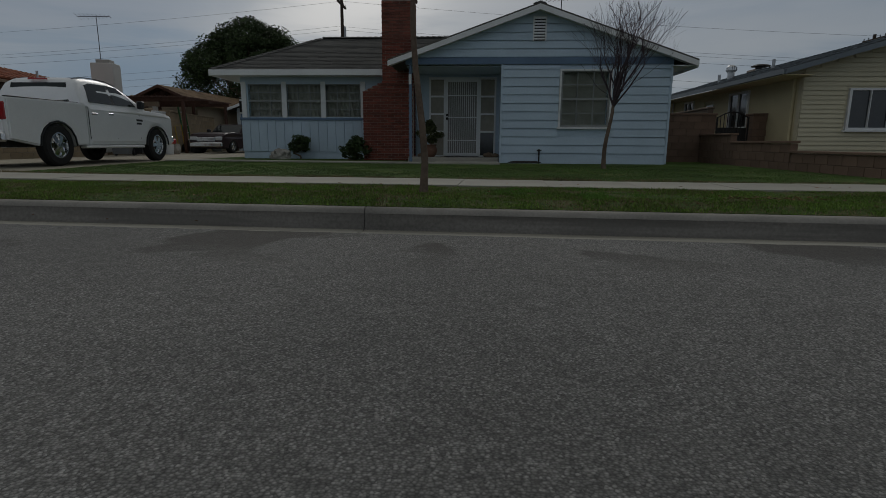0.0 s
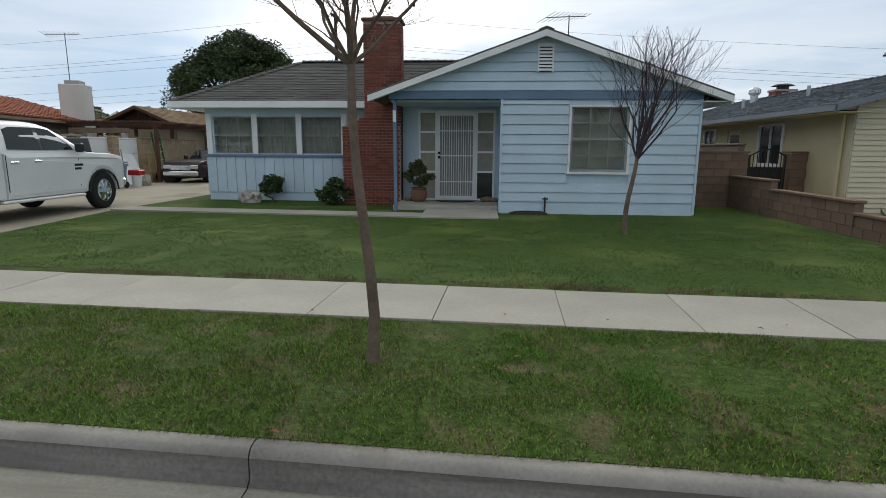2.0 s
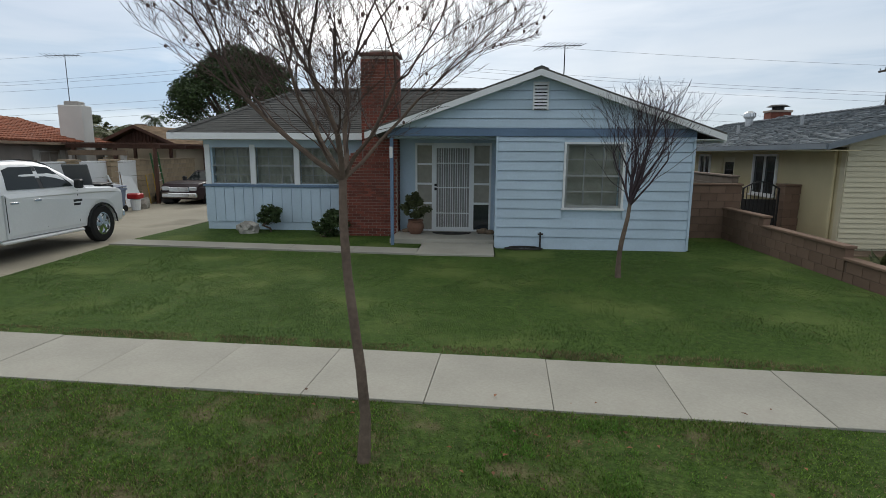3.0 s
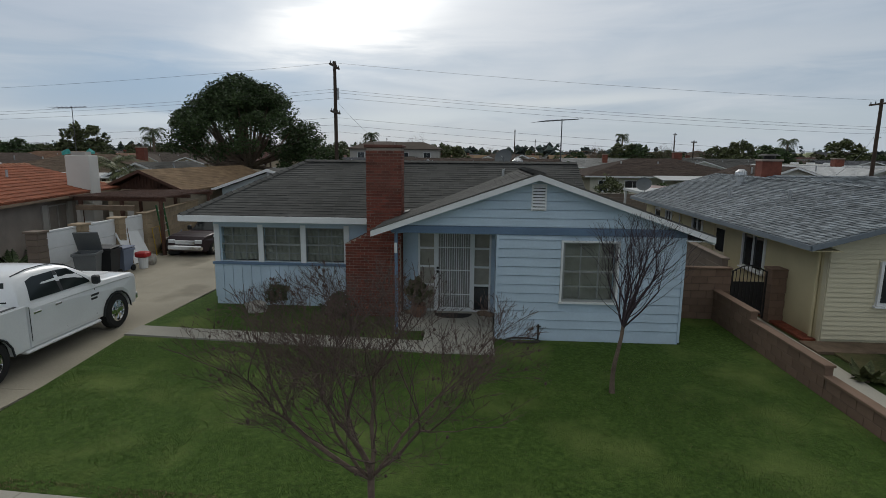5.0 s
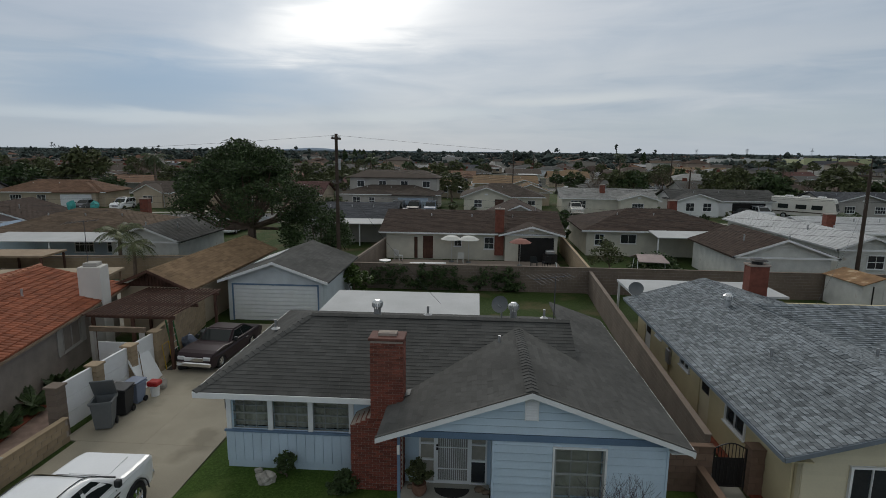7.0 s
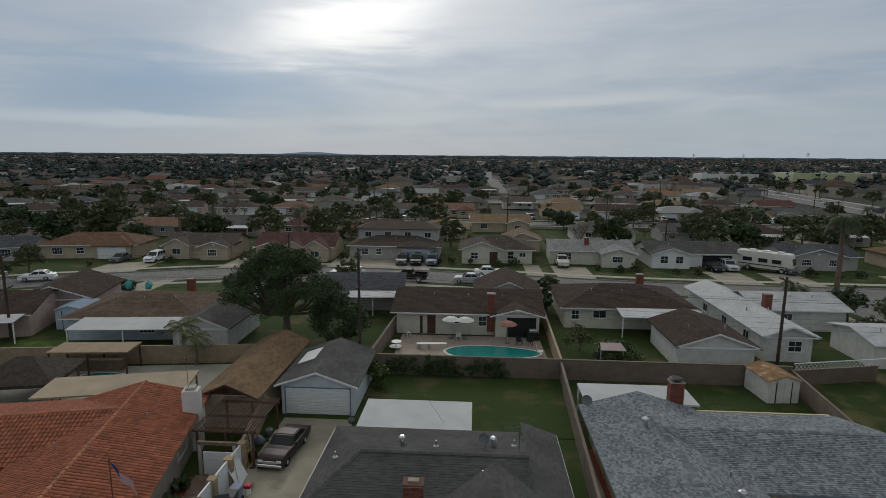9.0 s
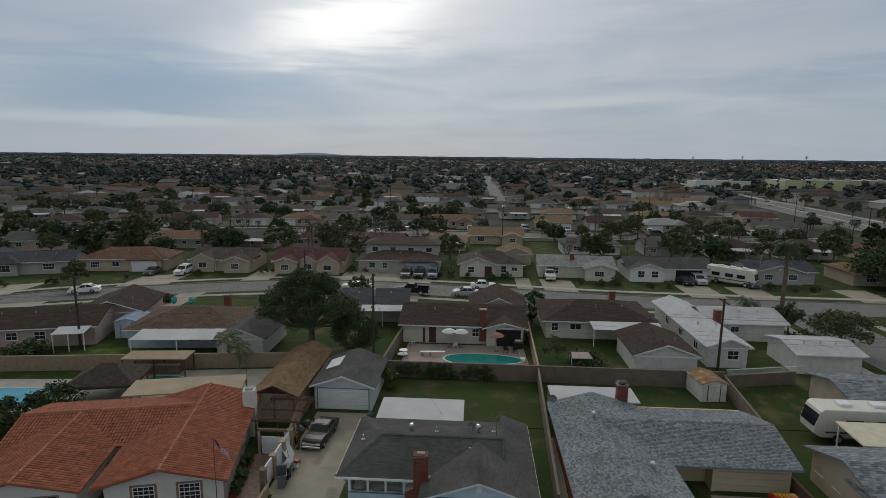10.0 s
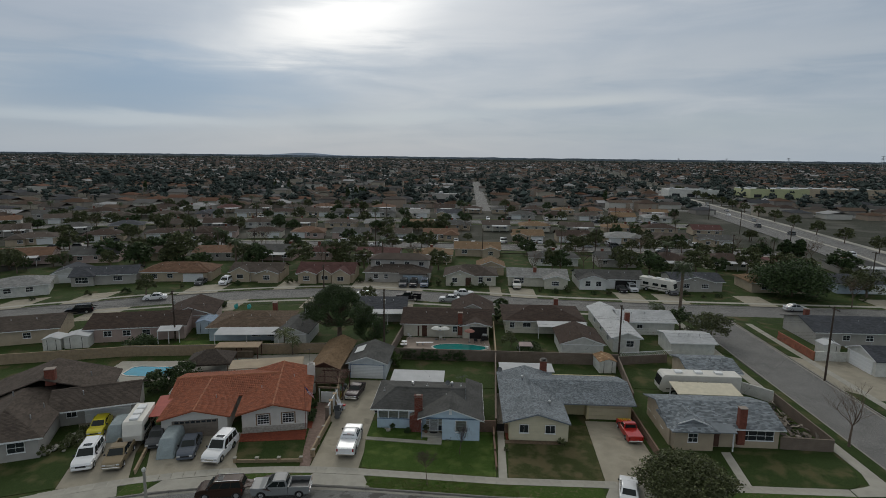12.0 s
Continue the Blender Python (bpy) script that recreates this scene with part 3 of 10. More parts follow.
def lawn_strip(a, b, lo, hi, label, z=0.04):
    mb = Mesher()
    xs = steps(a, b, 1.5)
    for p, q in zip(xs, xs[1:]):
        mb.slab([(p, lo(p) + 0.3, z), (q, lo(q) + 0.3, z), (q, hi(q), z), (p, hi(p), z)], (0, 0, -0.035))
        mb.slab([(p, lo(p), 0.008), (q, lo(q), 0.008), (q, lo(q) + 0.3, z), (p, lo(p) + 0.3, z)], (0, 0, -0.035))
    return structure("lawn", mb, VERGE, label, "lawn")


for a, b in ((-60, -38), (-30.6, -28.4), (-20.5, -13.2), (-7.2, 16.3), (22.7, 41)):
    lawn_strip(a, b, lambda x: kerb_y(x) + 0.115, lambda x: kerb_y(x) + WALK0 - 0.01, "clipped parkway grass with dry patches")
lawn("lawn", [(-8.15, lawn_y(-8.15)), (5.85, lawn_y(5.85)), (5.85, 17.1), (4.3, 17.1), (4.3, 14.95), (-0.03, 14.95), (-0.03, 13.85), (-1.72, 13.9), (-8.78, 14.4)],
     "mown front lawn, green with pale patches")
lawn("lawn", [(-8.82, 15.1), (-1.75, 14.64), (-1.75, 15.38), (-2.5, 15.38), (-2.5, 17.4), (-8.7, 18.9)], "small mown lawn under the front windows")
lawn("lawn", [(7.1, lawn_y(7.1)), (16.85, lawn_y(16.85)), (17.2, 14.5), (17.3, 19.5), (16.0, 19.5), (14.2, 19.5), (14.2, 15.3), (7.6, 15.3)], "mown front lawn of the cream house", TURF_C)
lawn("lawn", [(23.7, lawn_y(23.7)), (30.4, lawn_y(30.4)), (31.2, 14.4), (24.2, 14.4)], "mown front lawn of the corner house", TURF_B)
lawn("lawn", [(31.5, lawn_y(31.5)), (40.2, lawn_y(40.2)), (41.6, lawn_y(41) + 0.25), (42.5, lawn_y(41) + 0.8), (43.2, lawn_y(41) + 1.9), (43.6, 11.0), (43.7, 15.1), (38.3, 15.4), (32.3, 14.6)], "mown corner lawn", TURF_B)
lawn("lawn", [(45.6, 8.3), (47.2, 9.5), (47.2, 35.8), (45.6, 38.0)], "grass verge along the side street", TURF_B)
lawn("lawn", [(45.6, 47.0), (47.2, 45.0), (47.2, 62), (45.6, 62)], "grass verge along the side street", TURF_B)
lawn("lawn", [(56.5, 9.5), (58.0, 9.5), (58.0, 31), (56.5, 32.5)], "grass verge along the side street", TURF_B)
lawn("lawn", [(56.5, 46.5), (58.4, 44.4), (58.4, 66), (56.5, 66)], "grass verge along the side street", TURF_B)
lawn("lawn", [(-21.8, 9.1), (-14.8, 9.75), (-15.75, 13.95), (-23.0, 12.9)], "small terraced front lawn", TURF_B)
lawn("lawn", [(-50, -1.9), (-37.1, 3.3), (-39.7, 10.6), (-41.4, 9.6), (-44.2, 9.0), (-54, 5.6)], "front lawn of the brown-roofed house", TURF_B)
lawn("lawn", [(-8.9, 29.5), (6.8, 29.5), (7.1, 39.7), (-8.9, 39.7)], "ragged back lawn with bare earth", YARD)
lawn("lawn", [(7.5, 32.0), (26.0, 32.0), (26.4, 39.5), (7.5, 39.5)], "back lawn behind the cream house", TURF_B)
lawn("lawn", [(-48, 41), (-31, 43), (-31.5, 47), (-47, 45.5)], "bright back lawn", TURF)
lawn("lawn", [(-9, 44.6), (-6.9, 44.6), (-6.9, 50.5), (-9, 50.5)], "strip of lawn beside the pool", TURF_B)
lawn("lawn", [(26.6, 31), (33, 31), (33, 42), (26.6, 42)], "back lawn by the motorhome", TURF_B)
for a, b in ((-140, -96), (-90, -84), (-78, -64), (-56, -44), (-39, -26), (-8, 8.2), (11, 13), (19, 38), (44, 47), (53, 66), (72, 95), (101, 140)):
    structure("lawn", strip(steps(a, b, 3), lambda x: far_y(x) + 8.56, lambda x: far_y(x) + 10.0, 0.03, 0.03), TURF_B, "grass verge of the far street", "lawn")
    structure("lawn", strip(steps(a, b, 3), lambda x: far_y(x) + 11.3, lambda x: far_y(x) + 15.6, 0.03, 0.03), TURF_B, "front lawns of the far street", "lawn")
for a, b in ((-130, -74), (-68, -50), (-46, -33), (-20, -14), (-9, -6), (10, 16), (25, 31), (40, 47), (61, 120)):
    structure("lawn", strip(steps(a, b, 3), lambda x: far_y(x) - 5.4, lambda x: far_y(x) - 0.16, 0.03, 0.03), TURF_B, "front lawns of the back row", "lawn")

# sidewalks, near ones in single slabs
pave = setting("pavement", "pale concrete sidewalk in square slabs", "sidewalk")
SLAB = 1.095
slab_me = box_mesh("paving_slab", SLAB - 0.004, WALK1 - WALK0, 0.07, CONCRETE, 0.003)
for i in range(-35, 39):
    x = -0.22 + i * SLAB
    if not -38 < x < 41:
        continue
    ang = math.degrees(math.atan2(kerb_y(x + 0.3) - kerb_y(x - 0.3), 0.6))
    piece("paving_slab", slab_me, pave, pose(x, kerb_y(x) + (WALK0 + WALK1) / 2, 0.022 + 0.004 * math.sin(i * 5.1), 0.15 * math.sin(i * 3.3), 0, ang))
structure("pavement", strip(steps(-75, -28.5, 3), lambda x: kerb_y(x) + WALK0, lambda x: kerb_y(x) + WALK1, 0.05, 0.05), CONCRETE, "pale concrete sidewalk", "sidewalk")
structure("pavement", strip(steps(-140, 220, 4), lambda x: far_y(x) + 10.0, lambda x: far_y(x) + 11.3, 0.05, 0.05), CONCRETE, "pale concrete sidewalk across the far street", "sidewalk")
structure("pavement", strip(steps(-140, 43, 4), lambda x: far_y(x) - 3.0, lambda x: far_y(x) - 1.8, 0.05, 0.05), CONCRETE, "pale concrete sidewalk of the far street", "sidewalk")
structure("pavement", Mesher().slab([(43.5, lawn_y(43) + 0.8, 0.05), (44.7, lawn_y(43) - 0.9, 0.05), (45.5, 8.9, 0.05), (45.5, 64, 0.05), (44.15, 64, 0.05), (44.15, 11.0, 0.05)], (0, 0, -0.1)).slab([(41, lawn_y(41) - 1.16, 0.05), (44.7, lawn_y(43) - 0.9, 0.05), (43.5, lawn_y(43) + 0.8, 0.05), (42.7, lawn_y(41) + 0.5, 0.05), (41, lawn_y(41), 0.05)], (0, 0, -0.1)), CONCRETE, "pale concrete sidewalk along the side street", "sidewalk")
structure("pavement", Mesher().box(58.05, 59.25, 9, 64, -0.1, 0.05), CONCRETE, "pale concrete sidewalk along the side street", "sidewalk")


def driveway(pts, label, material=DRIVE, z=0.03):
    return structure("driveway", Mesher().slab([(x, y, z) for x, y in pts], (0, 0, -0.05)), material, label, "driveway")


def apron(a, b, flare=0.9):
    c, d, e = a - flare, b + flare, WALK0 - 0.01
    return structure("apron", Mesher().slab([(c, kerb_y(c) + 0.17, 0.034), (d, kerb_y(d) + 0.17, 0.034), (b, kerb_y(b) + e, 0.054), (a, kerb_y(a) + e, 0.054)], (0, 0, -0.06)),
                     CONCRETE, "sloping concrete driveway apron", "driveway")


drive = setting("driveway", "stained concrete driveway in wide bays", "driveway")
for y0, y1 in ((8.62, 11.4), (11.408, 14.9), (14.908, 18.4), (18.408, 22), (22.008, 26), (26.008, 31.1)):
    for x0, x1 in ((-13.6, -11.306), (-11.3, -8.83 if y0 > 14 else -8.5)):
        ya, yb = (lawn_y(x0), lawn_y(x1)) if y0 < 9 else (y0, y0)
        xa = x0 - (0.5 if y0 > 18 and x0 < -13 else 0)
        part("bay", Mesher().slab([(xa, ya, 0.03), (x1, yb, 0.03), (x1, y1, 0.03), (xa, y1, 0.03)], (0, 0, -0.06)), DRIVE, drive)
apron(-12.9, -7.7), apron(17, 22.2), apron(-27.5, -21), apron(-36.8, -31.4)
driveway([(16.9, lawn_y(16.9)), (23.4, lawn_y(23.4)), (23.0, 20.7), (17.5, 20.7)], "pale concrete driveway with a red car")
driveway([(-29.6, 5.5), (-21.0, lawn_y(-21.0)), (-21.9, 9.0), (-23.0, 15.2), (-33.0, 13.0)], "pale concrete driveway with three parked cars")
driveway([(-37.0, 3.1), (-30.9, 4.9), (-33.3, 10.2), (-34.4, 15.0), (-36.8, 18.6), (-44.0, 16.0), (-39.7, 10.8)], "pale concrete driveway of the brown-roofed house")
driveway([(56.4, 30.0), (75, 26.0), (75, 44.1), (59.4, 44.1), (56.4, 46.0)], "wide pale concrete yard by the side street")
driveway([(6.1, lawn_y(6.1)), (7.0, lawn_y(7.0)), (7.5, 28), (6.9, 28)], "narrow concrete side path", CONCRETE)
driveway([(30.45, lawn_y(30.45)), (31.45, lawn_y(31.45)), (32.25, 14.4), (31.25, 14.4)], "concrete garden path", CONCRETE)
driveway([(-14.7, lawn_y(-14.7)), (-13.65, lawn_y(-13.65)), (-14.3, 15.0), (-14.9, 23.5), (-16.9, 23.5), (-15.75, 14.9)], "paved side path of worn red pavers", mat("red_pavers", (0.22, 0.15, 0.12), var=0.25, scale=3))
driveway([(-38, 28.0), (-18.5, 30.0), (-19.5, 41.3), (-40, 38.6)], "bare concrete back patio", CONCRETE)
driveway([(-8, 43.0), (6.9, 42.4), (6.6, 50.6), (-8, 50.6)], "pinkish pool deck", PINK_DECK, 0.05)
driveway([(-50.5, 26.5), (-38.5, 29.5), (-40, 36.5), (-51, 35.5)], "concrete deck round the light blue pool", CONCRETE, 0.05)
for a, b in ((-96, -90), (-84, -78), (-64, -56), (-44, -39), (-26, -8), (8.2, 11), (13, 19), (38, 44), (47, 53), (66, 72), (95, 101)):
    structure("driveway", strip(steps(a, b, 3), lambda x: far_y(x) + 8.45, lambda x: far_y(x) + 17.5, 0.036, 0.03), DRIVE, "pale concrete driveway across the far street", "driveway")
for a, b in ((-74, -68), (-50, -46), (-33, -28), (-14, -9), (16, 20), (31, 35)):
    structure("driveway", strip(steps(a, b, 3), lambda x: far_y(x) - 9, lambda x: far_y(x) - 0.1, 0.036, 0.03), DRIVE, "pale concrete driveway of the back row", "driveway")
# path and porch slab of the blue house
path = setting("path", "pale concrete garden path to the porch", "path")
for i in range(5):
    x0, x1 = -8.82 + i * 1.424, -8.82 + (i + 1) * 1.424 - 0.012
    y0, y1 = 13.93 - 0.071 * (x0 + 1.7), 13.93 - 0.071 * (x1 + 1.7)
    part("path_slab", Mesher().slab([(x0, y0, 0.075), (x1, y1, 0.075), (x1, y1 + 0.67, 0.075), (x0, y0 + 0.67, 0.075)], (0, 0, -0.06)), CONCRETE, path)
part("path_slab", B().box(-1.70, -0.05, 13.87, 15.38, 0.0, 0.085, 0.008), CONCRETE, path)


def pool(cx, cy, lobes, material, label, ang=0):
    ring = [Vector((cx, cy)) + Vector((r * math.cos(a), q * math.sin(a))) for a in (2 * math.pi * i / 40 for i in range(40)) for r, q in [lobes(a)]]
    t = thing("swimming_pool", label, "pool")
    part("water", Mesher().poly([(p.x, p.y, 0.09) for p in ring]), material, t)
    mb = Mesher()
    c = Vector((cx, cy))
    for p, q in zip(ring, ring[1:] + ring[:1]):
        po, qo = c + (p - c) * 1.07, c + (q - c) * 1.07
        mb.slab([(p.x, p.y, 0.13), (q.x, q.y, 0.13), (qo.x, qo.y, 0.13), (po.x, po.y, 0.13)], (0, 0, -0.07))
    part("coping", mb, OFFWHITE, t, "pale stone coping")
    return t


pool(1.6, 45.7, lambda a: (4.2 + 0.4 * math.cos(2 * a), 1.75 + 0.35 * math.cos(a) ** 2 - 0.3 * math.cos(a)), POOL_A, "kidney-shaped turquoise pool in a pink deck")
pool(-44.2, 31.8, lambda a: (min(4.3, 3.6 / max(0.3, abs(math.cos(a)))), min(2.2, 1.8 / max(0.3, abs(math.sin(a))))), POOL_B, "light blue swimming pool beside the brown house")
pool(-32.2, 37.0, lambda a: (2.2 + 0.3 * math.cos(a), 0.9), POOL_A, "small kidney-shaped garden pool")


# ---- parts of houses ----
def wall_panel(mb, x0, x1, z0, z1, y0, y1, holes=()):
    """A wall along x, from y0 to y1 thick, with openings (x0, x1, z0, z1)."""
    xs = sorted({x0, x1, *(c for h in holes for c in h[:2] if x0 < c < x1)})
    zs = sorted({z0, z1, *(c for h in holes for c in h[2:4] if z0 < c < z1)})
    n, m, k0 = len(xs), len(zs), len(mb.v)
    mb.v += [(x, y, z) for y in (y0, y1) for z in zs for x in xs]
    at = lambda i, j, k: k0 + k * n * m + j * n + i

    def solid(i, j):
        if not (0 <= i < n - 1 and 0 <= j < m - 1):
            return False
        cx, cz = (xs[i] + xs[i + 1]) / 2, (zs[j] + zs[j + 1]) / 2
        return not any(h[0] < cx < h[1] and h[2] < cz < h[3] for h in holes)

    for i in range(n - 1):
        for j in range(m - 1):
            if not solid(i, j):
                continue
            mb.f += [(at(i, j, 0), at(i + 1, j, 0), at(i + 1, j + 1, 0), at(i, j + 1, 0)), (at(i, j, 1), at(i, j + 1, 1), at(i + 1, j + 1, 1), at(i + 1, j, 1))]
            for di, dj, a, c in ((-1, 0, (i, j + 1), (i, j)), (1, 0, (i + 1, j), (i + 1, j + 1)), (0, -1, (i, j), (i + 1, j)), (0, 1, (i + 1, j + 1), (i, j + 1))):
                if not solid(i + di, j + dj):
                    mb.f.append((at(*c, 0), at(*a, 0), at(*a, 1), at(*c, 1)))
    return mb


WINDOW_MESHES = {}


def lattice(xs, zs, y0, y1):
    """A frame with its bars in one piece; xs, zs: the bars' edges."""
    mb = B()
    cx, cz = [v for p in xs for v in p], [v for p in zs for v in p]
    n, m = len(cx), len(cz)
    mb.v += [(x, y, z) for y in (y0, y1) for z in cz for x in cx]
    at = lambda i, j, k: k * n * m + j * n + i
    solid = lambda i, j: 0 <= i < n - 1 and 0 <= j < m - 1 and (i % 2 == 0 or j % 2 == 0)
    for i in range(n - 1):
        for j in range(m - 1):
            if not solid(i, j):
                continue
            mb.f += [(at(i, j, 0), at(i + 1, j, 0), at(i + 1, j + 1, 0), at(i, j + 1, 0)), (at(i, j, 1), at(i, j + 1, 1), at(i + 1, j + 1, 1), at(i + 1, j, 1))]
            for di, dj, a, c in ((-1, 0, (i, j + 1), (i, j)), (1, 0, (i + 1, j), (i + 1, j + 1)), (0, -1, (i, j), (i + 1, j)), (0, 1, (i + 1, j + 1), (i, j + 1))):
                if not solid(i + di, j + dj):
                    mb.f.append((at(*c, 0), at(*a, 0), at(*a, 1), at(*c, 1)))
    return mb


def window(house, x, y, z, w, h, ang=0, cols=2, rows=1, frame_mat=WHITE, pane_mat=PANE, trim=0.06, depth=0.07, sill=True):
    """A framed window; x, z: its lower middle; it looks towards -y before the turn ang."""
    key = (round(w, 2), round(h, 2), cols, rows, frame_mat.name, pane_mat.name, trim)
    if key not in WINDOW_MESHES:
        t, d, b = trim, depth, 0.022
        xs = [(-w / 2, -w / 2 + t)] + [(-w / 2 + w * i / cols - b / 2, -w / 2 + w * i / cols + b / 2) for i in range(1, cols)] + [(w / 2 - t, w / 2)]
        mid = rows // 2 if rows % 2 == 0 else -1
        zs = [(0, t)] + [(h * j / rows - b * (2 if j == mid else 1) / 2, h * j / rows + b * (2 if j == mid else 1) / 2) for j in range(1, rows)] + [(h - t, h)]
        fr = lattice(xs, zs, -d, 0.01)
        pane = B().box(-w / 2 + t * 0.8, w / 2 - t * 0.8, -0.022, -0.012, t * 0.8, h - t * 0.8)
        sl = B().box(-w / 2 - 0.05, w / 2 + 0.05, -d - 0.04, 0.0, -0.045, -0.002)
        WINDOW_MESHES[key] = (fr.mesh("window", frame_mat), pane.mesh("pane", pane_mat), sl.mesh("window_sill", frame_mat))
    fr, pane, sl = WINDOW_MESHES[key]
    ob = piece("window", fr, house, pose(x, y, z, 0, 0, ang))
    piece("pane", pane, ob, Matrix.Identity(4))
    if sill:
        piece("window_sill", sl, ob, Matrix.Identity(4))
    return ob


def garage_door(house, x, y, z, w, h, ang=0, material=WHITE, ribs=4):
    """A door of horizontal ribs with grooves between, in one sheet."""
    g = min(0.045, h / ribs * 0.2)
    prof = [(0.03, 0.0), (-0.05, 0.0)]
    for k in range(1, ribs):
        c = h * k / ribs
        prof += [(-0.05, c - g), (0.01, c - g * 0.6), (0.01, c + g * 0.3), (-0.05, c + g * 0.5)]
    prof += [(-0.05, h), (0.03, h)]
    mb, n = B(), len(prof)
    mb.v += [(sx, q, r) for sx in (-w / 2, w / 2) for q, r in prof]
    mb.f += [(k, (k + 1) % n, n + (k + 1) % n, n + k) for k in range(n)] + [tuple(range(n - 1, -1, -1)), tuple(range(n, 2 * n))]
    ob = part("garage_door", mb, material, house)
    ob.matrix_basis = pose(x, y, z, 0, 0, ang)
    return ob


def chimney_stack(house, x, y, w, d, z0, z1, material=BRICK_I, cap=MORTAR):
    ob = part("chimney", B().box(x - w / 2, x + w / 2, y - d / 2, y + d / 2, z0, z1), material, house)
    part("cap", B().box(x - w / 2 - 0.05, x + w / 2 + 0.05, y - d / 2 - 0.05, y + d / 2 + 0.05, z1 + 0.003, z1 + 0.1, 0.02), cap, ob)
    return ob


def in_plane(pts):
    o, u = Vector(pts[0]), (Vector(pts[1]) - Vector(pts[0])).normalized()
    n = u.cross(Vector(pts[-1]) - o).normalized()
    if n.z < 0:
        n = -n
    v = n.cross(u)
    if v.z < 0:
        v = -v
    return o, u, v, n, [((Vector(p) - o).dot(u), (Vector(p) - o).dot(v)) for p in pts]


def spans(uv, v):
    cuts = []
    for (a, b), (c, d) in zip(uv, uv[1:] + uv[:1]):
        if (b <= v) != (d <= v):
            cuts.append(a + (c - a) * (v - b) / (d - b))
    cuts.sort()
    return list(zip(cuts[::2], cuts[1::2]))


def shingle_cover(mb, pts, course=0.145, tab=0.32, lift=0.012, rng=random.Random(4)):
    """Overlapping shingles over a roof plane whose first two corners are its eave."""
    o, u, v, n, uv = in_plane(pts)
    top = max(q[1] for q in uv)
    r = 0
    while r * course < top - 0.02:
        v0, v1 = r * course, min(top, (r + 1) * course + 0.01)
        for a, b in spans(uv, (v0 + v1) / 2):
            x = a - rng.random() * tab
            while x < b:
                w = tab * rng.uniform(0.75, 1.25)
                s, e = max(a, x), min(b, x + w - 0.008)
                if e - s > 0.03:
                    h = lift * rng.uniform(0.7, 1.5)
                    p = [o + u * s + v * v0, o + u * e + v * v0, o + u * e + v * v1, o + u * s + v * v1]
                    k = len(mb.v)
                    mb.v += [tuple(p[0] + n * h), tuple(p[1] + n * h), tuple(p[2] + n * 0.003), tuple(p[3] + n * 0.003), tuple(p[0]), tuple(p[1])]
                    mb.f += [(k, k + 1, k + 2, k + 3), (k + 4, k + 5, k + 1, k)]
                x += w
        r += 1
    return mb


def tile_cover(mb, pts, wide=0.25, long=0.36, rng=random.Random(5)):
    """Rows of half-round clay tiles over a roof plane."""
    o, u, v, n, uv = in_plane(pts)
    top = max(q[1] for q in uv)
    r = 0
    while r * long < top - 0.05:
        v0, v1 = r * long - 0.02, min(top, (r + 1) * long + 0.03)
        for a, b in spans(uv, min(top - 0.01, v0 + long * 0.5)):
            i = math.ceil(a / wide)
            while i * wide + wide * 0.9 < b:
                c, k = i * wide + wide / 2, len(mb.v)
                j = rng.uniform(-0.01, 0.01)
                for vv, rad, hh in ((v0, 0.115, 0.03), (v1, 0.095, 0.004)):
                    for q in range(5):
                        an = math.pi * q / 4
                        mb.v.append(tuple(o + u * (c + j - math.cos(an) * rad) + v * vv + n * (hh + math.sin(an) * rad * 0.62)))
                mb.f += [(k + q, k + q + 1, k + 6 + q, k + 5 + q) for q in range(4)]
                mb.f.append((k, k + 1, k + 2, k + 3, k + 4))
                i += 1
        r += 1
    return mb


def ridge_caps(mb, a, b, step=0.2, w=0.16, drop=0.06):
    a, b = Vector(a), Vector(b)
    d = (b - a).normalized()
    s = d.cross(Vector((0, 0, 1))).normalized()
    n = int((b - a).length / step)
    for i in range(n):
        p, q = a + d * i * step, a + d * (i + 1.25) * step
        k = len(mb.v)
        for c, h in ((p, 0.035), (q, 0.012)):
            mb.v += [tuple(c - s * w + Vector((0, 0, h - drop))), tuple(c + Vector((0, 0, h))), tuple(c + s * w + Vector((0, 0, h - drop)))]
        mb.f += [(k, k + 1, k + 4, k + 3), (k + 1, k + 2, k + 5, k + 4), (k, k + 1, k + 2)]
    return mb


# ---- the pale blue house ----
EAVE_Y, RIDGE_Y, RIDGE_Z, BACK_Y = 16.85, 20.1, 4.1, 25.2
GX, GZ, GL, GR = 0.88, 3.95, -2.9, 4.76        # gable ridge and its two eaves


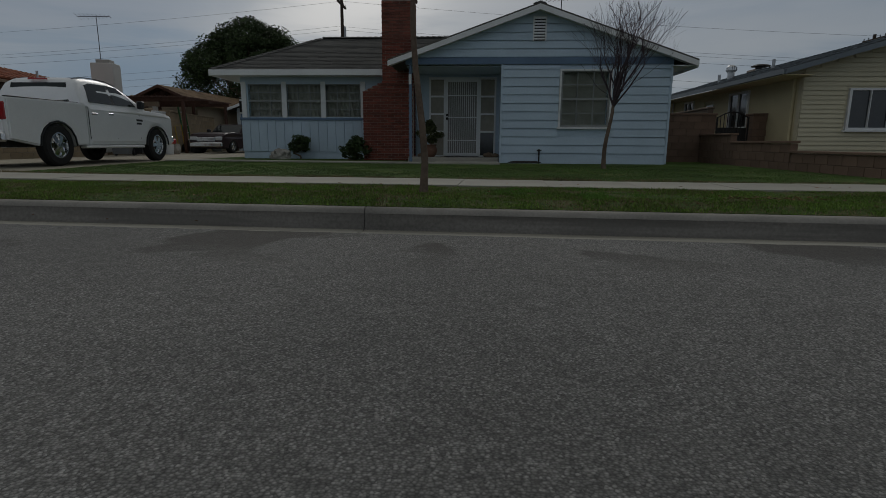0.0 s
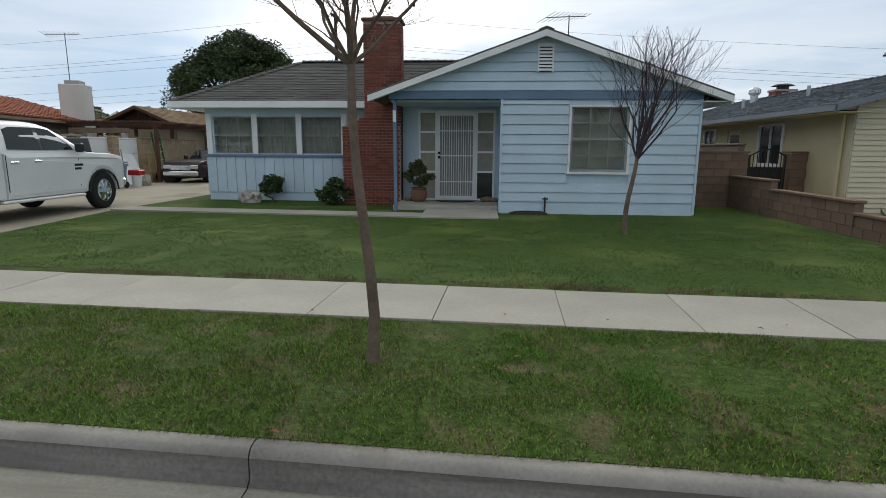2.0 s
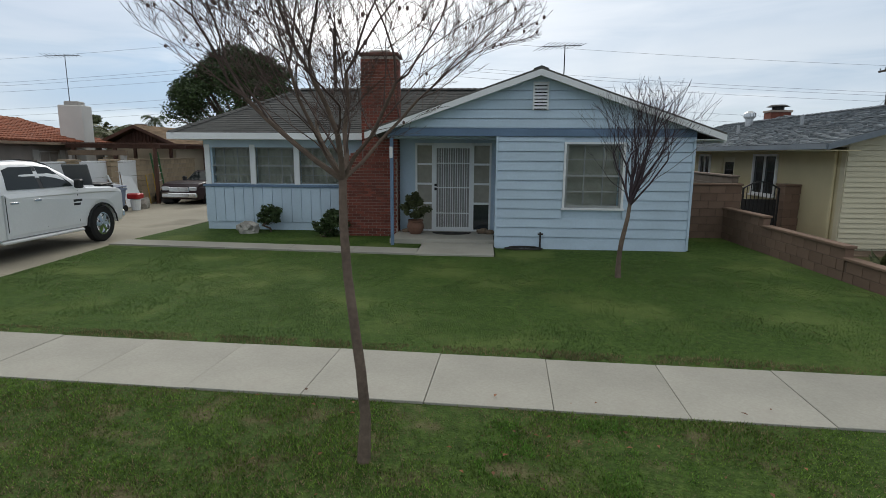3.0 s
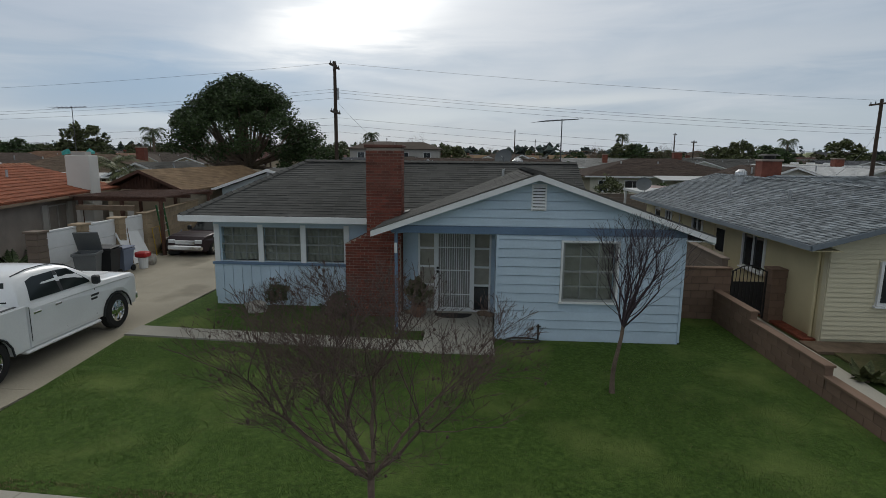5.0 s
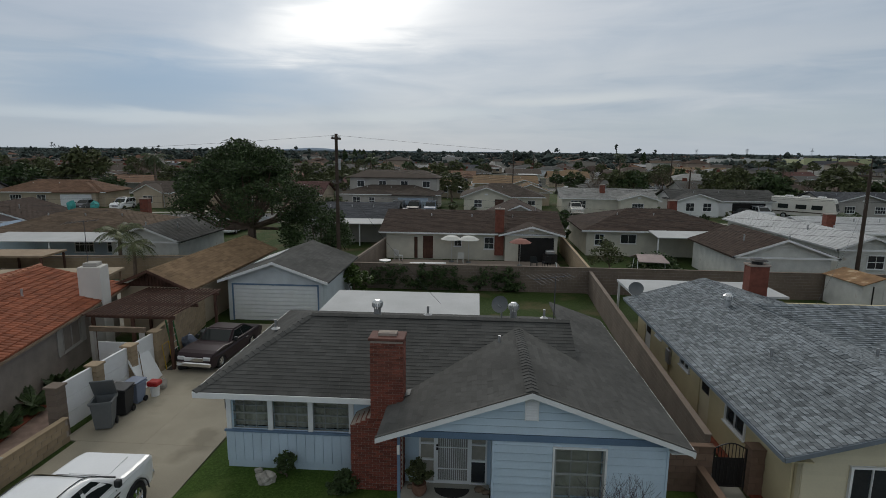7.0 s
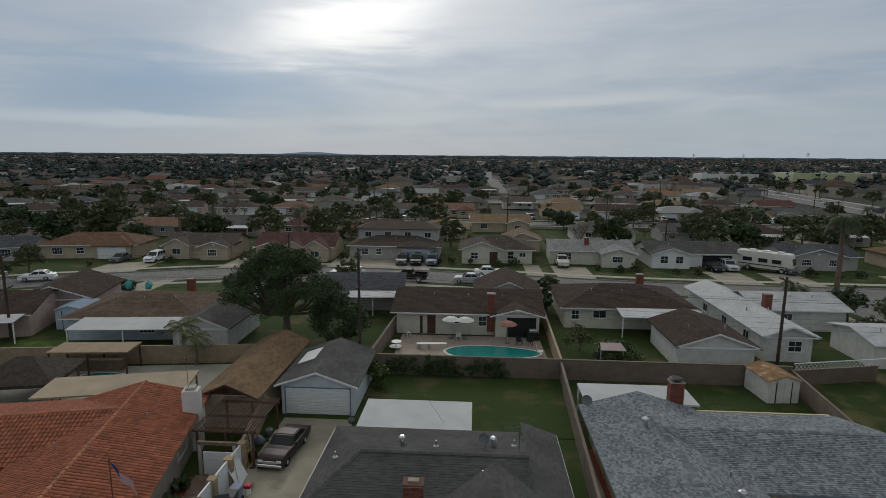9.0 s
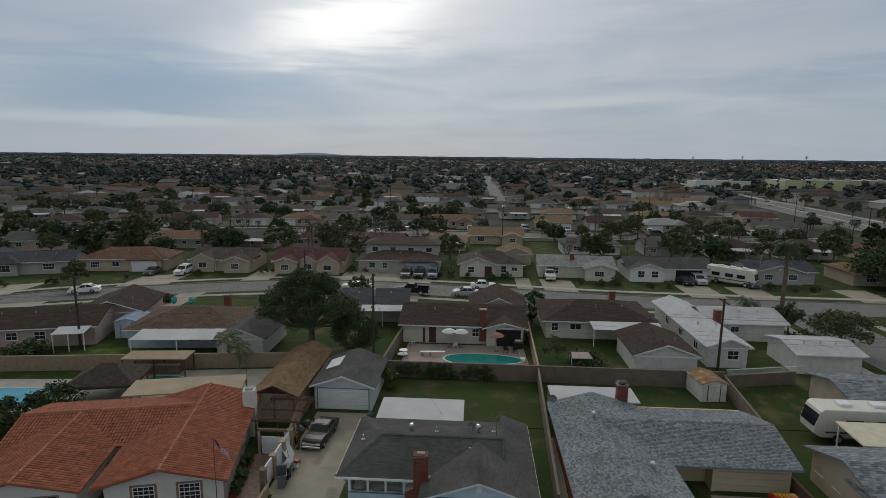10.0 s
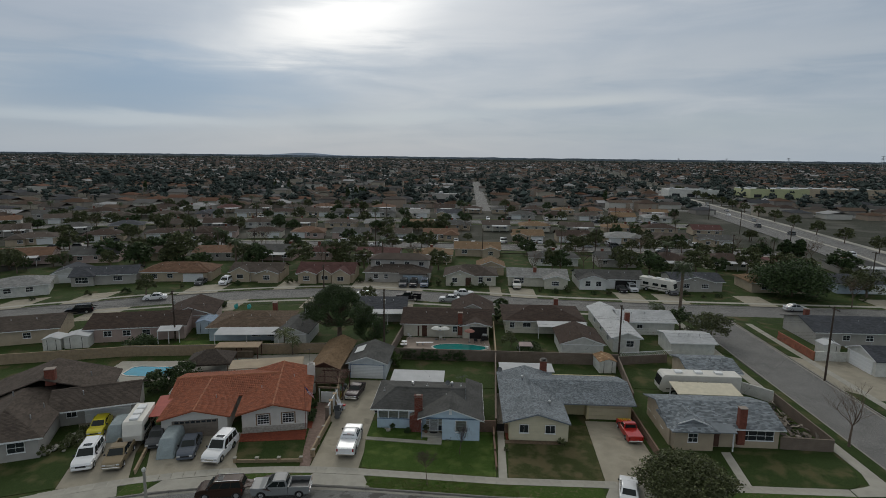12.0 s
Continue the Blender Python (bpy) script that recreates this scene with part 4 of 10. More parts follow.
def blue_house():
    h = thing("house", "single-storey pale blue house with a charcoal shingle roof", "house")
    # gable wing
    fw = wall_panel(B(), 0.0, 4.24, 0.05, 2.62, 15.09, 15.25, [(1.56, 2.70, 1.0, 2.37)])
    fw.box(4.08, 4.24, 15.25, 24.6, 0.05, 2.62).box(0.0, 0.14, 15.25, 16.85, 0.05, 2.62)
    fw.slab([(-2.45, 15.09, 2.55), (4.24, 15.09, 2.55), (4.24, 15.09, 2.70), (0.88, 15.09, 3.86), (-2.45, 15.09, 2.70)][::-1], (0, 0.14, 0))
    fw.slab([(2.55, 17.2, 2.7), (2.55, 25.0, 2.6), (2.55, RIDGE_Y, RIDGE_Z - 0.08)], (0.06, 0, 0))
    part("wall", fw, BLUE_SIDING, h)
    part("wall", wall_panel(B(), -7.93, -2.6, 0.26, 2.56, 17.37, 17.53, [(-7.71, -6.63, 1.31, 2.29), (-6.51, -5.40, 1.31, 2.29), (-5.29, -4.18, 1.31, 2.29)])
         .box(-7.93, -7.77, 17.53, 24.6, 0.26, 2.56).box(-7.93, 4.08, 24.6, 24.76, 0.05, 2.62), BLUE_SIDING, h)
    part("wall", wall_panel(B(), -2.6, 0.0, 0.05, 2.62, 16.85, 17.0, [(-2.05, -0.10, 0.2, 2.42)]), BLUE_SIDING, h)
    part("foundation", B().box(-7.93, -3.9, 17.35, 17.55, 0.0, 0.257).box(-7.93, -7.73, 17.55, 24.6, 0.0, 0.257), BLUE_SIDING, h, "pale blue painted footing")
    # lap siding, board by board
    e = 0.212
    holes = (1.46, 2.80)
    for i in range(12):
        z0 = 0.09 + i * e - (0.1 if i == 0 else 0)
        z1 = min(0.09 + (i + 1) * e, 2.535)
        runs = [(0.0, 4.24)] if z1 < 0.93 or z0 > 2.43 else [(0.0, holes[0]), (holes[1], 4.24)]
        for a, b in runs:
            mb = B()
            k = [(a, 15.048, z0 + 0.009), (b, 15.048, z0 + 0.009), (b, 15.07, z1 - 0.006), (a, 15.07, z1 - 0.006)]
            mb.slab(k, (0, 0.012, 0)) if z1 - z0 > 0.05 else mb.slab(k, (0, 0.008, 0))
            part("siding_board", mb, BLUE_SIDING, h)
    for i in range(6):
        z0, z1 = 2.72 + i * 0.2, 2.915 + i * 0.2
        half = lambda z: (3.84 - z) / 0.352
        a0, b0, a1, b1 = max(-2.4, GX - half(z0)), min(4.22, GX + half(z0)), max(-2.4, GX - half(z1)), min(4.22, GX + half(z1))
        if b1 > a1:
            part("siding_board", B().slab([(a0, 15.05, z0 + 0.006), (b0, 15.05, z0 + 0.006), (b1, 15.07, z1 - 0.006), (a1, 15.07, z1 - 0.006)], (0, 0.011, 0)), BLUE_SIDING, h)
    part("trim", B().box(-2.5, 4.27, 15.03, 15.07, 2.54, 2.71, 0.004), BLUE_TRIM, h, "slate blue band board")
    part("corner_board", B().box(4.22, 4.27, 15.03, 15.2, 0.05, 2.54), BLUE_SIDING, h)
    part("corner_board", B().box(-0.03, 0.02, 15.03, 15.15, 0.05, 2.54), BLUE_SIDING, h)
    # board and batten under the window ledge
    part("panel", B().box(-7.95, -3.9, 17.352, 17.37, 0.26, 1.22), BLUE_SIDING, h)
    for i in range(15):
        x = -7.95 + i * 0.27
        part("board", B().box(x + 0.007, x + 0.263, 17.325, 17.352, 0.262, 1.218, 0.002), BLUE_SIDING, h)
    part("ledge", B().box(-7.98, -3.9, 17.28, 17.37, 1.22, 1.29, 0.006), BLUE_TRIM, h, "slate blue window ledge")
    for x in (-7.84, -6.57, -5.35, -4.12):
        part("post", B().box(x - 0.075, x + 0.075, 17.33, 17.372, 1.29, 2.36, 0.004), WHITE, h)
    part("trim", B().box(-7.93, -3.38, 17.335, 17.372, 2.29, 2.5), BLUE_SIDING, h)
    for x in (-7.2, -5.96, -4.735):
        window(h, x, 17.41, 1.30, 1.12, 0.99, 0, 3, 4, SASH, GLASS, 0.03, 0.03, False)
        part("curtain", B().slab([(x - 0.56 + 0.07 * i, 17.55 + 0.02 * (i % 2), 1.32) for i in range(17)] + [(x + 0.56 - 0.07 * i, 17.55 + 0.02 * (i % 2), 2.28) for i in range(17)], (0, 0.01, 0)),
             CURTAIN, h, "beige net curtain")
    w = window(h, 2.13, 15.12, 0.98, 1.24, 1.42, 0, 3, 4, SASH, GLASS, 0.05, 0.05, False)
    part("curtain", B().box(1.55, 2.71, 15.27, 15.28, 0.99, 2.38), CURTAIN, h, "beige net curtain")
    part("window_trim", B().box(1.465, 1.51, 15.03, 15.10, 0.95, 2.42).box(2.75, 2.795, 15.03, 15.10, 0.95, 2.42).box(1.51, 2.75, 15.03, 15.10, 2.38, 2.42)
         .box(1.44, 2.82, 15.01, 15.10, 0.93, 0.975), WHITE, h, "white window casing")
    # near-black sheets stand in for the unlit rooms
    part("interior", B().box(-7.9, 3.9, 18.1, 18.2, 0.1, 2.5).box(0.2, 4.0, 15.9, 16.0, 0.1, 2.5).box(-2.5, 0, 17.6, 17.7, 0.1, 2.5), DARK, h, "near-black sheets painted for the dim rooms")
    # louvred gable vent
    v = part("vent", B().box(0.74, 0.77, 15.02, 15.07, 3.1, 3.7).box(1.05, 1.08, 15.02, 15.07, 3.1, 3.7).box(0.77, 1.05, 15.05, 15.06, 3.1, 3.7), WHITE, h, "white louvred gable vent")
    for i in range(8):
        z = 3.13 + i * 0.07
        part("louvre", B().slab([(0.77, 15.005, z), (1.05, 15.005, z), (1.05, 15.045, z + 0.045), (0.77, 15.045, z + 0.045)], (0, 0, 0.008)), WHITE, v)
        # solid near-black strip paints the shade between two louvres
        part("gap", B().box(0.775, 1.045, 15.046, 15.049, z - 0.02, z + 0.03), DARK, v)
    # porch
    part("porch_floor", B().box(-2.5, -0.03, 15.4, 16.84, 0.0, 0.16, 0.01), CONCRETE, h, "concrete porch floor")
    part("porch_ceiling", B().box(-2.5, 0.0, 15.26, 16.84, 2.5, 2.54), BLUE_SIDING, h)
    part("porch_post", B().box(-2.42, -2.345, 15.07, 15.145, 0.05, 2.53, 0.006), BLUE_TRIM, h, "slate blue porch post")
    # door with side lights
    d = part("door_frame", B().box(-1.62, -1.56, 16.78, 16.9, 0.17, 2.42).box(-0.60, -0.54, 16.78, 16.9, 0.17, 2.42).box(-2.05, -0.1, 16.78, 16.9, 2.36, 2.42)
             .box(-2.05, -2.0, 16.8, 16.9, 0.17, 2.36).box(-0.15, -0.1, 16.8, 16.9, 0.17, 2.36).box(-2.05, -0.1, 16.8, 16.95, 0.15, 0.2), WHITE, h, "white door frame with side lights")
    for z in (0.86, 1.36, 1.86):
        part("rail", B().box(-2.0, -1.62, 16.8, 16.88, z, z + 0.05), WHITE, d)
        part("rail", B().box(-0.54, -0.15, 16.8, 16.88, z, z + 0.05), WHITE, d)
    part("side_pane", B().box(-2.0, -1.62, 16.86, 16.87, 0.2, 2.36), CURTAIN, d, "frosted side light")
    part("side_pane", B().box(-0.54, -0.15, 16.86, 16.87, 0.86, 2.36), CURTAIN, d, "frosted side light")
    part("side_pane", B().box(-0.54, -0.15, 16.86, 16.87, 0.2, 0.86), PANE, d, "dark lower side light")
    part("door", B().box(-1.56, -0.6, 16.84, 16.88, 0.2, 2.36), mat("cream_door", (0.44, 0.41, 0.35), rough=0.6), h, "cream front door")
    sd = part("security_door", B().box(-1.56, -1.50, 16.77, 16.81, 0.2, 2.36).box(-0.66, -0.60, 16.77, 16.81, 0.2, 2.36).box(-1.5, -0.66, 16.77, 16.81, 0.2, 0.27).box(-1.5, -0.66, 16.77, 16.81, 2.29, 2.36),
              WHITE, h, "white barred security screen door")
    for i in range(1, 14):
        x = -1.5 + 0.84 * i / 14
        part("bar", B().box(x - 0.007, x + 0.007, 16.775, 16.795, 0.27, 2.29), WHITE, sd)
    for z in (0.62, 1.28, 1.9):
        part("crossbar", B().box(-1.5, -0.66, 16.778, 16.80, z, z + 0.025), WHITE, sd)
    part("mesh_screen", B().box(-1.5, -0.66, 16.803, 16.806, 0.27, 2.29), mat("grey_mesh", (0.25, 0.245, 0.23), rough=0.7, var=0.05), sd, "grey screen mesh")
    part("lock", B().box(-1.55, -1.49, 16.74, 16.77, 1.22, 1.29), IRON, sd, "black lock")
    part("knob", B().box(-1.55, -1.49, 16.74, 16.77, 1.33, 1.39, 0.01), IRON, sd, "black knob")
    part("plaque", B().box(-2.42, -2.35, 15.03, 15.05, 2.05, 2.3), WHITE, h, "small white plaque")
    # roof
    fr = [(-8.62, EAVE_Y, 2.66), (2.6, EAVE_Y, 2.66), (2.6, RIDGE_Y, RIDGE_Z), (-6.05, RIDGE_Y, RIDGE_Z)]
    gl_back = lambda x: EAVE_Y + (2.62 + 0.352 * (x - GL) - 2.66) / ((RIDGE_Z - 2.66) / (RIDGE_Y - EAVE_Y))
    gl = [(GL, gl_back(GL), 2.62), (GL, 14.82, 2.62), (GX, 14.82, GZ), (GX, gl_back(GX), GZ)]
    gr_z = lambda x: 2.6 + (GZ - 2.6) * (GR - x) / (GR - GX)
    gr = [(GR, 14.82, 2.6), (GR, RIDGE_Y, 2.6), (2.6, RIDGE_Y, gr_z(2.6)), (GX, 19.6, GZ), (GX, 14.82, GZ)]
    gr2 = [(GR, RIDGE_Y + 0.004, 2.6), (GR, BACK_Y, 2.6), (2.6, BACK_Y, gr_z(2.6)), (2.6, RIDGE_Y + 0.004, gr_z(2.6))]
    hip = [(-8.62, BACK_Y, 2.66), (-8.62, EAVE_Y, 2.66), (-6.05, RIDGE_Y, RIDGE_Z)]
    bk = [(2.6, BACK_Y, 2.66), (-8.62, BACK_Y, 2.66), (-6.05, RIDGE_Y, RIDGE_Z), (2.6, RIDGE_Y, RIDGE_Z)]
    base = B()
    for p in (fr, gl, gr, gr2, hip, bk):
        base.slab(p, (0, 0, -0.09))
    roof = part("roof", base, ROLLED, h, "charcoal asphalt shingle roof")
    for p, name in ((fr, "front"), (gl, "left"), (gr, "right"), (gr2, "rear"), (hip, "hip"), (bk, "back")):
        ob = part("shingles", shingle_cover(Mesher(), p), SHINGLE_DK, roof)
        tagged(ob, kind="stuff")
    tagged(part("ridge_cap", ridge_caps(Mesher(), (GX, 14.8, GZ + 0.02), (GX, 19.7, GZ + 0.02)), SHINGLE_DK, roof, "raised ridge cap shingles"), kind="stuff")
    tagged(part("ridge_cap", ridge_caps(Mesher(), (-6.05, RIDGE_Y, RIDGE_Z + 0.02), (2.6, RIDGE_Y, RIDGE_Z + 0.02)), SHINGLE_DK, roof), kind="stuff")
    tagged(part("ridge_cap", ridge_caps(Mesher(), (-8.6, EAVE_Y, 2.68), (-6.05, RIDGE_Y, RIDGE_Z + 0.02)), SHINGLE_DK, roof), kind="stuff")
    part("fascia", B().box(-8.64, -3.42, 16.8, 16.835, 2.485, 2.655, 0.004).box(-8.66, -8.625, 16.835, 25.1, 2.485, 2.655), WHITE, h, "white eave fascia")
    part("soffit", B().box(-8.62, -3.42, 16.84, 17.33, 2.485, 2.51), WHITE, h)
    part("soffit", B().box(-8.62, -7.935, 17.334, 25.1, 2.485, 2.51), WHITE, h)
    part("soffit", B().box(4.24, 4.72, 14.86, 25.1, 2.47, 2.49), WHITE, h)
    for x0, z0 in ((GL, 2.62), (GR, 2.6)):
        s = 1 if x0 < GX else -1
        q = [(x0 - 0.03 * s, 14.77, z0 - 0.02), (GX, 14.77, GZ - 0.02), (GX, 14.77, GZ - 0.15), (x0 - 0.03 * s, 14.77, z0 - 0.15)]
        part("bargeboard", B().slab(q, (0, 0.04, 0)), WHITE, h, "white bargeboard")
        part("rake_edge", B().slab([(x0 - 0.03 * s, 14.78, z0 + 0.02), (GX, 14.78, GZ + 0.02), (GX, 14.78, GZ - 0.015), (x0 - 0.03 * s, 14.78, z0 - 0.015)], (0, 0.05, 0)), ROLLED, h)
        part("soffit", B().slab([(x0, 14.82, z0 - 0.1), (GX, 14.82, GZ - 0.1), (GX, 15.08, GZ - 0.1), (x0, 15.08, z0 - 0.1)], (0, 0, -0.015)), WHITE, h)
    part("fascia", B().box(4.75, 4.79, 14.8, 25.1, 2.42, 2.59), WHITE, h)
    part("flashing", B().slab([(-2.44, 16.75, 2.81), (-2.3, 16.75, 2.86), (-2.3, 17.1, 2.88), (-2.44, 17.1, 2.84)], (0, 0, 0.01)), GREY_PLASTIC, h, "metal flashing beside the chimney")
    # roof fittings
    for x, y, z in ((-4.05, 21.4, 3.78), (0.86, 21.7, 3.73)):
        turbine_vent(h, x, y, z)
    for x, y, z in ((0.25, 18.9, 3.62), (-2.2, 21.2, 3.85), (2.0, 22.0, 3.6), (-7.5, 20.5, 3.4)):
        pv = part("vent_pipe", B().tube((x, y, z - 0.1), (x, y, z + 0.32), 0.045, n=8), STEEL, h, "plumbing vent pipe")
        part("flashing", B().tube((x, y, z + 0.0), (x, y, z + 0.06), 0.16, 0.06, 8), STEEL, pv)
    ds = part("satellite_dish", B().tube((0.42, 21.5, 3.6), (0.42, 21.5, 4.2), 0.03), STEEL, h, "grey satellite dish")
    part("dish_bowl", B().lathe([(0.0, 0.0), (0.14, 0.02), (0.25, 0.06), (0.31, 0.11)], 16, pose(0.38, 21.42, 4.22, 65, 0, -25)), GREY_PLASTIC, ds, smooth=True)
    part("dish_arm", B().tube((0.4, 21.45, 4.12), (0.28, 21.1, 4.3), 0.015), STEEL, ds)
    # window air conditioner on the flank
    ac = part("air_conditioner", B().box(-8.38, -7.94, 18.2, 18.75, 1.45, 1.9, 0.02), WHITE, h, "white window air conditioner")
    part("grille", B().box(-8.37, -7.96, 18.19, 18.198, 1.5, 1.85), DARK, ac)
    # hose tap
    part("tap", B().tube((1.0, 15.0, 0.0), (1.0, 15.0, 0.42), 0.02).tube((0.94, 14.97, 0.38), (1.06, 14.97, 0.38), 0.02), IRON, h, "garden tap on a short standpipe")
    chimney(h)
    return h


def turbine_vent(house, x, y, z):
    t = part("turbine_vent", B().tube((x, y, z - 0.15), (x, y, z + 0.2), 0.13, 0.13, 12), STEEL, house, "galvanised turbine vent")
    mb = B().lathe([(0.0, 0.52), (0.1, 0.51), (0.12, 0.47)], 14, pose(x, y, z))
    for i in range(14):
        a = 2 * math.pi * i / 14
        c, s, c2, s2 = math.cos(a), math.sin(a), math.cos(a + 0.35), math.sin(a + 0.35)
        ring = [(0.13, 0.2), (0.21, 0.3), (0.2, 0.42), (0.1, 0.5)]
        for (r0, h0), (r1, h1) in zip(ring, ring[1:]):
            mb.poly([(x + r0 * c, y + r0 * s, z + h0), (x + r0 * 0.94 * c2, y + r0 * 0.94 * s2, z + h0), (x + r1 * 0.94 * c2, y + r1 * 0.94 * s2, z + h1), (x + r1 * c, y + r1 * s, z + h1)])
    part("turbine_head", mb, ALU, t)


def chimney(house):
    """Stepped red brick stack, brick by brick on its face."""
    xl, xu, xr, yf = -3.95, -3.37, -2.46, 16.5
    c = part("chimney", B().box(xl + 0.012, xr - 0.012, yf + 0.012, 17.34, 0, 2.0).box(xu + 0.012, xr - 0.012, yf + 0.012, 17.1, 2.0, 4.5)
             .slab([(xl + 0.012, yf + 0.012, 2.0), (xu + 0.012, yf + 0.012, 2.0), (xu + 0.012, yf + 0.012, 2.27)], (0, 0.85, 0)), MORTAR, house, "tall red brick chimney stack")
    bl, bh, step = 0.205, 0.062, 0.0735
    full = box_mesh("brick", bl - 0.011, 0.03, bh, BRICK, 0.004)
    half = box_mesh("brick", bl / 2 - 0.011, 0.03, bh, BRICK, 0.004)
    count, r, rest = 0, 0, Mesher()
    z = 0.06
    while z < 4.45:
        x0 = xl if z < 2.0 else (max(xl, xl + (z - 1.97) / 0.3 * 0.58) if z < 2.27 else xu)
        x = x0 - (bl / 2 if r % 2 else 0)
        while x < xr - 0.03:
            s, e = max(x, x0), min(x + bl, xr)
            cx, w = (s + e) / 2, e - s
            if w > 0.06:
                if count < 300:
                    piece("brick", full if w > 0.16 else half, c, pose(cx, yf + 0.012 + 0.002 * math.sin(count * 2.3), z, 0, 0.4 * math.sin(count * 1.7), 0))
                    count += 1
                else:
                    rest.box(s + 0.005, e - 0.005, yf - 0.003, yf + 0.02, z - bh / 2, z + bh / 2)
            x += bl
        for fx, sgn in ((x0, -1), (xr, 1)):
            y = yf + 0.02 + (bl / 2 if r % 2 else 0) * 0.5
            top = 17.3 if z < 2.0 else 17.08
            while y < top:
                rest.box(*((fx - 0.003, fx + 0.02) if sgn < 0 else (fx - 0.02, fx + 0.003)), y, min(top, y + bl - 0.011), z - bh / 2, z + bh / 2)
                y += bl
        z += step
        r += 1
    tagged(part("bricks", rest, BRICK_I, c), kind="stuff")
    part("chimney_cap", B().box(xu - 0.04, xr + 0.04, yf - 0.04, 17.14, 4.5, 4.58, 0.015), mat("dark_cap_brick", (0.14, 0.06, 0.045), var=0.3), c, "projecting top course")
    part("flue", B().box(xu + 0.2, xr - 0.2, yf + 0.18, 16.95, 4.582, 4.66).box(xu + 0.27, xr - 0.27, yf + 0.24, 16.89, 4.662, 4.666), MORTAR, c)


blue_house()


# ---- walls and fences ----
def block_wall(name, a, b, h, label, material=BLOCK, t=0.15, pieces=True, bw=0.405, bh=0.2, cap=True, z0=0.0):
    """A block wall from a to b; every block a part of its own where it stands near."""
    a, b = Vector(a), Vector(b)
    ln = (b - a).length
    w = thing(name, label, "wall", pose(a.x, a.y, z0, 0, 0, math.degrees(math.atan2(b.y - a.y, b.x - a.x))), kind="structure")
    part("core", B().box(0.01, ln - 0.01, -t / 2 + 0.008, t / 2 - 0.008, 0, h - 0.02), MORTAR if material is not BLOCK else mat("brown_mortar", (0.13, 0.09, 0.065), rough=0.95), w)
    if pieces:
        full, half = box_mesh("block", bw - 0.012, t, bh - 0.012, material, 0.004), box_mesh("block", bw / 2 - 0.012, t, bh - 0.012, material, 0.004)
        for r in range(int(round(h / bh))):
            x = 0.0
            if r % 2:
                piece("block", half, w, pose(bw / 4, 0, (r + 0.5) * bh))
                x = bw / 2
            while x + bw <= ln + 0.05:
                piece("block", full, w, pose(x + bw / 2, 0, (r + 0.5) * bh, 0, 0, 0))
                x += bw
            if ln - x > 0.12:
                part("block", B().box(x + 0.006, ln, -t / 2, t / 2, r * bh + 0.006, (r + 1) * bh - 0.006), material, w)
    else:
        mb = Mesher()
        for r in range(int(round(h / bh))):
            x = -(bw / 2) if r % 2 else 0.0
            while x < ln:
                mb.box(max(0, x) + 0.006, min(ln, x + bw) - 0.006, -t / 2, t / 2, r * bh + 0.006, (r + 1) * bh - 0.006)
                x += bw
        tagged(part("blocks", mb, material, w), kind="stuff")
    if cap:
        part("cap", B().box(-0.02, ln + 0.02, -t / 2 - 0.03, t / 2 + 0.03, h, h + 0.05, 0.008), material, w)
    return w


block_wall("garden_wall", (4.27, 17.25), (6.3, 17.25), 1.4, "brown block wall between house and gate")
block_wall("garden_wall", (5.95, 9.2), (5.95, 12.3), 0.4, "low brown block wall beside the lawn")
block_wall("garden_wall", (5.95, 12.31), (5.95, 15.1), 0.6, "brown block wall with a capped top beside the lawn")
block_wall("garden_wall", (5.95, 15.11), (5.95, 17.15), 0.8, "brown block wall stepping up to the gate")
block_wall("gate_pillar", (7.3, 17.3), (7.68, 17.3), 1.4, "brown block gate pillar", t=0.4)
block_wall("garden_wall", (6.25, 17.5), (7.3, 39.7), 1.6, "long brown block wall between the yards", GREYBLOCK, pieces=False)
block_wall("garden_wall", (-10.2, 39.9), (26.6, 39.7), 1.8, "grey-brown block wall across the back yards", GREYBLOCK, pieces=False)
block_wall("garden_wall", (-14.0, 10.4), (-13.9, 18.4), 0.8, "low tan block wall along the driveway", TANBLOCK)
block_wall("garden_wall", (-14.35, 24.4), (-15.5, 30.8), 1.8, "tan block wall along the driveway", TANBLOCK)


def iron_gate():
    g = thing("metal_gate", "black iron gate with an arched top and bars", "gate", pose(6.36, 17.3, 0.05))
    part("gate_frame", B().box(0, 0.04, -0.02, 0.02, 0, 1.3).box(0.88, 0.92, -0.02, 0.02, 0, 1.3).box(0.04, 0.88, -0.015, 0.015, 0.1, 0.14)
         .pipe([(0.02 + 0.88 * i / 8, 0, 1.28 + 0.17 * math.sin(math.pi * i / 8)) for i in range(9)], 0.02), IRON, g)
    for i in range(1, 9):
        x = 0.02 + 0.88 * i / 9
        part("bar", B().tube((x, 0, 0.12), (x, 0, 1.28 + 0.17 * math.sin(math.pi * i / 9)), 0.011), IRON, g)
    part("back_sheet", B().box(0.05, 0.87, 0.01, 0.014, 0.14, 1.0), IRON, g)


iron_gate()


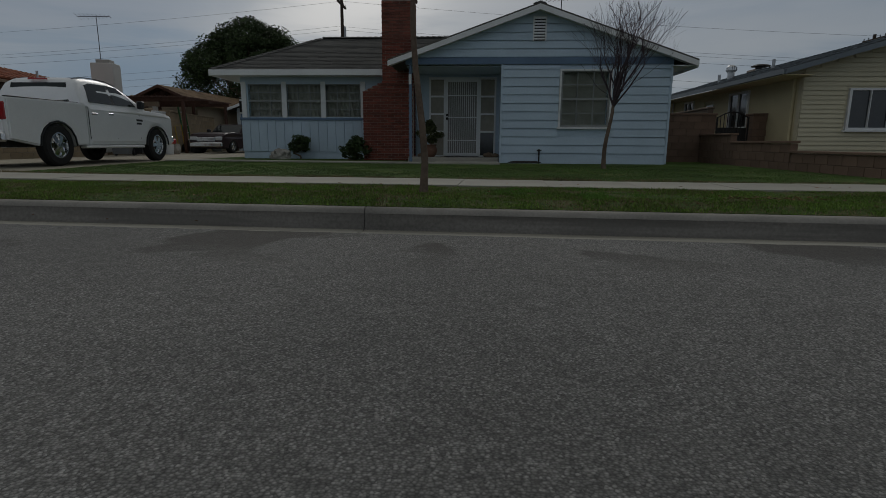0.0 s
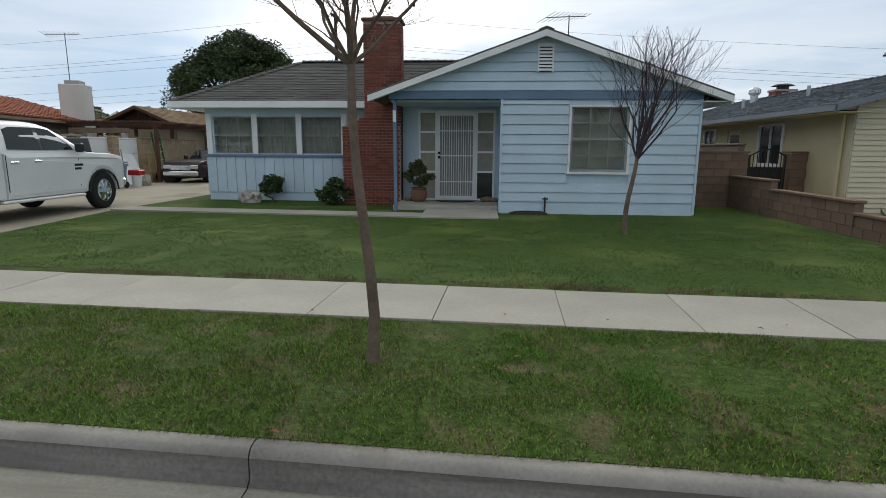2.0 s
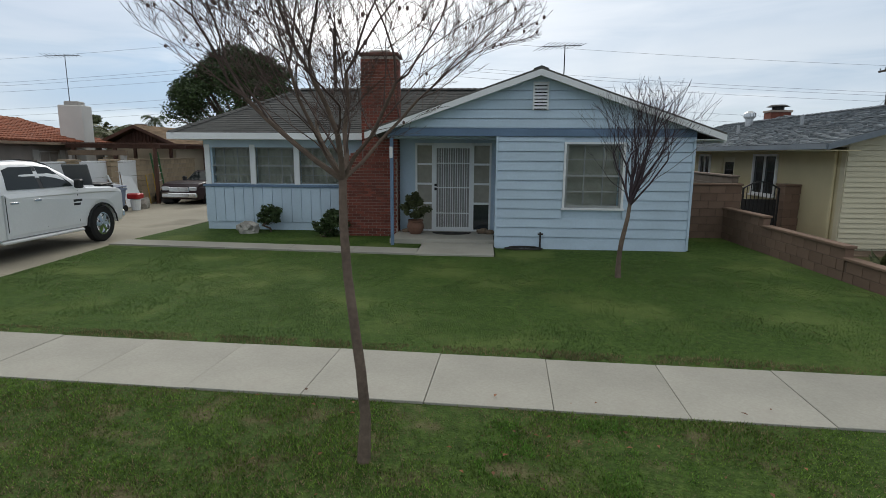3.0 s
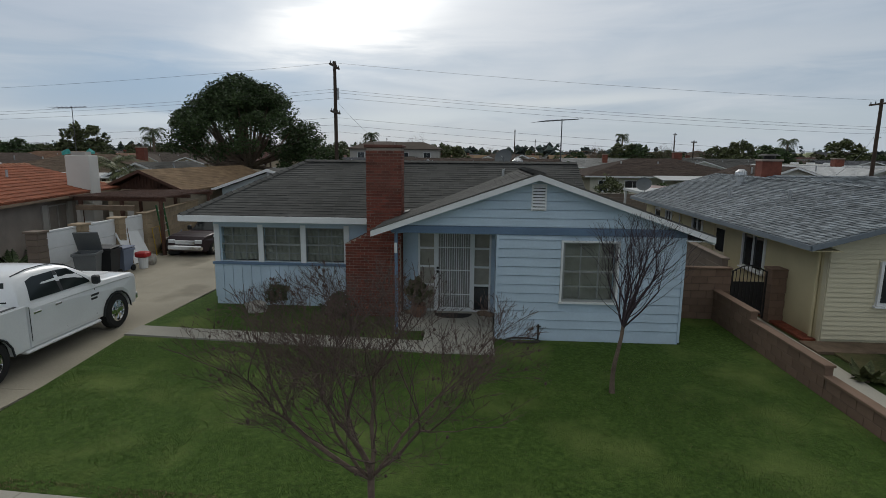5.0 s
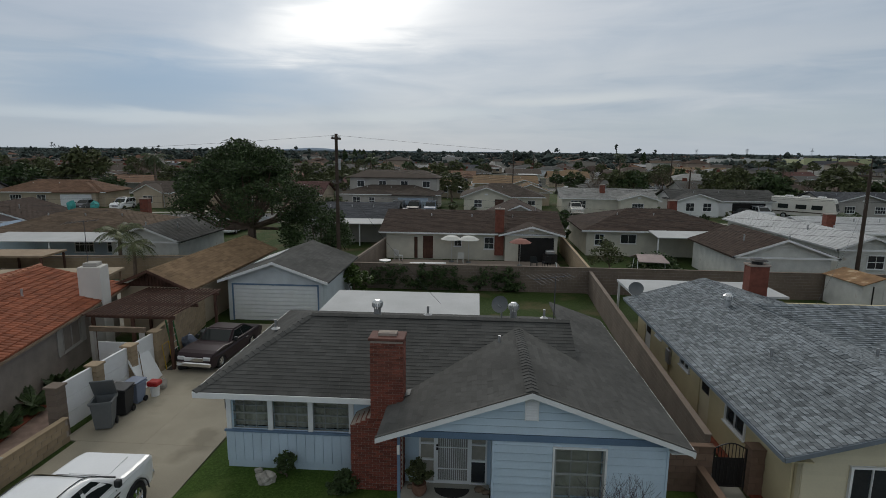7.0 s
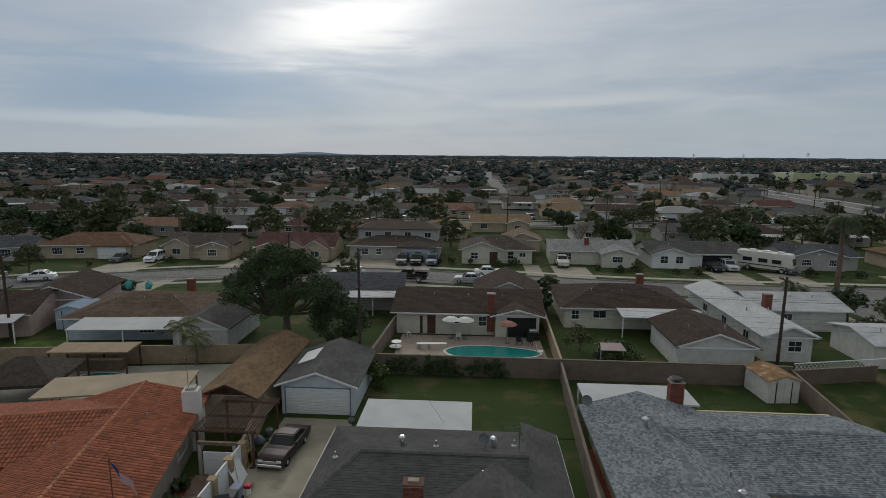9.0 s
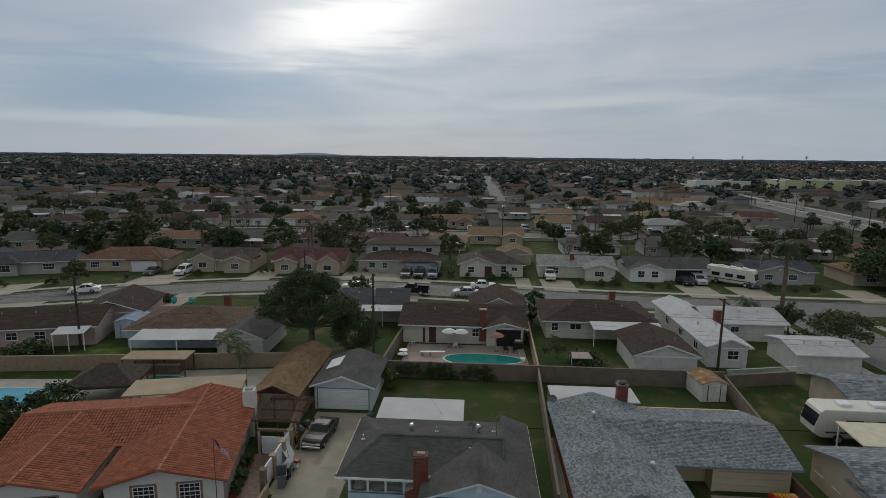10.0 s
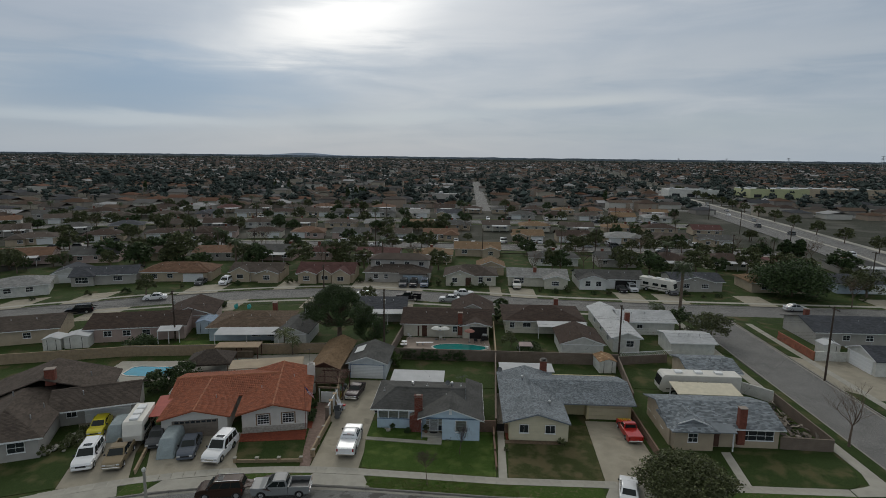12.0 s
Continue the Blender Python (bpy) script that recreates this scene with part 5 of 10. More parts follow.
def white_fence():
    """White panels between block piers along the driveway."""
    ys = (18.6, 20.5, 22.5, 24.25)
    for i, y in enumerate(ys):
        p = thing("fence_pier", "tan block pier of the driveway fence", "pier", pose(-14.3, y, 0), "driveway fence")
        for r in range(9):
            part("block", B().box(-0.2, 0.2, -0.2, 0.2, r * 0.2 + 0.004, r * 0.2 + 0.194, 0.006), TANBLOCK if i else GREYBLOCK, p)
        part("cap", B().box(-0.25, 0.25, -0.25, 0.25, 1.8, 1.87, 0.01), TANBLOCK if i else GREYBLOCK, p)
    for y0, y1 in zip(ys, ys[1:]):
        f = thing("white_fence", "white painted board fence between block piers", "fence", pose(-14.3, (y0 + y1) / 2, 0.05), "driveway fence")
        w = (y1 - y0) / 2 - 0.2
        n = 3
        for j in range(n):
            part("board", B().box(-0.03, 0.03, -w, w, 0.08 + j * 0.54, 0.08 + (j + 1) * 0.54 - 0.012, 0.004), WHITE, f)
        part("rail", B().box(-0.045, 0.045, -w, w, 1.70, 1.76, 0.004), WHITE, f)


white_fence()
SLATE_TRIM = mat("slate_grey_trim", (0.17, 0.20, 0.23), rough=0.6, var=0.1)


# ---- neighbouring houses ----
def roof_solid(mb, planes, t=0.11):
    for p in planes:
        mb.slab(p, (0, 0, -t))
    return mb


def gable_planes(x0, x1, y0, y1, ez, rz, axis="y"):
    """Two roof planes over a rectangle of eaves; axis: the way the ridge runs."""
    if axis == "y":
        m = (x0 + x1) / 2
        return [[(x0, y1, ez), (x0, y0, ez), (m, y0, rz), (m, y1, rz)], [(x1, y0, ez), (x1, y1, ez), (m, y1, rz), (m, y0, rz)]]
    m = (y0 + y1) / 2
    return [[(x0, y0, ez), (x1, y0, ez), (x1, m, rz), (x0, m, rz)], [(x1, y1, ez), (x0, y1, ez), (x0, m, rz), (x1, m, rz)]]


def hip_planes(x0, x1, y0, y1, ez, rz):
    if x1 - x0 >= y1 - y0:
        m, q = (y0 + y1) / 2, (y1 - y0) / 2
        a, b = (x0 + q, m, rz), (x1 - q, m, rz)
        return [[(x0, y0, ez), (x1, y0, ez), b, a], [(x1, y1, ez), (x0, y1, ez), a, b], [(x0, y1, ez), (x0, y0, ez), a], [(x1, y0, ez), (x1, y1, ez), b]]
    m, q = (x0 + x1) / 2, (x1 - x0) / 2
    a, b = (m, y0 + q, rz), (m, y1 - q, rz)
    return [[(x0, y1, ez), (x0, y0, ez), a, b], [(x1, y0, ez), (x1, y1, ez), b, a], [(x0, y0, ez), (x1, y0, ez), a], [(x1, y1, ez), (x0, y1, ez), b]]


def gable_end(mb, x0, x1, y, ez, rz, t=0.12):
    m = (x0 + x1) / 2
    return mb.slab([(x0, y, ez), (x1, y, ez), (m, y, rz)], (0, t, 0))


def bargeboards(h, x0, x1, y, ez, rz, material=WHITE, hgt=0.16):
    m = (x0 + x1) / 2
    for a in (x0, x1):
        part("bargeboard", B().slab([(a, y, ez - 0.01), (m, y, rz - 0.01), (m, y, rz - hgt), (a, y, ez - hgt)], (0, 0.035, 0)), material, h)


def cream_house():
    h = thing("house", "cream house with siding front and blue-grey shingle roof", "house")
    holes = [(8.78, 9.78, 0.95, 2.0), (11.54, 12.66, 0.95, 2.0)]
    part("wall", wall_panel(B(), 7.7, 14.05, 0.0, 2.42, 15.53, 15.68, holes), CREAM_SIDING, h)
    e = 0.115
    for i in range(30):
        z0, z1 = 0.1 + i * e, 0.1 + (i + 1) * e
        if z0 < 2.3:
            runs = [(7.72, 14.05)] if z1 < 0.93 or z0 > 2.02 else [(7.72, 8.72), (9.84, 11.48), (12.72, 14.05)]
        else:
            k = max(0.0, (3.42 - z1) / 0.31)
            runs = [(max(7.72, 10.62 - k), min(14.05, 10.62 + k))] if k > 0.05 else []
        for a, b in runs:
            part("siding_board", B().slab([(a, 15.495, z0), (b, 15.495, z0), (b, 15.52, z1 - 0.002), (a, 15.52, z1 - 0.002)], (0, 0.012, 0)), CREAM_SIDING, h)
    gable_end(part_b := B(), 7.3, 13.95, 15.54, 2.36, 3.4)
    part("gable", part_b, CREAM_SIDING, h)
    side = B()
    # flank wall along the side path
    ys = [(22.2, 23.1, 1.35, 2.2), (20.5, 21.35, 0.05, 2.1), (18.1, 19.35, 1.05, 2.2), (25.2, 25.9, 1.5, 2.1), (26.6, 27.4, 0.05, 2.1)]
    tmp = wall_panel(Mesher(), 15.68, 28.5, 0.0, 2.42, 0.0, 0.14, ys)
    side.v, side.f = [(7.7 + y, x, z) for x, y, z in tmp.v], [f[::-1] for f in tmp.f]
    part("wall", side, CREAM, h)
    for box in ((7.84, 22.3, 28.36, 28.5, 0, 2.42), (13.9, 14.05, 15.68, 20.6, 0, 2.42), (14.05, 17.15, 21.9, 22.05, 0, 2.42), (22.15, 22.3, 20.95, 28.36, 0, 2.42),
                (17.4, 22.3, 20.8, 20.95, 2.1, 2.42), (17.15, 17.4, 20.8, 22.0, 0, 2.42), (22.0, 22.3, 20.8, 20.95, 0, 2.1)):
        part("wall", B().box(*box), CREAM, h)
    # near-black sheets in place of unlit rooms
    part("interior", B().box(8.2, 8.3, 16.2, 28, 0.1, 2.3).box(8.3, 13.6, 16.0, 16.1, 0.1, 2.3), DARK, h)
    window(h, 9.28, 15.53, 0.95, 1.0, 1.05, 0, 2, 1, WHITE)
    window(h, 12.1, 15.53, 0.95, 1.12, 1.05, 0, 2, 1, WHITE)
    window(h, 7.72, 22.65, 1.35, 0.9, 0.85, -90, 2, 1, WHITE)
    window(h, 7.72, 18.72, 1.05, 1.25, 1.15, -90, 2, 1, WHITE)
    window(h, 7.72, 25.55, 1.5, 0.7, 0.6, -90, 2, 1, WHITE)
    for y, c in ((20.93, CREAM_SIDING), (27.0, WHITE)):
        d = part("door", B().box(7.74, 7.78, y - 0.42, y + 0.42, 0.05, 2.1), c, h, "panelled side door")
        part("door_pane", B().box(7.73, 7.738, y - 0.28, y + 0.28, 1.2, 1.95), PANE, d)
    garage_door(h, 19.7, 20.88, 0.03, 4.6, 2.07, 0, mat("cream_door_paint", (0.52, 0.46, 0.32), rough=0.6, var=0.05), 4)
    lp, rp = gable_planes(7.02, 14.22, 15.05, 28.7, 2.42, 3.53)
    cross = [[(14.0, 20.0, 2.42), (22.6, 20.0, 2.42), (22.6, 24.0, 3.62), (10.6, 24.0, 3.62)], [(22.6, 28.2, 2.42), (10.6, 28.2, 2.42), (10.6, 24.0, 3.62), (22.6, 24.0, 3.62)]]
    roof = part("roof", roof_solid(B(), [lp, rp] + cross), SHINGLE_BL, h, "blue-grey asphalt shingle roof")
    for p in (lp, rp, cross[0], cross[1]):
        tagged(part("shingles", shingle_cover(Mesher(), p, 0.125, 0.155, 0.022), SHINGLE_BL, roof), kind="stuff")
    tagged(part("ridge_cap", ridge_caps(Mesher(), (10.62, 15.05, 3.55), (10.62, 28.7, 3.55), 0.24), SHINGLE_BL, roof), kind="stuff")
    tagged(part("ridge_cap", ridge_caps(Mesher(), (10.8, 24.0, 3.64), (22.6, 24.0, 3.64), 0.24), SHINGLE_BL, roof), kind="stuff")
    part("fascia", B().box(6.98, 7.015, 15.05, 28.7, 2.3, 2.42), SLATE_TRIM, h, "slate grey eave fascia")
    part("fascia", B().box(14.24, 22.6, 19.96, 19.995, 2.28, 2.42), SLATE_TRIM, h)
    part("soffit", B().box(7.02, 7.7, 15.1, 28.6, 2.27, 2.29), CREAM, h)
    bargeboards(h, 7.02, 14.22, 15.02, 2.42, 3.53, SLATE_TRIM, 0.13)
    bst = chimney_stack(h, 13.1, 28.95, 0.85, 0.6, 0, 4.15)
    part("spark_arrestor", B().tube((13.1, 28.95, 4.25), (13.1, 28.95, 4.42), 0.24, 0.24, 10).tube((13.1, 28.95, 4.42), (13.1, 28.95, 4.5), 0.46, 0.3, 10), IRON, bst, "dark metal chimney cap")
    for x, y, z in ((9.9, 24.6, 3.35), (12.4, 18.6, 3.0)):
        turbine_vent(h, x, y, z)
    for x, y in ((8.6, 22.5), (9.1, 19.8), (12.8, 20.6), (16, 22.5)):
        z = 2.42 + 0.31 * min(x - 7.02, abs(14.22 - x)) if x < 14 else 3.1
        part("vent_pipe", B().tube((x, y, z - 0.1), (x, y, z + 0.3), 0.05, n=8), STEEL, h)
    # covered back porch with white roof
    part("patio_roof", B().box(7.4, 14.6, 28.72, 31.6, 2.52, 2.64), WHITE_ROOF, h, "white flat patio roof")
    for x in (7.5, 9.8, 12.2, 14.4):
        part("patio_post", B().box(x - 0.05, x + 0.05, 31.4, 31.5, 0, 2.52), WHITE, h)
    d = part("satellite_dish", B().tube((7.5, 28.3, 2.4), (7.5, 28.3, 2.95), 0.03), STEEL, h, "grey satellite dish")
    part("dish_bowl", B().lathe([(0.0, 0.0), (0.15, 0.02), (0.27, 0.06), (0.34, 0.11)], 16, pose(7.42, 28.2, 3.0, 65, 0, -25)), GREY_PLASTIC, d, smooth=True)
    for x in (7.9, 13.7):
        part("downpipe", B().tube((7.66, 15.8 if x < 9 else 24.2, 0), (7.66, 15.8 if x < 9 else 24.2, 2.3), 0.04), CREAM, h)
    m = part("meter", B().box(7.58, 7.7, 24.0, 24.4, 0.9, 1.5, 0.02).tube((7.64, 24.2, 1.5), (7.64, 24.2, 2.3), 0.03), STEEL, h, "grey electric meter box")
    h.matrix_basis = Matrix.Translation((7.7, 15.53, 0)) @ Matrix.Diagonal((1.065, 1.085, 1, 1)) @ Matrix.Translation((-7.7, -15.53, 0))
    return h


cream_house()
bed = setting("flower_bed", "strip of red bark chips along the cream wall", "bed")
part("chips", B().box(7.36, 7.68, 15.6, 28.2, 0.0, 0.06), REDBARK, bed)
part("chips", B().box(7.2, 13.9, 14.7, 15.45, 0.0, 0.06), SOIL, bed)


def tile_house():
    """White stucco house under clay tiles, turned with the bend of the street."""
    h = thing("house", "white stucco house with terracotta barrel tile roof", "house", pose(-19.75, 15.1, 0, 0, 0, 13))
    w = wall_panel(B(), -3.6, 3.75, 0.0, 2.45, 0.6, 0.75, [(-1.9, -0.5, 1.0, 2.2), (1.0, 2.3, 1.0, 2.2)])
    w.box(-3.6, -3.45, 0.75, 6.0, 0, 2.45).box(-12.3, 3.6, 13.15, 13.3, 0, 2.45)
    gable_end(w, -3.7, 3.8, 0.6, 2.45, 3.45)
    w.box(-12.3, -11.2, 0.55, 0.7, 0, 2.45).box(-6.2, -5.2, 0.55, 0.7, 0, 2.45).box(-11.2, -6.2, 0.55, 0.7, 2.15, 2.45).box(-12.3, -12.15, 0.7, 13.2, 0, 2.45).box(-5.35, -5.2, 0.7, 6.0, 0, 2.45).box(-5.3, -3.5, 6.0, 6.1, 0, 2.45)
    gable_end(w, -12.4, -5.1, 0.55, 2.45, 3.35)
    part("wall", w, STUCCO_W, h)
    # side wall toned darker and browner than the white front
    part("side_wall", B().box(3.6, 3.75, 0.752, 13.3, 0, 2.45), mat("darker_brown_wall", (0.27, 0.235, 0.205), rough=0.95, var=0.14), h, "side wall in a darker brown than the front")
    part("wall_base", B().box(-3.62, 3.77, 0.55, 0.6, 0, 0.75), STONE, h, "grey stone skirting")
    for x in (-1.2, 1.65):
        window(h, x, 0.64, 1.0, 1.35, 1.2, 0, 4, 4, WHITE, PANE, 0.05)
        trim_b = B().box(x - 0.83, x - 0.685, 0.56, 0.6, 0.86, 2.34).box(x + 0.685, x + 0.83, 0.56, 0.6, 0.86, 2.34).box(x - 0.685, x + 0.685, 0.56, 0.6, 2.21, 2.34)
        part("window_trim", trim_b, OLDWOOD, h, "dark brown window surround")
    for y in (8.4, 11.2):
        window(h, 3.72, y, 1.05, 1.5, 1.1, 90, 2, 1, STUCCO_G, PANE, 0.05)
        for s in (-1.0, 1.0):
            part("shutter", B().box(3.76, 3.8, y + s - 0.2, y + s + 0.2, 1.0, 2.2), STUCCO_G, h)
    garage_door(h, -8.7, 0.64, 0.05, 4.9, 2.1, 0, mat("grey_beige_door", (0.21, 0.18, 0.15), rough=0.6), 4)
    for i in range(8):
        part("door_pane", B().box(-10.9 + i * 0.58, -10.45 + i * 0.58, 0.57, 0.585, 1.78, 2.02), PANE, h)
    g1 = gable_planes(-4.2, 4.2, 0.0, 13.9, 2.52, 3.62)
    g2 = gable_planes(-12.6, -4.75, 0.0, 9.6, 2.52, 3.52)
    cr = gable_planes(-13.0, 0.0, 5.6, 13.9, 2.52, 3.6, "x")
    roof = part("roof", roof_solid(B(), g1 + g2 + cr), TERRA, h, "terracotta barrel tile roof")
    for p in g1 + g2 + cr:
        tagged(part("tiles", tile_cover(Mesher(), p), TERRA, roof), kind="stuff")
    for a, b in (((0, -0.05, 3.66), (0, 13.9, 3.66)), ((-8.68, -0.05, 3.56), (-8.68, 9.7, 3.56)), ((-13, 9.75, 3.64), (0, 9.75, 3.64))):
        n = int((Vector(b) - Vector(a)).length / 0.4)
        mb, d = Mesher(), (Vector(b) - Vector(a)) / n
        for i in range(n):
            p = Vector(a) + d * i
            mb.tube(p - Vector((0, 0, 0.03)), p + d * 1.1 - Vector((0, 0, 0.05)), 0.13, 0.11, 8)
        part("ridge_tiles", mb, TERRA_RIDGE, roof, "round clay ridge tiles")
    part("fascia", B().box(4.2, 4.24, 0, 13.9, 2.4, 2.5), OLDWOOD, h)
    bargeboards(h, -4.2, 4.2, -0.02, 2.6, 3.7, TERRA, 0.15)
    bargeboards(h, -12.6, -4.75, -0.02, 2.6, 3.6, TERRA, 0.15)
    c = part("chimney", B().box(3.3, 4.3, 10.4, 11.3, 0, 4.15, 0.03), STUCCO_W, h, "white stucco chimney")
    part("chimney_cap", B().box(3.5, 4.1, 10.55, 11.15, 4.152, 4.32, 0.02), STUCCO_G, c)
    part("vent", B().box(-0.2, 0.2, 0.57, 0.6, 2.85, 3.05), OFFWHITE, h)
    for x, y in ((-2, 6), (1.7, 9), (-7, 4)):
        part("vent_pipe", B().tube((x, y, 3.0), (x, y, 3.55), 0.05, n=8), STEEL, h)
    return h


tile_house()
pc = thing("patio_cover", "flat beige patio cover behind the tile house", "patio cover", pose(-25.6, 30.6, 0, 0, 0, 13))
part("roof", B().box(-5.5, 4.6, -2.0, 1.6, 2.5, 2.62), mat("beige_roll_roof", (0.36, 0.29, 0.20), var=0.15, scale=0.5), pc)
for x in (-5.3, -2, 1.2, 4.4):
    part("post", B().box(x - 0.06, x + 0.06, 1.4, 1.52, 0, 2.5), OLDWOOD, pc)


def small_garage(name, label, x0, x1, y0, y1, ez, rz, wall, roofm, oh=0.4, door=True, door_mat=WHITE, trim=WHITE):
    h = thing(name, label, "garage")
    w = B()
    wall_panel(w, x0, x1, 0.0, ez, y0, y0 + 0.14, [((x0 + x1) / 2 - 2.42, (x0 + x1) / 2 + 2.42, 0.0, 2.08)] if door else ())
    w.box(x0, x0 + 0.14, y0 + 0.14, y1, 0, ez).box(x1 - 0.14, x1, y0 + 0.14, y1, 0, ez).box(x0 + 0.14, x1 - 0.14, y1 - 0.14, y1, 0, ez)
    gable_end(w, x0, x1, y0, ez, ez + (rz - ez) * (x1 - x0) / (x1 - x0 + 2 * oh))
    part("wall", w, wall, h)
    pl = gable_planes(x0 - oh, x1 + oh, y0 - oh, y1 + 0.2, ez, rz + 0.05)
    roof = part("roof", roof_solid(B(), pl, 0.09), roofm, h)
    for p in pl:
        tagged(part("shingles", shingle_cover(Mesher(), p, 0.2, 0.4), roofm, roof), kind="stuff")
    bargeboards(h, x0 - oh, x1 + oh, y0 - oh - 0.03, ez + 0.02, rz + 0.06, trim)
    if door:
        garage_door(h, (x0 + x1) / 2, y0 + 0.08, 0.03, 4.84, 2.05, 0, door_mat, 9)
        xm = (x0 + x1) / 2
        for box in ((xm - 2.5, xm - 2.41, y0 - 0.02, y0 - 0.003, 0.0, 2.08), (xm + 2.41, xm + 2.5, y0 - 0.02, y0 - 0.003, 0.0, 2.08), (xm - 2.5, xm + 2.5, y0 - 0.02, y0 - 0.003, 2.082, 2.17)):
            part("door_trim", B().box(*box), BLUE_TRIM, h, "slate blue door trim")
    return h


g = small_garage("garage", "detached pale grey-blue garage with ribbed white door", -14.5, -9.05, 31.75, 38.9, 2.4, 3.45, mat("pale_grey_wall", (0.56, 0.60, 0.62), rough=0.8, var=0.08), SHINGLE_DK)
part("skylight", B().slab([(-14.3, 35.0, 2.62), (-12.9, 35.0, 3.12), (-12.9, 37.6, 3.12), (-14.3, 37.6, 2.62)], (0, 0, 0.05)), WHITE, g, "white roof panel")
g = small_garage("garage", "detached garage with tan shingle roof and red-brown gable", -19.2, -15.6, 29.4, 41.0, 2.45, 3.4, STUCCO_T, SHINGLE_TN, 0.5, False, trim=REDWOOD)
part("gable_board", B().slab([(-19.1, 29.385, 2.46), (-15.7, 29.385, 2.46), (-17.4, 29.385, 3.3)], (0, 0.01, 0)), REDWOOD, g, "red-brown boarded gable")
for i in range(14):
    part("gable_slat", B().box(-18.6 + i * 0.18, -18.54 + i * 0.18, 29.34, 29.39, 2.5, 2.5 + 0.75 * (1 - abs(i - 6.5) / 8)), REDWOOD, g)


def pergola():
    t = thing("pergola", "dark red wooden pergola of thin slats", "pergola")
    for x in (-17.2, -15.4, -13.7):
        for y in (24.5, 28.6):
            part("post", B().box(x - 0.06, x + 0.06, y - 0.06, y + 0.06, 0, 2.3), REDWOOD, t)
    for y in (24.5, 26.5, 28.6):
        part("beam", B().box(-17.5, -13.5, y - 0.04, y + 0.04, 2.3, 2.45), REDWOOD, t)
    for i in range(21):
        x = -17.45 + i * 0.19
        part("slat", B().box(x, x + 0.05, 24.2, 29.1, 2.452, 2.51), REDWOOD, t)


pergola()
sg = thing("side_gate", "white boarded side gate under a beam", "gate", pose(-15.4, 23.6, 0))
for i in range(3):
    part("board", B().box(-1.0, 0.85, -0.03, 0.03, 0.05 + i * 0.5, 0.53 + i * 0.5), WHITE, sg)
part("beam", B().box(-1.3, 1.1, -0.08, 0.08, 2.0, 2.2), OLDWOOD, sg)
for x in (-1.2, 0.95):
    part("post", B().box(x - 0.08, x + 0.08, -0.08, 0.08, 0, 2.0), STUCCO_G, sg)

pr = thing("patio_cover", "low white flat patio roof behind the blue house", "patio cover")
part("roof", B().box(-7.5, -0.32, 24.95, 29.4, 2.42, 2.54, 0.01), WHITE_ROOF, pr)
for x in (-7.3, -4, -0.7):
    part("post", B().box(x - 0.05, x + 0.05, 29.1, 29.2, 0, 2.42), WHITE, pr)


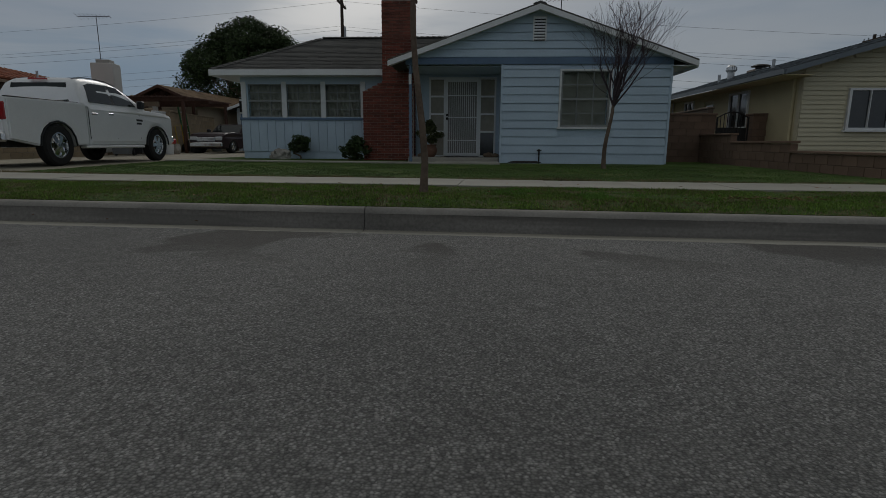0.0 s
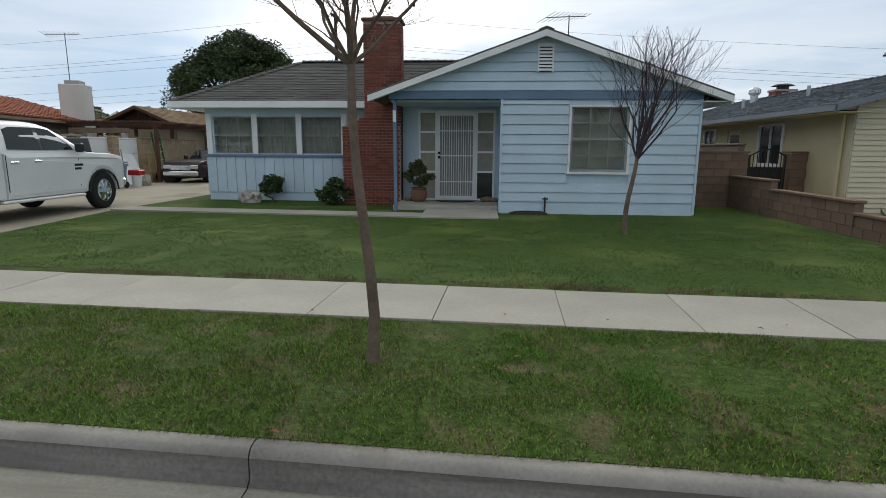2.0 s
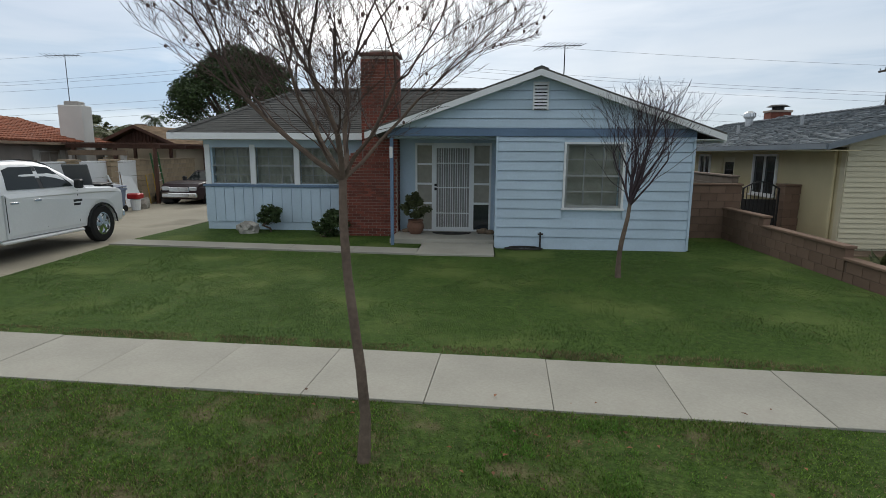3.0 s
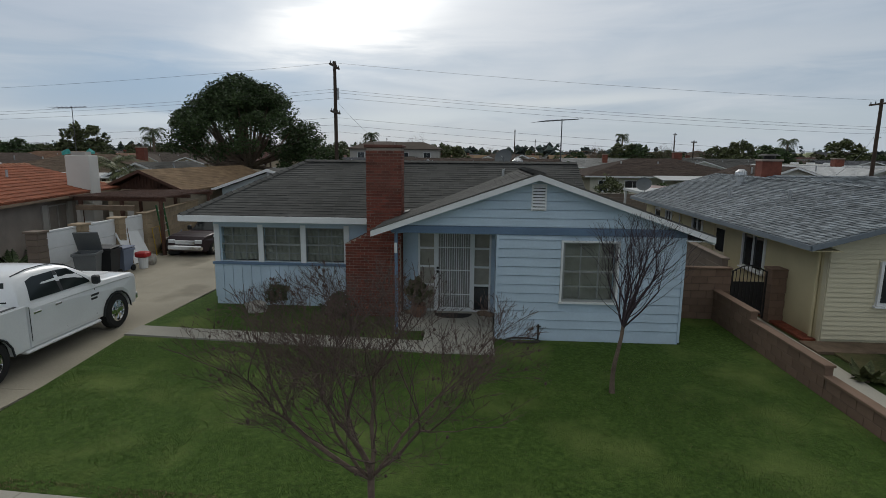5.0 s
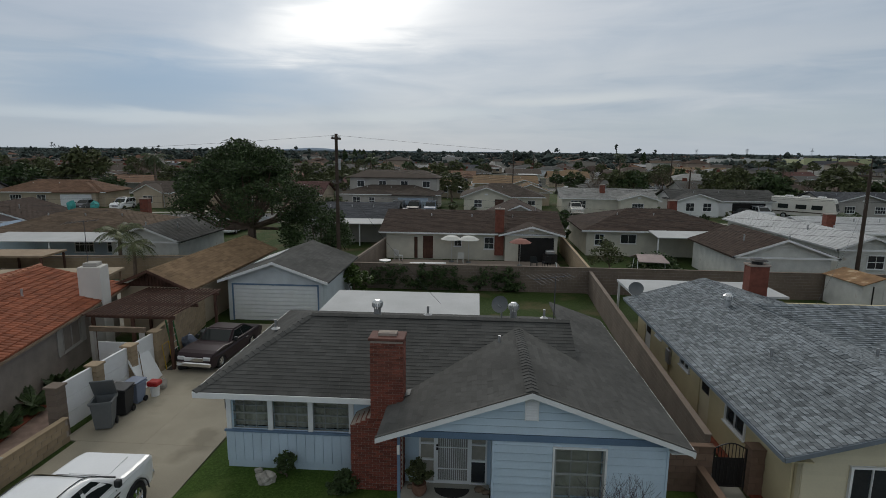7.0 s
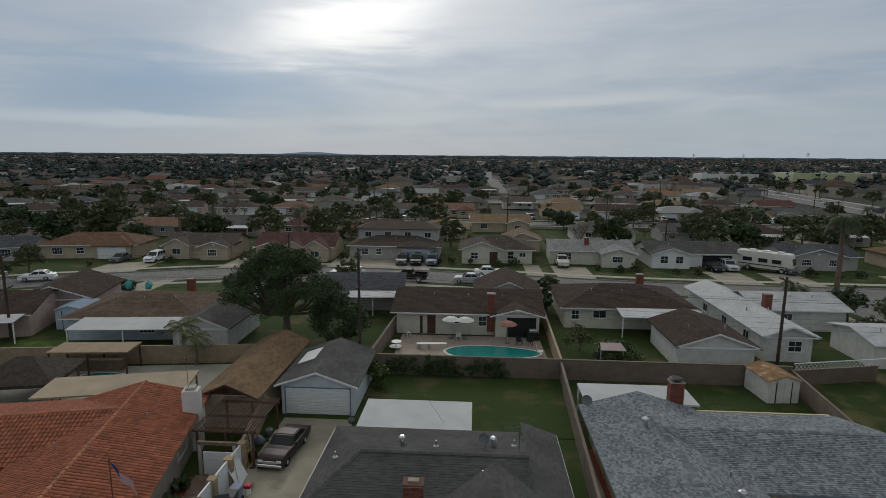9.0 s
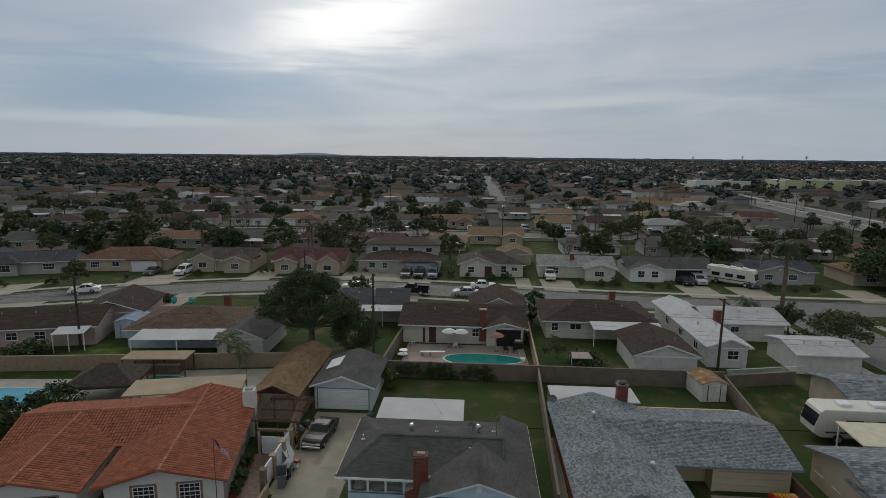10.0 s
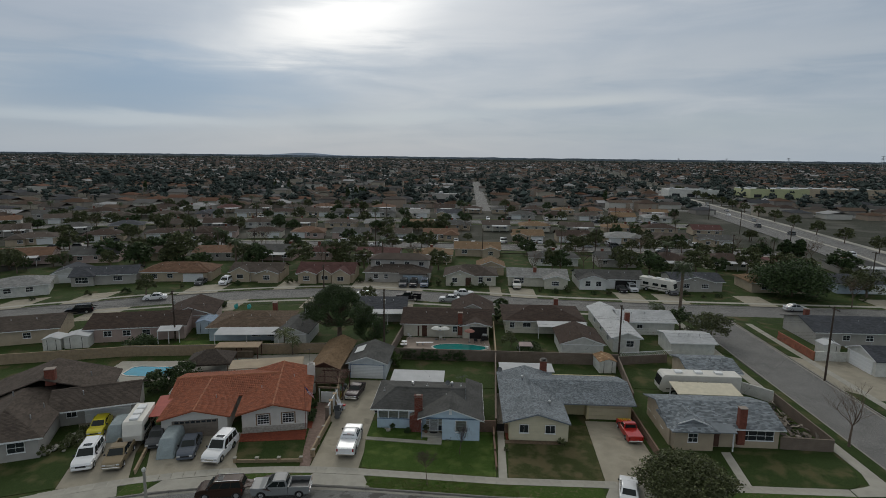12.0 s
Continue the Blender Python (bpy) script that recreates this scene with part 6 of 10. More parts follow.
def plain_house(name, label, x, y, w, d, roofm, wallm, rot=0, style="hip", rise=1.35, eave=2.5, oh=0.5, wins=(), doors=(), garage=None, stack=None,
                wing=None, patio=None, group="", trim=WHITE, garage_mat=WHITE, storey2=None, shingles=True):
    """A tract house round its middle (x, y); its face looks to -y before the turn.
    wins, doors: (x, width, sill, height) on the face; wing: (x0, x1, out, style) towards -y."""
    h = thing(name, label, "house", pose(x, y, 0, 0, 0, rot), group)
    x0, x1, y0, y1 = -w / 2, w / 2, -d / 2, d / 2
    wl = B().box(x0, x1, y0, y1, 0, eave)
    planes = []
    if style == "hip":
        planes += hip_planes(x0 - oh, x1 + oh, y0 - oh, y1 + oh, eave, eave + rise)
    else:
        ax = "x" if style == "side" else "y"
        planes += gable_planes(x0 - oh, x1 + oh, y0 - oh, y1 + oh, eave, eave + rise, ax)
        if ax == "y":
            gable_end(wl, x0, x1, y0, eave, eave + rise - 0.12, d)
            bargeboards(h, x0 - oh, x1 + oh, y0 - oh - 0.03, eave, eave + rise, trim)
        else:
            wl.slab([(x0, y0, eave), (x0, y1, eave), (x0, 0, eave + rise - 0.12)], (w, 0, 0))
    faces = [(y0, x0, x1)]
    if wing:
        a, b, out, kind = wing
        wl.box(a, b, y0 - out, y0 + 0.1, 0, eave)
        wr = rise * (b - a + 2 * oh) / (min(w, d) + 2 * oh) if kind == "gable" else rise * 0.8
        wr = min(wr, rise)
        m = (a + b) / 2
        if kind == "gable":
            gable_end(wl, a, b, y0 - out, eave, eave + wr - 0.1, out)
            planes += gable_planes(a - oh, b + oh, y0 - out - oh, 0.0, eave, eave + wr)
            bargeboards(h, a - oh, b + oh, y0 - out - oh - 0.03, eave, eave + wr, trim)
            part("vent", B().box(m - 0.25, m + 0.25, y0 - out - 0.03, y0 - out, eave + 0.25, eave + 0.5), trim, h)
        else:
            q = (b - a) / 2 + oh
            planes += [[(a - oh, 0, eave), (a - oh, y0 - out - oh, eave), (m, y0 - out - oh + q, eave + wr), (m, 0, eave + wr)],
                       [(b + oh, y0 - out - oh, eave), (b + oh, 0, eave), (m, 0, eave + wr), (m, y0 - out - oh + q, eave + wr)],
                       [(a - oh, y0 - out - oh, eave), (b + oh, y0 - out - oh, eave), (m, y0 - out - oh + q, eave + wr)]]
    part("wall", wl, wallm, h)
    roof = part("roof", roof_solid(B(), planes), roofm, h)
    if shingles:
        cover = Mesher()
        for p in planes:
            shingle_cover(cover, p, 0.2, 0.4, 0.018)
        tagged(part("shingles", cover, roofm, roof), kind="stuff")
    face = lambda xx: y0 - wing[2] if wing and wing[0] <= xx <= wing[1] else y0
    part("fascia", B().box(x0 - oh, x1 + oh, y0 - oh - 0.03, y0 - oh, eave - 0.13, eave + 0.0), trim, h)
    for xx, ww, zz, hh in wins:
        window(h, xx, face(xx), zz, ww, hh, 0, 2 if ww < 1.6 else 4, 1 if hh < 1 else 2, trim, PANE, 0.06, 0.06)
    for xx, ww, hh in doors:
        part("door", B().box(xx - ww / 2, xx + ww / 2, face(xx) - 0.04, face(xx), 0.05, hh), REDWOOD, h)
    if garage:
        xx, ww = garage
        garage_door(h, xx, face(xx) - 0.02, 0.03, ww, 2.1, 0, garage_mat, 4)
    if stack:
        chimney_stack(h, stack[0], stack[1], 0.8, 0.7, 0.5, eave + rise + (stack[2] if len(stack) > 2 else 0.7))
    if patio:
        a, b, out, pm = patio
        pt = part("patio_roof", B().slab([(a, y0 - out, eave - 0.25), (b, y0 - out, eave - 0.25), (b, y0 - 0.2, eave + 0.02), (a, y0 - 0.2, eave + 0.02)], (0, 0, 0.07)), pm, h)
        for i in range(3):
            px_ = a + 0.1 + (b - a - 0.2) * i / 2
            part("post", B().box(px_ - 0.05, px_ + 0.05, y0 - out + 0.1, y0 - out + 0.2, 0, eave - 0.25), trim, pt)
    if storey2:
        a, b, s0, s1 = storey2
        wl2 = B().box(a, b, s0, s1, eave, eave + 2.6)
        part("upper_wall", wl2, wallm, h)
        p2 = hip_planes(a - oh, b + oh, s0 - oh, s1 + oh, eave + 2.6, eave + 3.8)
        part("upper_roof", roof_solid(B(), p2), roofm, h)
        for i in range(4):
            window(h, a + (b - a) * (i + 0.5) / 4, s0, eave + 0.9, 1.3, 1.1, 0, 2, 1, trim, PANE, 0.06, 0.06)
    for i in range(3):
        vx, vy = x0 + w * (0.25 + 0.25 * i), y0 * 0.35
        part("vent_pipe", B().tube((vx, vy, eave + rise * 0.45), (vx, vy, eave + rise * 0.45 + 0.6), 0.06, n=6), STEEL, h)
    return h


# the corner house to the right
def corner_house():
    h = plain_house("house", "pale grey corner house with blue-grey shingle roof", 32.0, 19.5, 12.2, 7.8, SHINGLE_BL, STUCCO_T, 0, "side", 1.35, 2.45, 0.5,
                    wins=((-3.9, 1.1, 1.0, 1.1), (3.6, 3.8, 0.9, 1.25)), doors=((-1.0, 0.95, 2.1),), wing=(-5.9, -1.6, 1.0, "hip"), stack=(1.75, -3.95, 1.0))
    part("gable_cap", B().slab([(-5.2, -4.3, 3.0), (-2.3, -4.3, 3.0), (-3.75, -4.3, 3.55)], (0, 0.6, 0)), SHINGLE_BL, h)
    bargeboards(h, -5.4, -2.1, -4.4, 2.98, 3.6)
    part("porch_post", B().box(0.5, 0.62, -5.0, -4.88, 0, 2.4), WHITE, h)
    part("porch_roof", B().slab([(-1.6, -5.2, 2.42), (0.8, -5.2, 2.42), (0.8, -3.7, 2.75), (-1.6, -3.7, 2.75)], (0, 0, -0.1)), SHINGLE_BL, h)
    part("wall_face", B().box(2.2, 5.95, -3.84, -3.81, 0, 0.85), BLUE_SIDING, h)
    for y in (-1.5, 1.0, 3.0):
        window(h, -6.02, y, 1.0, 0.9, 1.0, -90, 2, 1, WHITE)
    return h


corner_house()
t = thing("carport_roof", "cream flat carport roof beside the motorhome", "patio cover", pose(34.2, 25.5, 0, 0, 0, -1))
part("roof", B().slab([(-4.3, -1.6, 2.55), (3.9, -1.6, 2.55), (3.9, 1.9, 2.75), (-4.3, 1.9, 2.75)], (0, 0, -0.1)), mat("cream_sheet", (0.60, 0.55, 0.42), var=0.08), t)
for x in (-4.1, -0.2, 3.7):
    part("post", B().box(x - 0.05, x + 0.05, 1.6, 1.7, 0, 2.6), WHITE, t)
    part("post", B().box(x - 0.05, x + 0.05, -1.5, -1.4, 0, 2.46), WHITE, t)
block_wall("garden_wall", (38.3, 15.6), (44.0, 15.3), 1.4, "grey block wall of the corner yard", GREYBLOCK, pieces=False)
block_wall("garden_wall", (44.0, 15.45), (44.05, 27.6), 1.4, "grey block wall along the side street", GREYBLOCK, pieces=False)
block_wall("garden_wall", (40.0, 31.9), (44.0, 27.75), 1.6, "white painted wall behind the corner house", OFFWHITE, pieces=False)
block_wall("garden_wall", (23.75, 9.2), (23.65, 24.0), 1.0, "brown block wall beside the driveway", BLOCK, pieces=False)
block_wall("garden_wall", (24.9, 26.0), (26.5, 39.6), 1.5, "block wall behind the corner lot", GREYBLOCK, pieces=False)
block_wall("garden_wall", (26.6, 39.8), (34.8, 41.6), 1.4, "grey block wall with white lattice", GREYBLOCK, pieces=False)
block_wall("garden_wall", (-9.6, 40.0), (-8.9, 52.0), 1.7, "pale block wall beside the pool yard", GREYBLOCK, pieces=False)
block_wall("garden_wall", (7.35, 39.9), (7.7, 56.0), 1.7, "pale block wall beside the pool yard", TANBLOCK, pieces=False)
block_wall("garden_wall", (-52.0, 37.6), (-19.5, 41.8), 1.7, "tan block wall behind the tile house", TANBLOCK, pieces=False)
block_wall("garden_wall", (-85, 28.0), (-52.0, 37.6), 1.6, "tan block wall across the back yards", TANBLOCK, pieces=False)
block_wall("garden_wall", (59.5, 44.4), (59.5, 55.0), 1.4, "red-brown block wall along the side street", mat("red_block", (0.33, 0.12, 0.07), rough=0.9, var=0.2, island=0.1), pieces=False)
block_wall("garden_wall", (59.6, 44.3), (64.5, 44.2), 1.5, "white painted wall before the dark slate garage", OFFWHITE, pieces=False)
lat = thing("lattice_fence", "white lattice fence above the block wall", "fence", pose(26.7, 39.7, 1.45, 0, 0, 12))
for i in range(22):
    part("lath", B().slab([(i * 0.38, 0, 0), (i * 0.38 + 0.05, 0, 0), (i * 0.38 + 0.55, 0, 0.6), (i * 0.38 + 0.5, 0, 0.6)], (0, 0.01, 0)), WHITE, lat)
    part("lath", B().slab([(i * 0.38 + 0.5, -0.012, 0), (i * 0.38 + 0.55, -0.012, 0), (i * 0.38 + 0.05, -0.012, 0.6), (i * 0.38, -0.012, 0.6)], (0, 0.01, 0)), WHITE, lat)
part("rail", B().box(0, 9, -0.03, 0.03, 0.6, 0.66), WHITE, lat)

# the brown-roofed house to the left
def brown_house():
    """A wide gable house with a garage wing and a front wing, square to the bend of the street."""
    h = thing("house", "wide house with umber shingle roof, brick chimney, white garage door", "house", pose(-44.3, 13.7, 0, 0, 0, 23))
    w = B().box(-0.6, 7.7, 1.7, 6.6, 0, 2.42).box(-9.6, 3.8, 5.4, 12.0, 0, 2.42).box(-8.5, -0.6, -5.5, 5.4, 0, 2.42)
    w.slab([(7.58, 0.6, 2.42), (7.58, 6.5, 2.42), (7.58, 3.5, 3.8)], (0.12, 0, 0))
    w.slab([(-9.6, 11.9, 2.42), (3.8, 11.9, 2.42), (-2.95, 11.9, 4.75)], (0, 0.1, 0))
    part("wall", w, STUCCO_G, h)
    planes = gable_planes(-1.5, 8.2, 0.0, 7.0, 2.5, 4.0, "x") + gable_planes(-10.35, 4.35, 4.8, 12.5, 2.5, 5.0) + hip_planes(-9.0, 0.0, -6.0, 9.0, 2.5, 4.25)
    roof = part("roof", roof_solid(B(), planes), SHINGLE_UMB, h)
    cover = Mesher()
    for p in planes:
        shingle_cover(cover, p, 0.2, 0.4, 0.018)
    tagged(part("shingles", cover, SHINGLE_UMB, roof), kind="stuff")
    caps = Mesher()
    ridge_caps(caps, (-3.0, 6.0, 5.02), (-3.0, 12.5, 5.02), 0.3, 0.2)
    ridge_caps(caps, (0.2, 3.5, 4.02), (8.2, 3.5, 4.02), 0.3, 0.2)
    tagged(part("ridge_cap", caps, SHINGLE_UMB, roof), kind="stuff")
    part("fascia", B().box(0.0, 8.2, -0.03, 0.0, 2.34, 2.5), WHITE, h)
    part("fascia", B().box(-9.0, 0.0, -6.03, -6.0, 2.34, 2.5), WHITE, h)
    garage_door(h, 4.5, 1.66, 0.03, 4.9, 2.1, 0, WHITE, 4)
    window(h, 0.7, 1.68, 1.0, 1.1, 1.0, 0, 2, 1, WHITE, PANE, 0.06, 0.06)
    for x in (-6.2, -2.6):
        window(h, x, -5.52, 0.95, 1.6, 1.2, 0, 2, 2, WHITE, PANE, 0.06, 0.06)
    chimney_stack(h, -2.15, 5.7, 1.1, 0.8, 3.9, 5.9)
    for x, y, z in ((-5.2, 3.0, 4.0), (-1.6, 0.6, 3.1), (-2.0, -2.5, 3.2), (1.5, 8.5, 3.5), (-6.0, -1.0, 3.7), (2.0, 2.2, 3.45)):
        part("vent_pipe", B().tube((x, y, z - 0.1), (x, y, z + 0.55), 0.07, n=6), STEEL, h)
    return h


brown_house()
rng = random.Random(31)
for i in range(16):
    st = thing("garden_rock", "rough grey rock in the bed by the brown-roofed house", "rock", pose(-41.6 + rng.uniform(-1.2, 1.2), 11.0 + rng.uniform(-2.2, 2.4), 0.05, 0, 0, rng.uniform(0, 360)), "garden rocks")
    k = rng.uniform(0.15, 0.42)
    part("rock", Mesher().blob((0, 0, k * 0.45), (k, k * 0.75, k * 0.6), 0.3, 2, i), STONE, st)
# a red sheet awning and stacked frames beside the tile house
aw = thing("side_awning", "red painted sheet awning beside the tile house garage", "awning", pose(0, 0, 0))
part("sheet", B().slab([(-33.7, 13.5, 2.35), (-32.3, 13.6, 2.5), (-33.3, 19.3, 2.6), (-35.2, 18.8, 2.45)], (0, 0, 0.06)), mat("red_sheet", (0.36, 0.07, 0.045), rough=0.6, var=0.15), aw)
for p in ((-33.7, 13.6, 2.35), (-35.1, 18.6, 2.45)):
    part("post", B().box(p[0] + 0.1, p[0] + 0.2, p[1] + 0.1, p[1] + 0.2, 0, p[2]), OLDWOOD, aw)
block_wall("garden_wall", (-30.9, 6.1), (-32.8, 12.2), 0.45, "low tan wall between the driveways", TANBLOCK, pieces=False, bh=0.15)
fr = thing("stacked_frames", "pale metal frames and ladders stacked beside the tile house", "frames", pose(-35.9, 24.9, 0.0, 0, 0, 12), kind="stuff")
mb = Mesher()
for i in range(7):
    y, z, a = -2.6 + 0.8 * i, 0.9 + 0.12 * (i % 3), 0.35 * math.sin(i * 2.1)
    mb.pipe([(-1.0, y - a, 0.1), (-0.9, y, z), (0.9, y + a, z + 0.35), (1.0, y + a, 0.05)], 0.045, 5)
    mb.pipe([(-0.9 + 0.3 * (i % 2), y, z), (-0.5 + 0.2 * (i % 3), y + 1.3, z + 0.4)], 0.04, 5)
for i in range(9):
    mb.box(-0.75, -0.3, -2.6 + 0.6 * i, -2.54 + 0.6 * i, 1.25, 1.3)
mb.box(-0.78, -0.72, -2.7, 2.6, 1.24, 1.31).box(-0.33, -0.27, -2.7, 2.6, 1.24, 1.31)
part("frame", mb, OFFWHITE, fr)



# ---- the back row and the row across the far street ----
GREY_ROOF = mat("slate_grey_shingle", (0.075, 0.08, 0.09), rough=0.95, var=0.15, scale=0.6, fine=40, bump=0.3, depth=0.005, island=0.2, spec=0.15)
PALE_ROOF = mat("pale_grey_shingle", (0.27, 0.27, 0.26), rough=0.95, var=0.15, scale=0.6, fine=40, bump=0.3, depth=0.005, island=0.2, spec=0.15)
ORANGE_ROOF = mat("orange_brown_tile", (0.17, 0.10, 0.065), rough=0.9, var=0.2, scale=0.6, fine=40, bump=0.3, depth=0.005, island=0.2, spec=0.15)
MAROON_ROOF = mat("maroon_shingle", (0.10, 0.05, 0.045), rough=0.95, var=0.16, scale=0.6, fine=40, bump=0.3, depth=0.005, island=0.2, spec=0.15)
CREAM_WALL = mat("pale_cream_wall", (0.60, 0.57, 0.48), rough=0.9, var=0.08)

plain_house("house", "low house with umber roof at the edge of the row", -76, 45, 15, 9, SHINGLE_UMB, STUCCO_T, 22, "side", 1.4, wins=((-3, 1.2, 1, 1), (3, 1.2, 1, 1)))
plain_house("house", "pinkish house with dark brown roof and small white patio roof", -55.5, 49.3, 15.5, 9, SHINGLE_BR, STUCCO_P, 14, "side", 1.5, wins=((-4.5, 1.3, 1, 1), (-1.5, 1.3, 1, 1), (1.6, 1.3, 1, 1)), patio=(4.0, 7.6, 2.6, WHITE_ROOF))
plain_house("house", "rear wing with dark brown gable roof", -50, 57, 8, 9, SHINGLE_BR, STUCCO_P, 14, "gable", 1.6)
plain_house("house", "house with tan-brown hip roof and wide pale patio cover", -36, 51.2, 13, 9.5, mat("russet_shingle", (0.135, 0.098, 0.07), rough=0.95, var=0.16, scale=0.6, fine=40, bump=0.3, depth=0.005, island=0.2, spec=0.15), PALE_BLUE, 6, "hip", 1.6, wins=((1.5, 1.6, 0.8, 1.3), (4.2, 1.6, 0.8, 1.3)), patio=(-4.5, 6.2, 3.6, WHITE_ROOF), stack=(3.0, 3.2, 0.6))
plain_house("garage", "small white garage with dark gable roof", -27.3, 48.5, 5.6, 8, SHINGLE_DK, OFFWHITE, 0, "gable", 1.2, 2.3, 0.4)
plain_house("house", "house with slate roof behind the big tree", -14.5, 64, 9.5, 9, GREY_ROOF, STUCCO_G, 4, "side", 1.4, patio=(-1.5, 4.6, 2.5, WHITE_ROOF))
h = plain_house("house", "cream house with dark brown roof and pool yard", -1.0, 56.2, 15.4, 10, SHINGLE_BR, CREAM_WALL, 0, "side", 1.5, 2.5, 0.6, wins=((-1.2, 0.7, 1.2, 0.9), (1.6, 0.9, 1.0, 1.1)),
                doors=((-3.9, 0.9, 2.1), (-5.0, 0.3, 2.0)), wing=(3.0, 7.6, 0.6, "gable"), stack=(2.5, -5.0, 0.6))
# flat near-black sheet on the wall paints the patio's shade
part("patio_opening", B().box(4.2, 7.3, -5.64, -5.61, 0.05, 2.2), DARK, h, "flat dark sheet painted for the shaded patio")
plain_house("house", "rear wing with dark brown gable roof on the street", 3.8, 62.5, 7.5, 8, SHINGLE_BR, CREAM_WALL, 0, "gable", 1.9)
h = plain_house("house", "cream house with dark brown hip roof and striped awning", 17.0, 59.6, 14.2, 10, SHINGLE_BR, CREAM_WALL, 0, "hip", 1.6, 2.5, 0.6, wins=((-5.9, 0.9, 1.0, 1.1), (-3.2, 1.5, 1.2, 0.9)), patio=(-1.5, 7.4, 3.2, WHITE_ROOF), stack=(3.2, 2.5, 0.6))
plain_house("garage", "white garage with dark brown gable roof", 21.6, 46.6, 6.7, 7.8, SHINGLE_BR, OFFWHITE, 0, "gable", 1.3, 2.4, 0.4, wins=())
h = plain_house("house", "long white house with white roof and gable towards the yard", 29.5, 55.2, 4.4, 19, WHITE_ROOF, OFFWHITE, 0, "gable", 1.0, 2.6, 0.5, wins=((0.6, 1.3, 1.0, 1.1),))
for y in (-6, -1, 4):
    window(h, -2.22, y, 1.0, 1.2, 1.0, -90, 2, 1, WHITE)
plain_house("house", "white wing with white roof and brick chimney", 36.2, 59.3, 9.6, 7.6, WHITE_ROOF, OFFWHITE, 0, "side", 1.1, 2.5, 0.5, wins=((-1.5, 1.1, 1.2, 0.8),), stack=(-4.0, -4.0, 0.6))
plain_house("garage", "white garage with low white roof", 40.0, 47.6, 7.0, 6.2, WHITE_ROOF, OFFWHITE, 0, "side", 0.7, 2.4, 0.4)
plain_house("garage", "tan garage with blue-grey shingle roof", 38.0, 35.2, 7.0, 6.6, SHINGLE_BL, STUCCO_T, 0, "side", 0.9, 2.4, 0.4)
plain_house("house", "grey house with dark slate roof beyond the side street", 73.5, 57.0, 18.5, 10, GREY_ROOF, STUCCO_G, 0, "side", 1.6, wins=((-4, 1.3, 1, 1), (0, 1.3, 1, 1), (4, 1.3, 1, 1)), stack=(-7.0, 2.0, 0.6))
plain_house("garage", "white garage with dark slate roof beyond the side street", 68.4, 41.2, 6.4, 7.5, GREY_ROOF, OFFWHITE, -90, "gable", 1.4, 2.5, 0.4, garage=(0, 5.0))

plain_house("house", "small white house with grey roof on the bend", -99.5, 74.5, 11, 9, PALE_ROOF, OFFWHITE, 32, "hip", 1.5, wins=((-2, 1.4, 1, 1.1), (2, 1.4, 1, 1.1)))
plain_house("garage", "white garage with dark roof on the bend", -97, 88, 7, 7, GREY_ROOF, OFFWHITE, 22, "gable", 1.5, garage=(0, 4.8))
plain_house("house", "grey house with navy slate roof and white window bay", -87.5, 87.5, 14, 8, GREY_ROOF, STUCCO_G, 18, "side", 1.5, wins=((-4.5, 2.8, 0.8, 1.4), (3.0, 2.0, 0.9, 1.2)), wing=(-6.8, -2.0, 1.0, "hip"))
plain_house("house", "house with orange-brown roof and two low gables", -71.5, 93, 17, 8.5, ORANGE_ROOF, STUCCO_T, 8, "hip", 1.8, wins=((-5.5, 1.8, 0.8, 1.2), (-1.5, 1.4, 0.9, 1.1)), garage=(4.4, 4.9), wing=(1.4, 7.6, 0.8, "hip"))
tan_house = plain_house("house", "tan house with brown roof, porch gable and white garage door", -51.5, 95, 12.5, 9, SHINGLE_UMB, STUCCO_T, 4, "side", 1.7, garage=(-3.6, 4.6), wins=((3.2, 1.6, 0.8, 1.2),), wing=(1.0, 6.0, 1.6, "gable"))
twin_house = plain_house("house", "tan house with maroon roof and twin porch gables", -33.5, 96, 14, 10, MAROON_ROOF, STUCCO_T, 2, "side", 1.9, wins=((-4.5, 1.6, 0.8, 1.2), (4.5, 1.6, 0.8, 1.2)), doors=((0.5, 1.0, 2.1),), wing=(-6.5, -2.0, 1.5, "gable"))
plain_house("house", "two-storey tan house with brown hip roofs", -15.3, 97.5, 16.5, 9, SHINGLE_UMB, STUCCO_G, 0, "hip", 1.3, 2.6, 0.5, wins=((-5.4, 1.3, 0.9, 1.2), (-2.8, 1.0, 0.9, 1.2)), garage=(4.2, 5.0), garage_mat=PALE_BLUE, wing=(1.2, 7.4, 1.0, "hip"), storey2=(-7.5, 7.8, 0.0, 5.5))
h = plain_house("house", "cream house with umber hip roof and arched entry", 3.6, 96, 12.6, 9, SHINGLE_UMB, CREAM_WALL, 0, "hip", 1.9, 2.6, 0.6, wins=((-4.0, 1.3, 0.9, 1.2), (2.5, 1.1, 0.8, 1.4), (4.6, 1.2, 1.2, 0.8)), doors=((-0.6, 1.4, 2.2),), wing=(-6.2, 0.8, 0.9, "gable"))
plain_house("garage", "tan garage with gable roof behind the cream house", 9.2, 107.5, 7, 7, SHINGLE_TN, STUCCO_T, 0, "gable", 1.5, garage=(0, 4.8), garage_mat=STUCCO_T)
plain_house("house", "pale house with light grey roof and yellow gable wing", 20.6, 96, 14.5, 8.5, PALE_ROOF, CREAM_WALL, -3, "side", 1.4, wins=((-4.6, 2.4, 0.8, 1.3), (4.2, 1.8, 0.9, 1.1)), wing=(1.6, 7.2, 2.2, "gable"), stack=(-0.6, -2.0, 0.6))
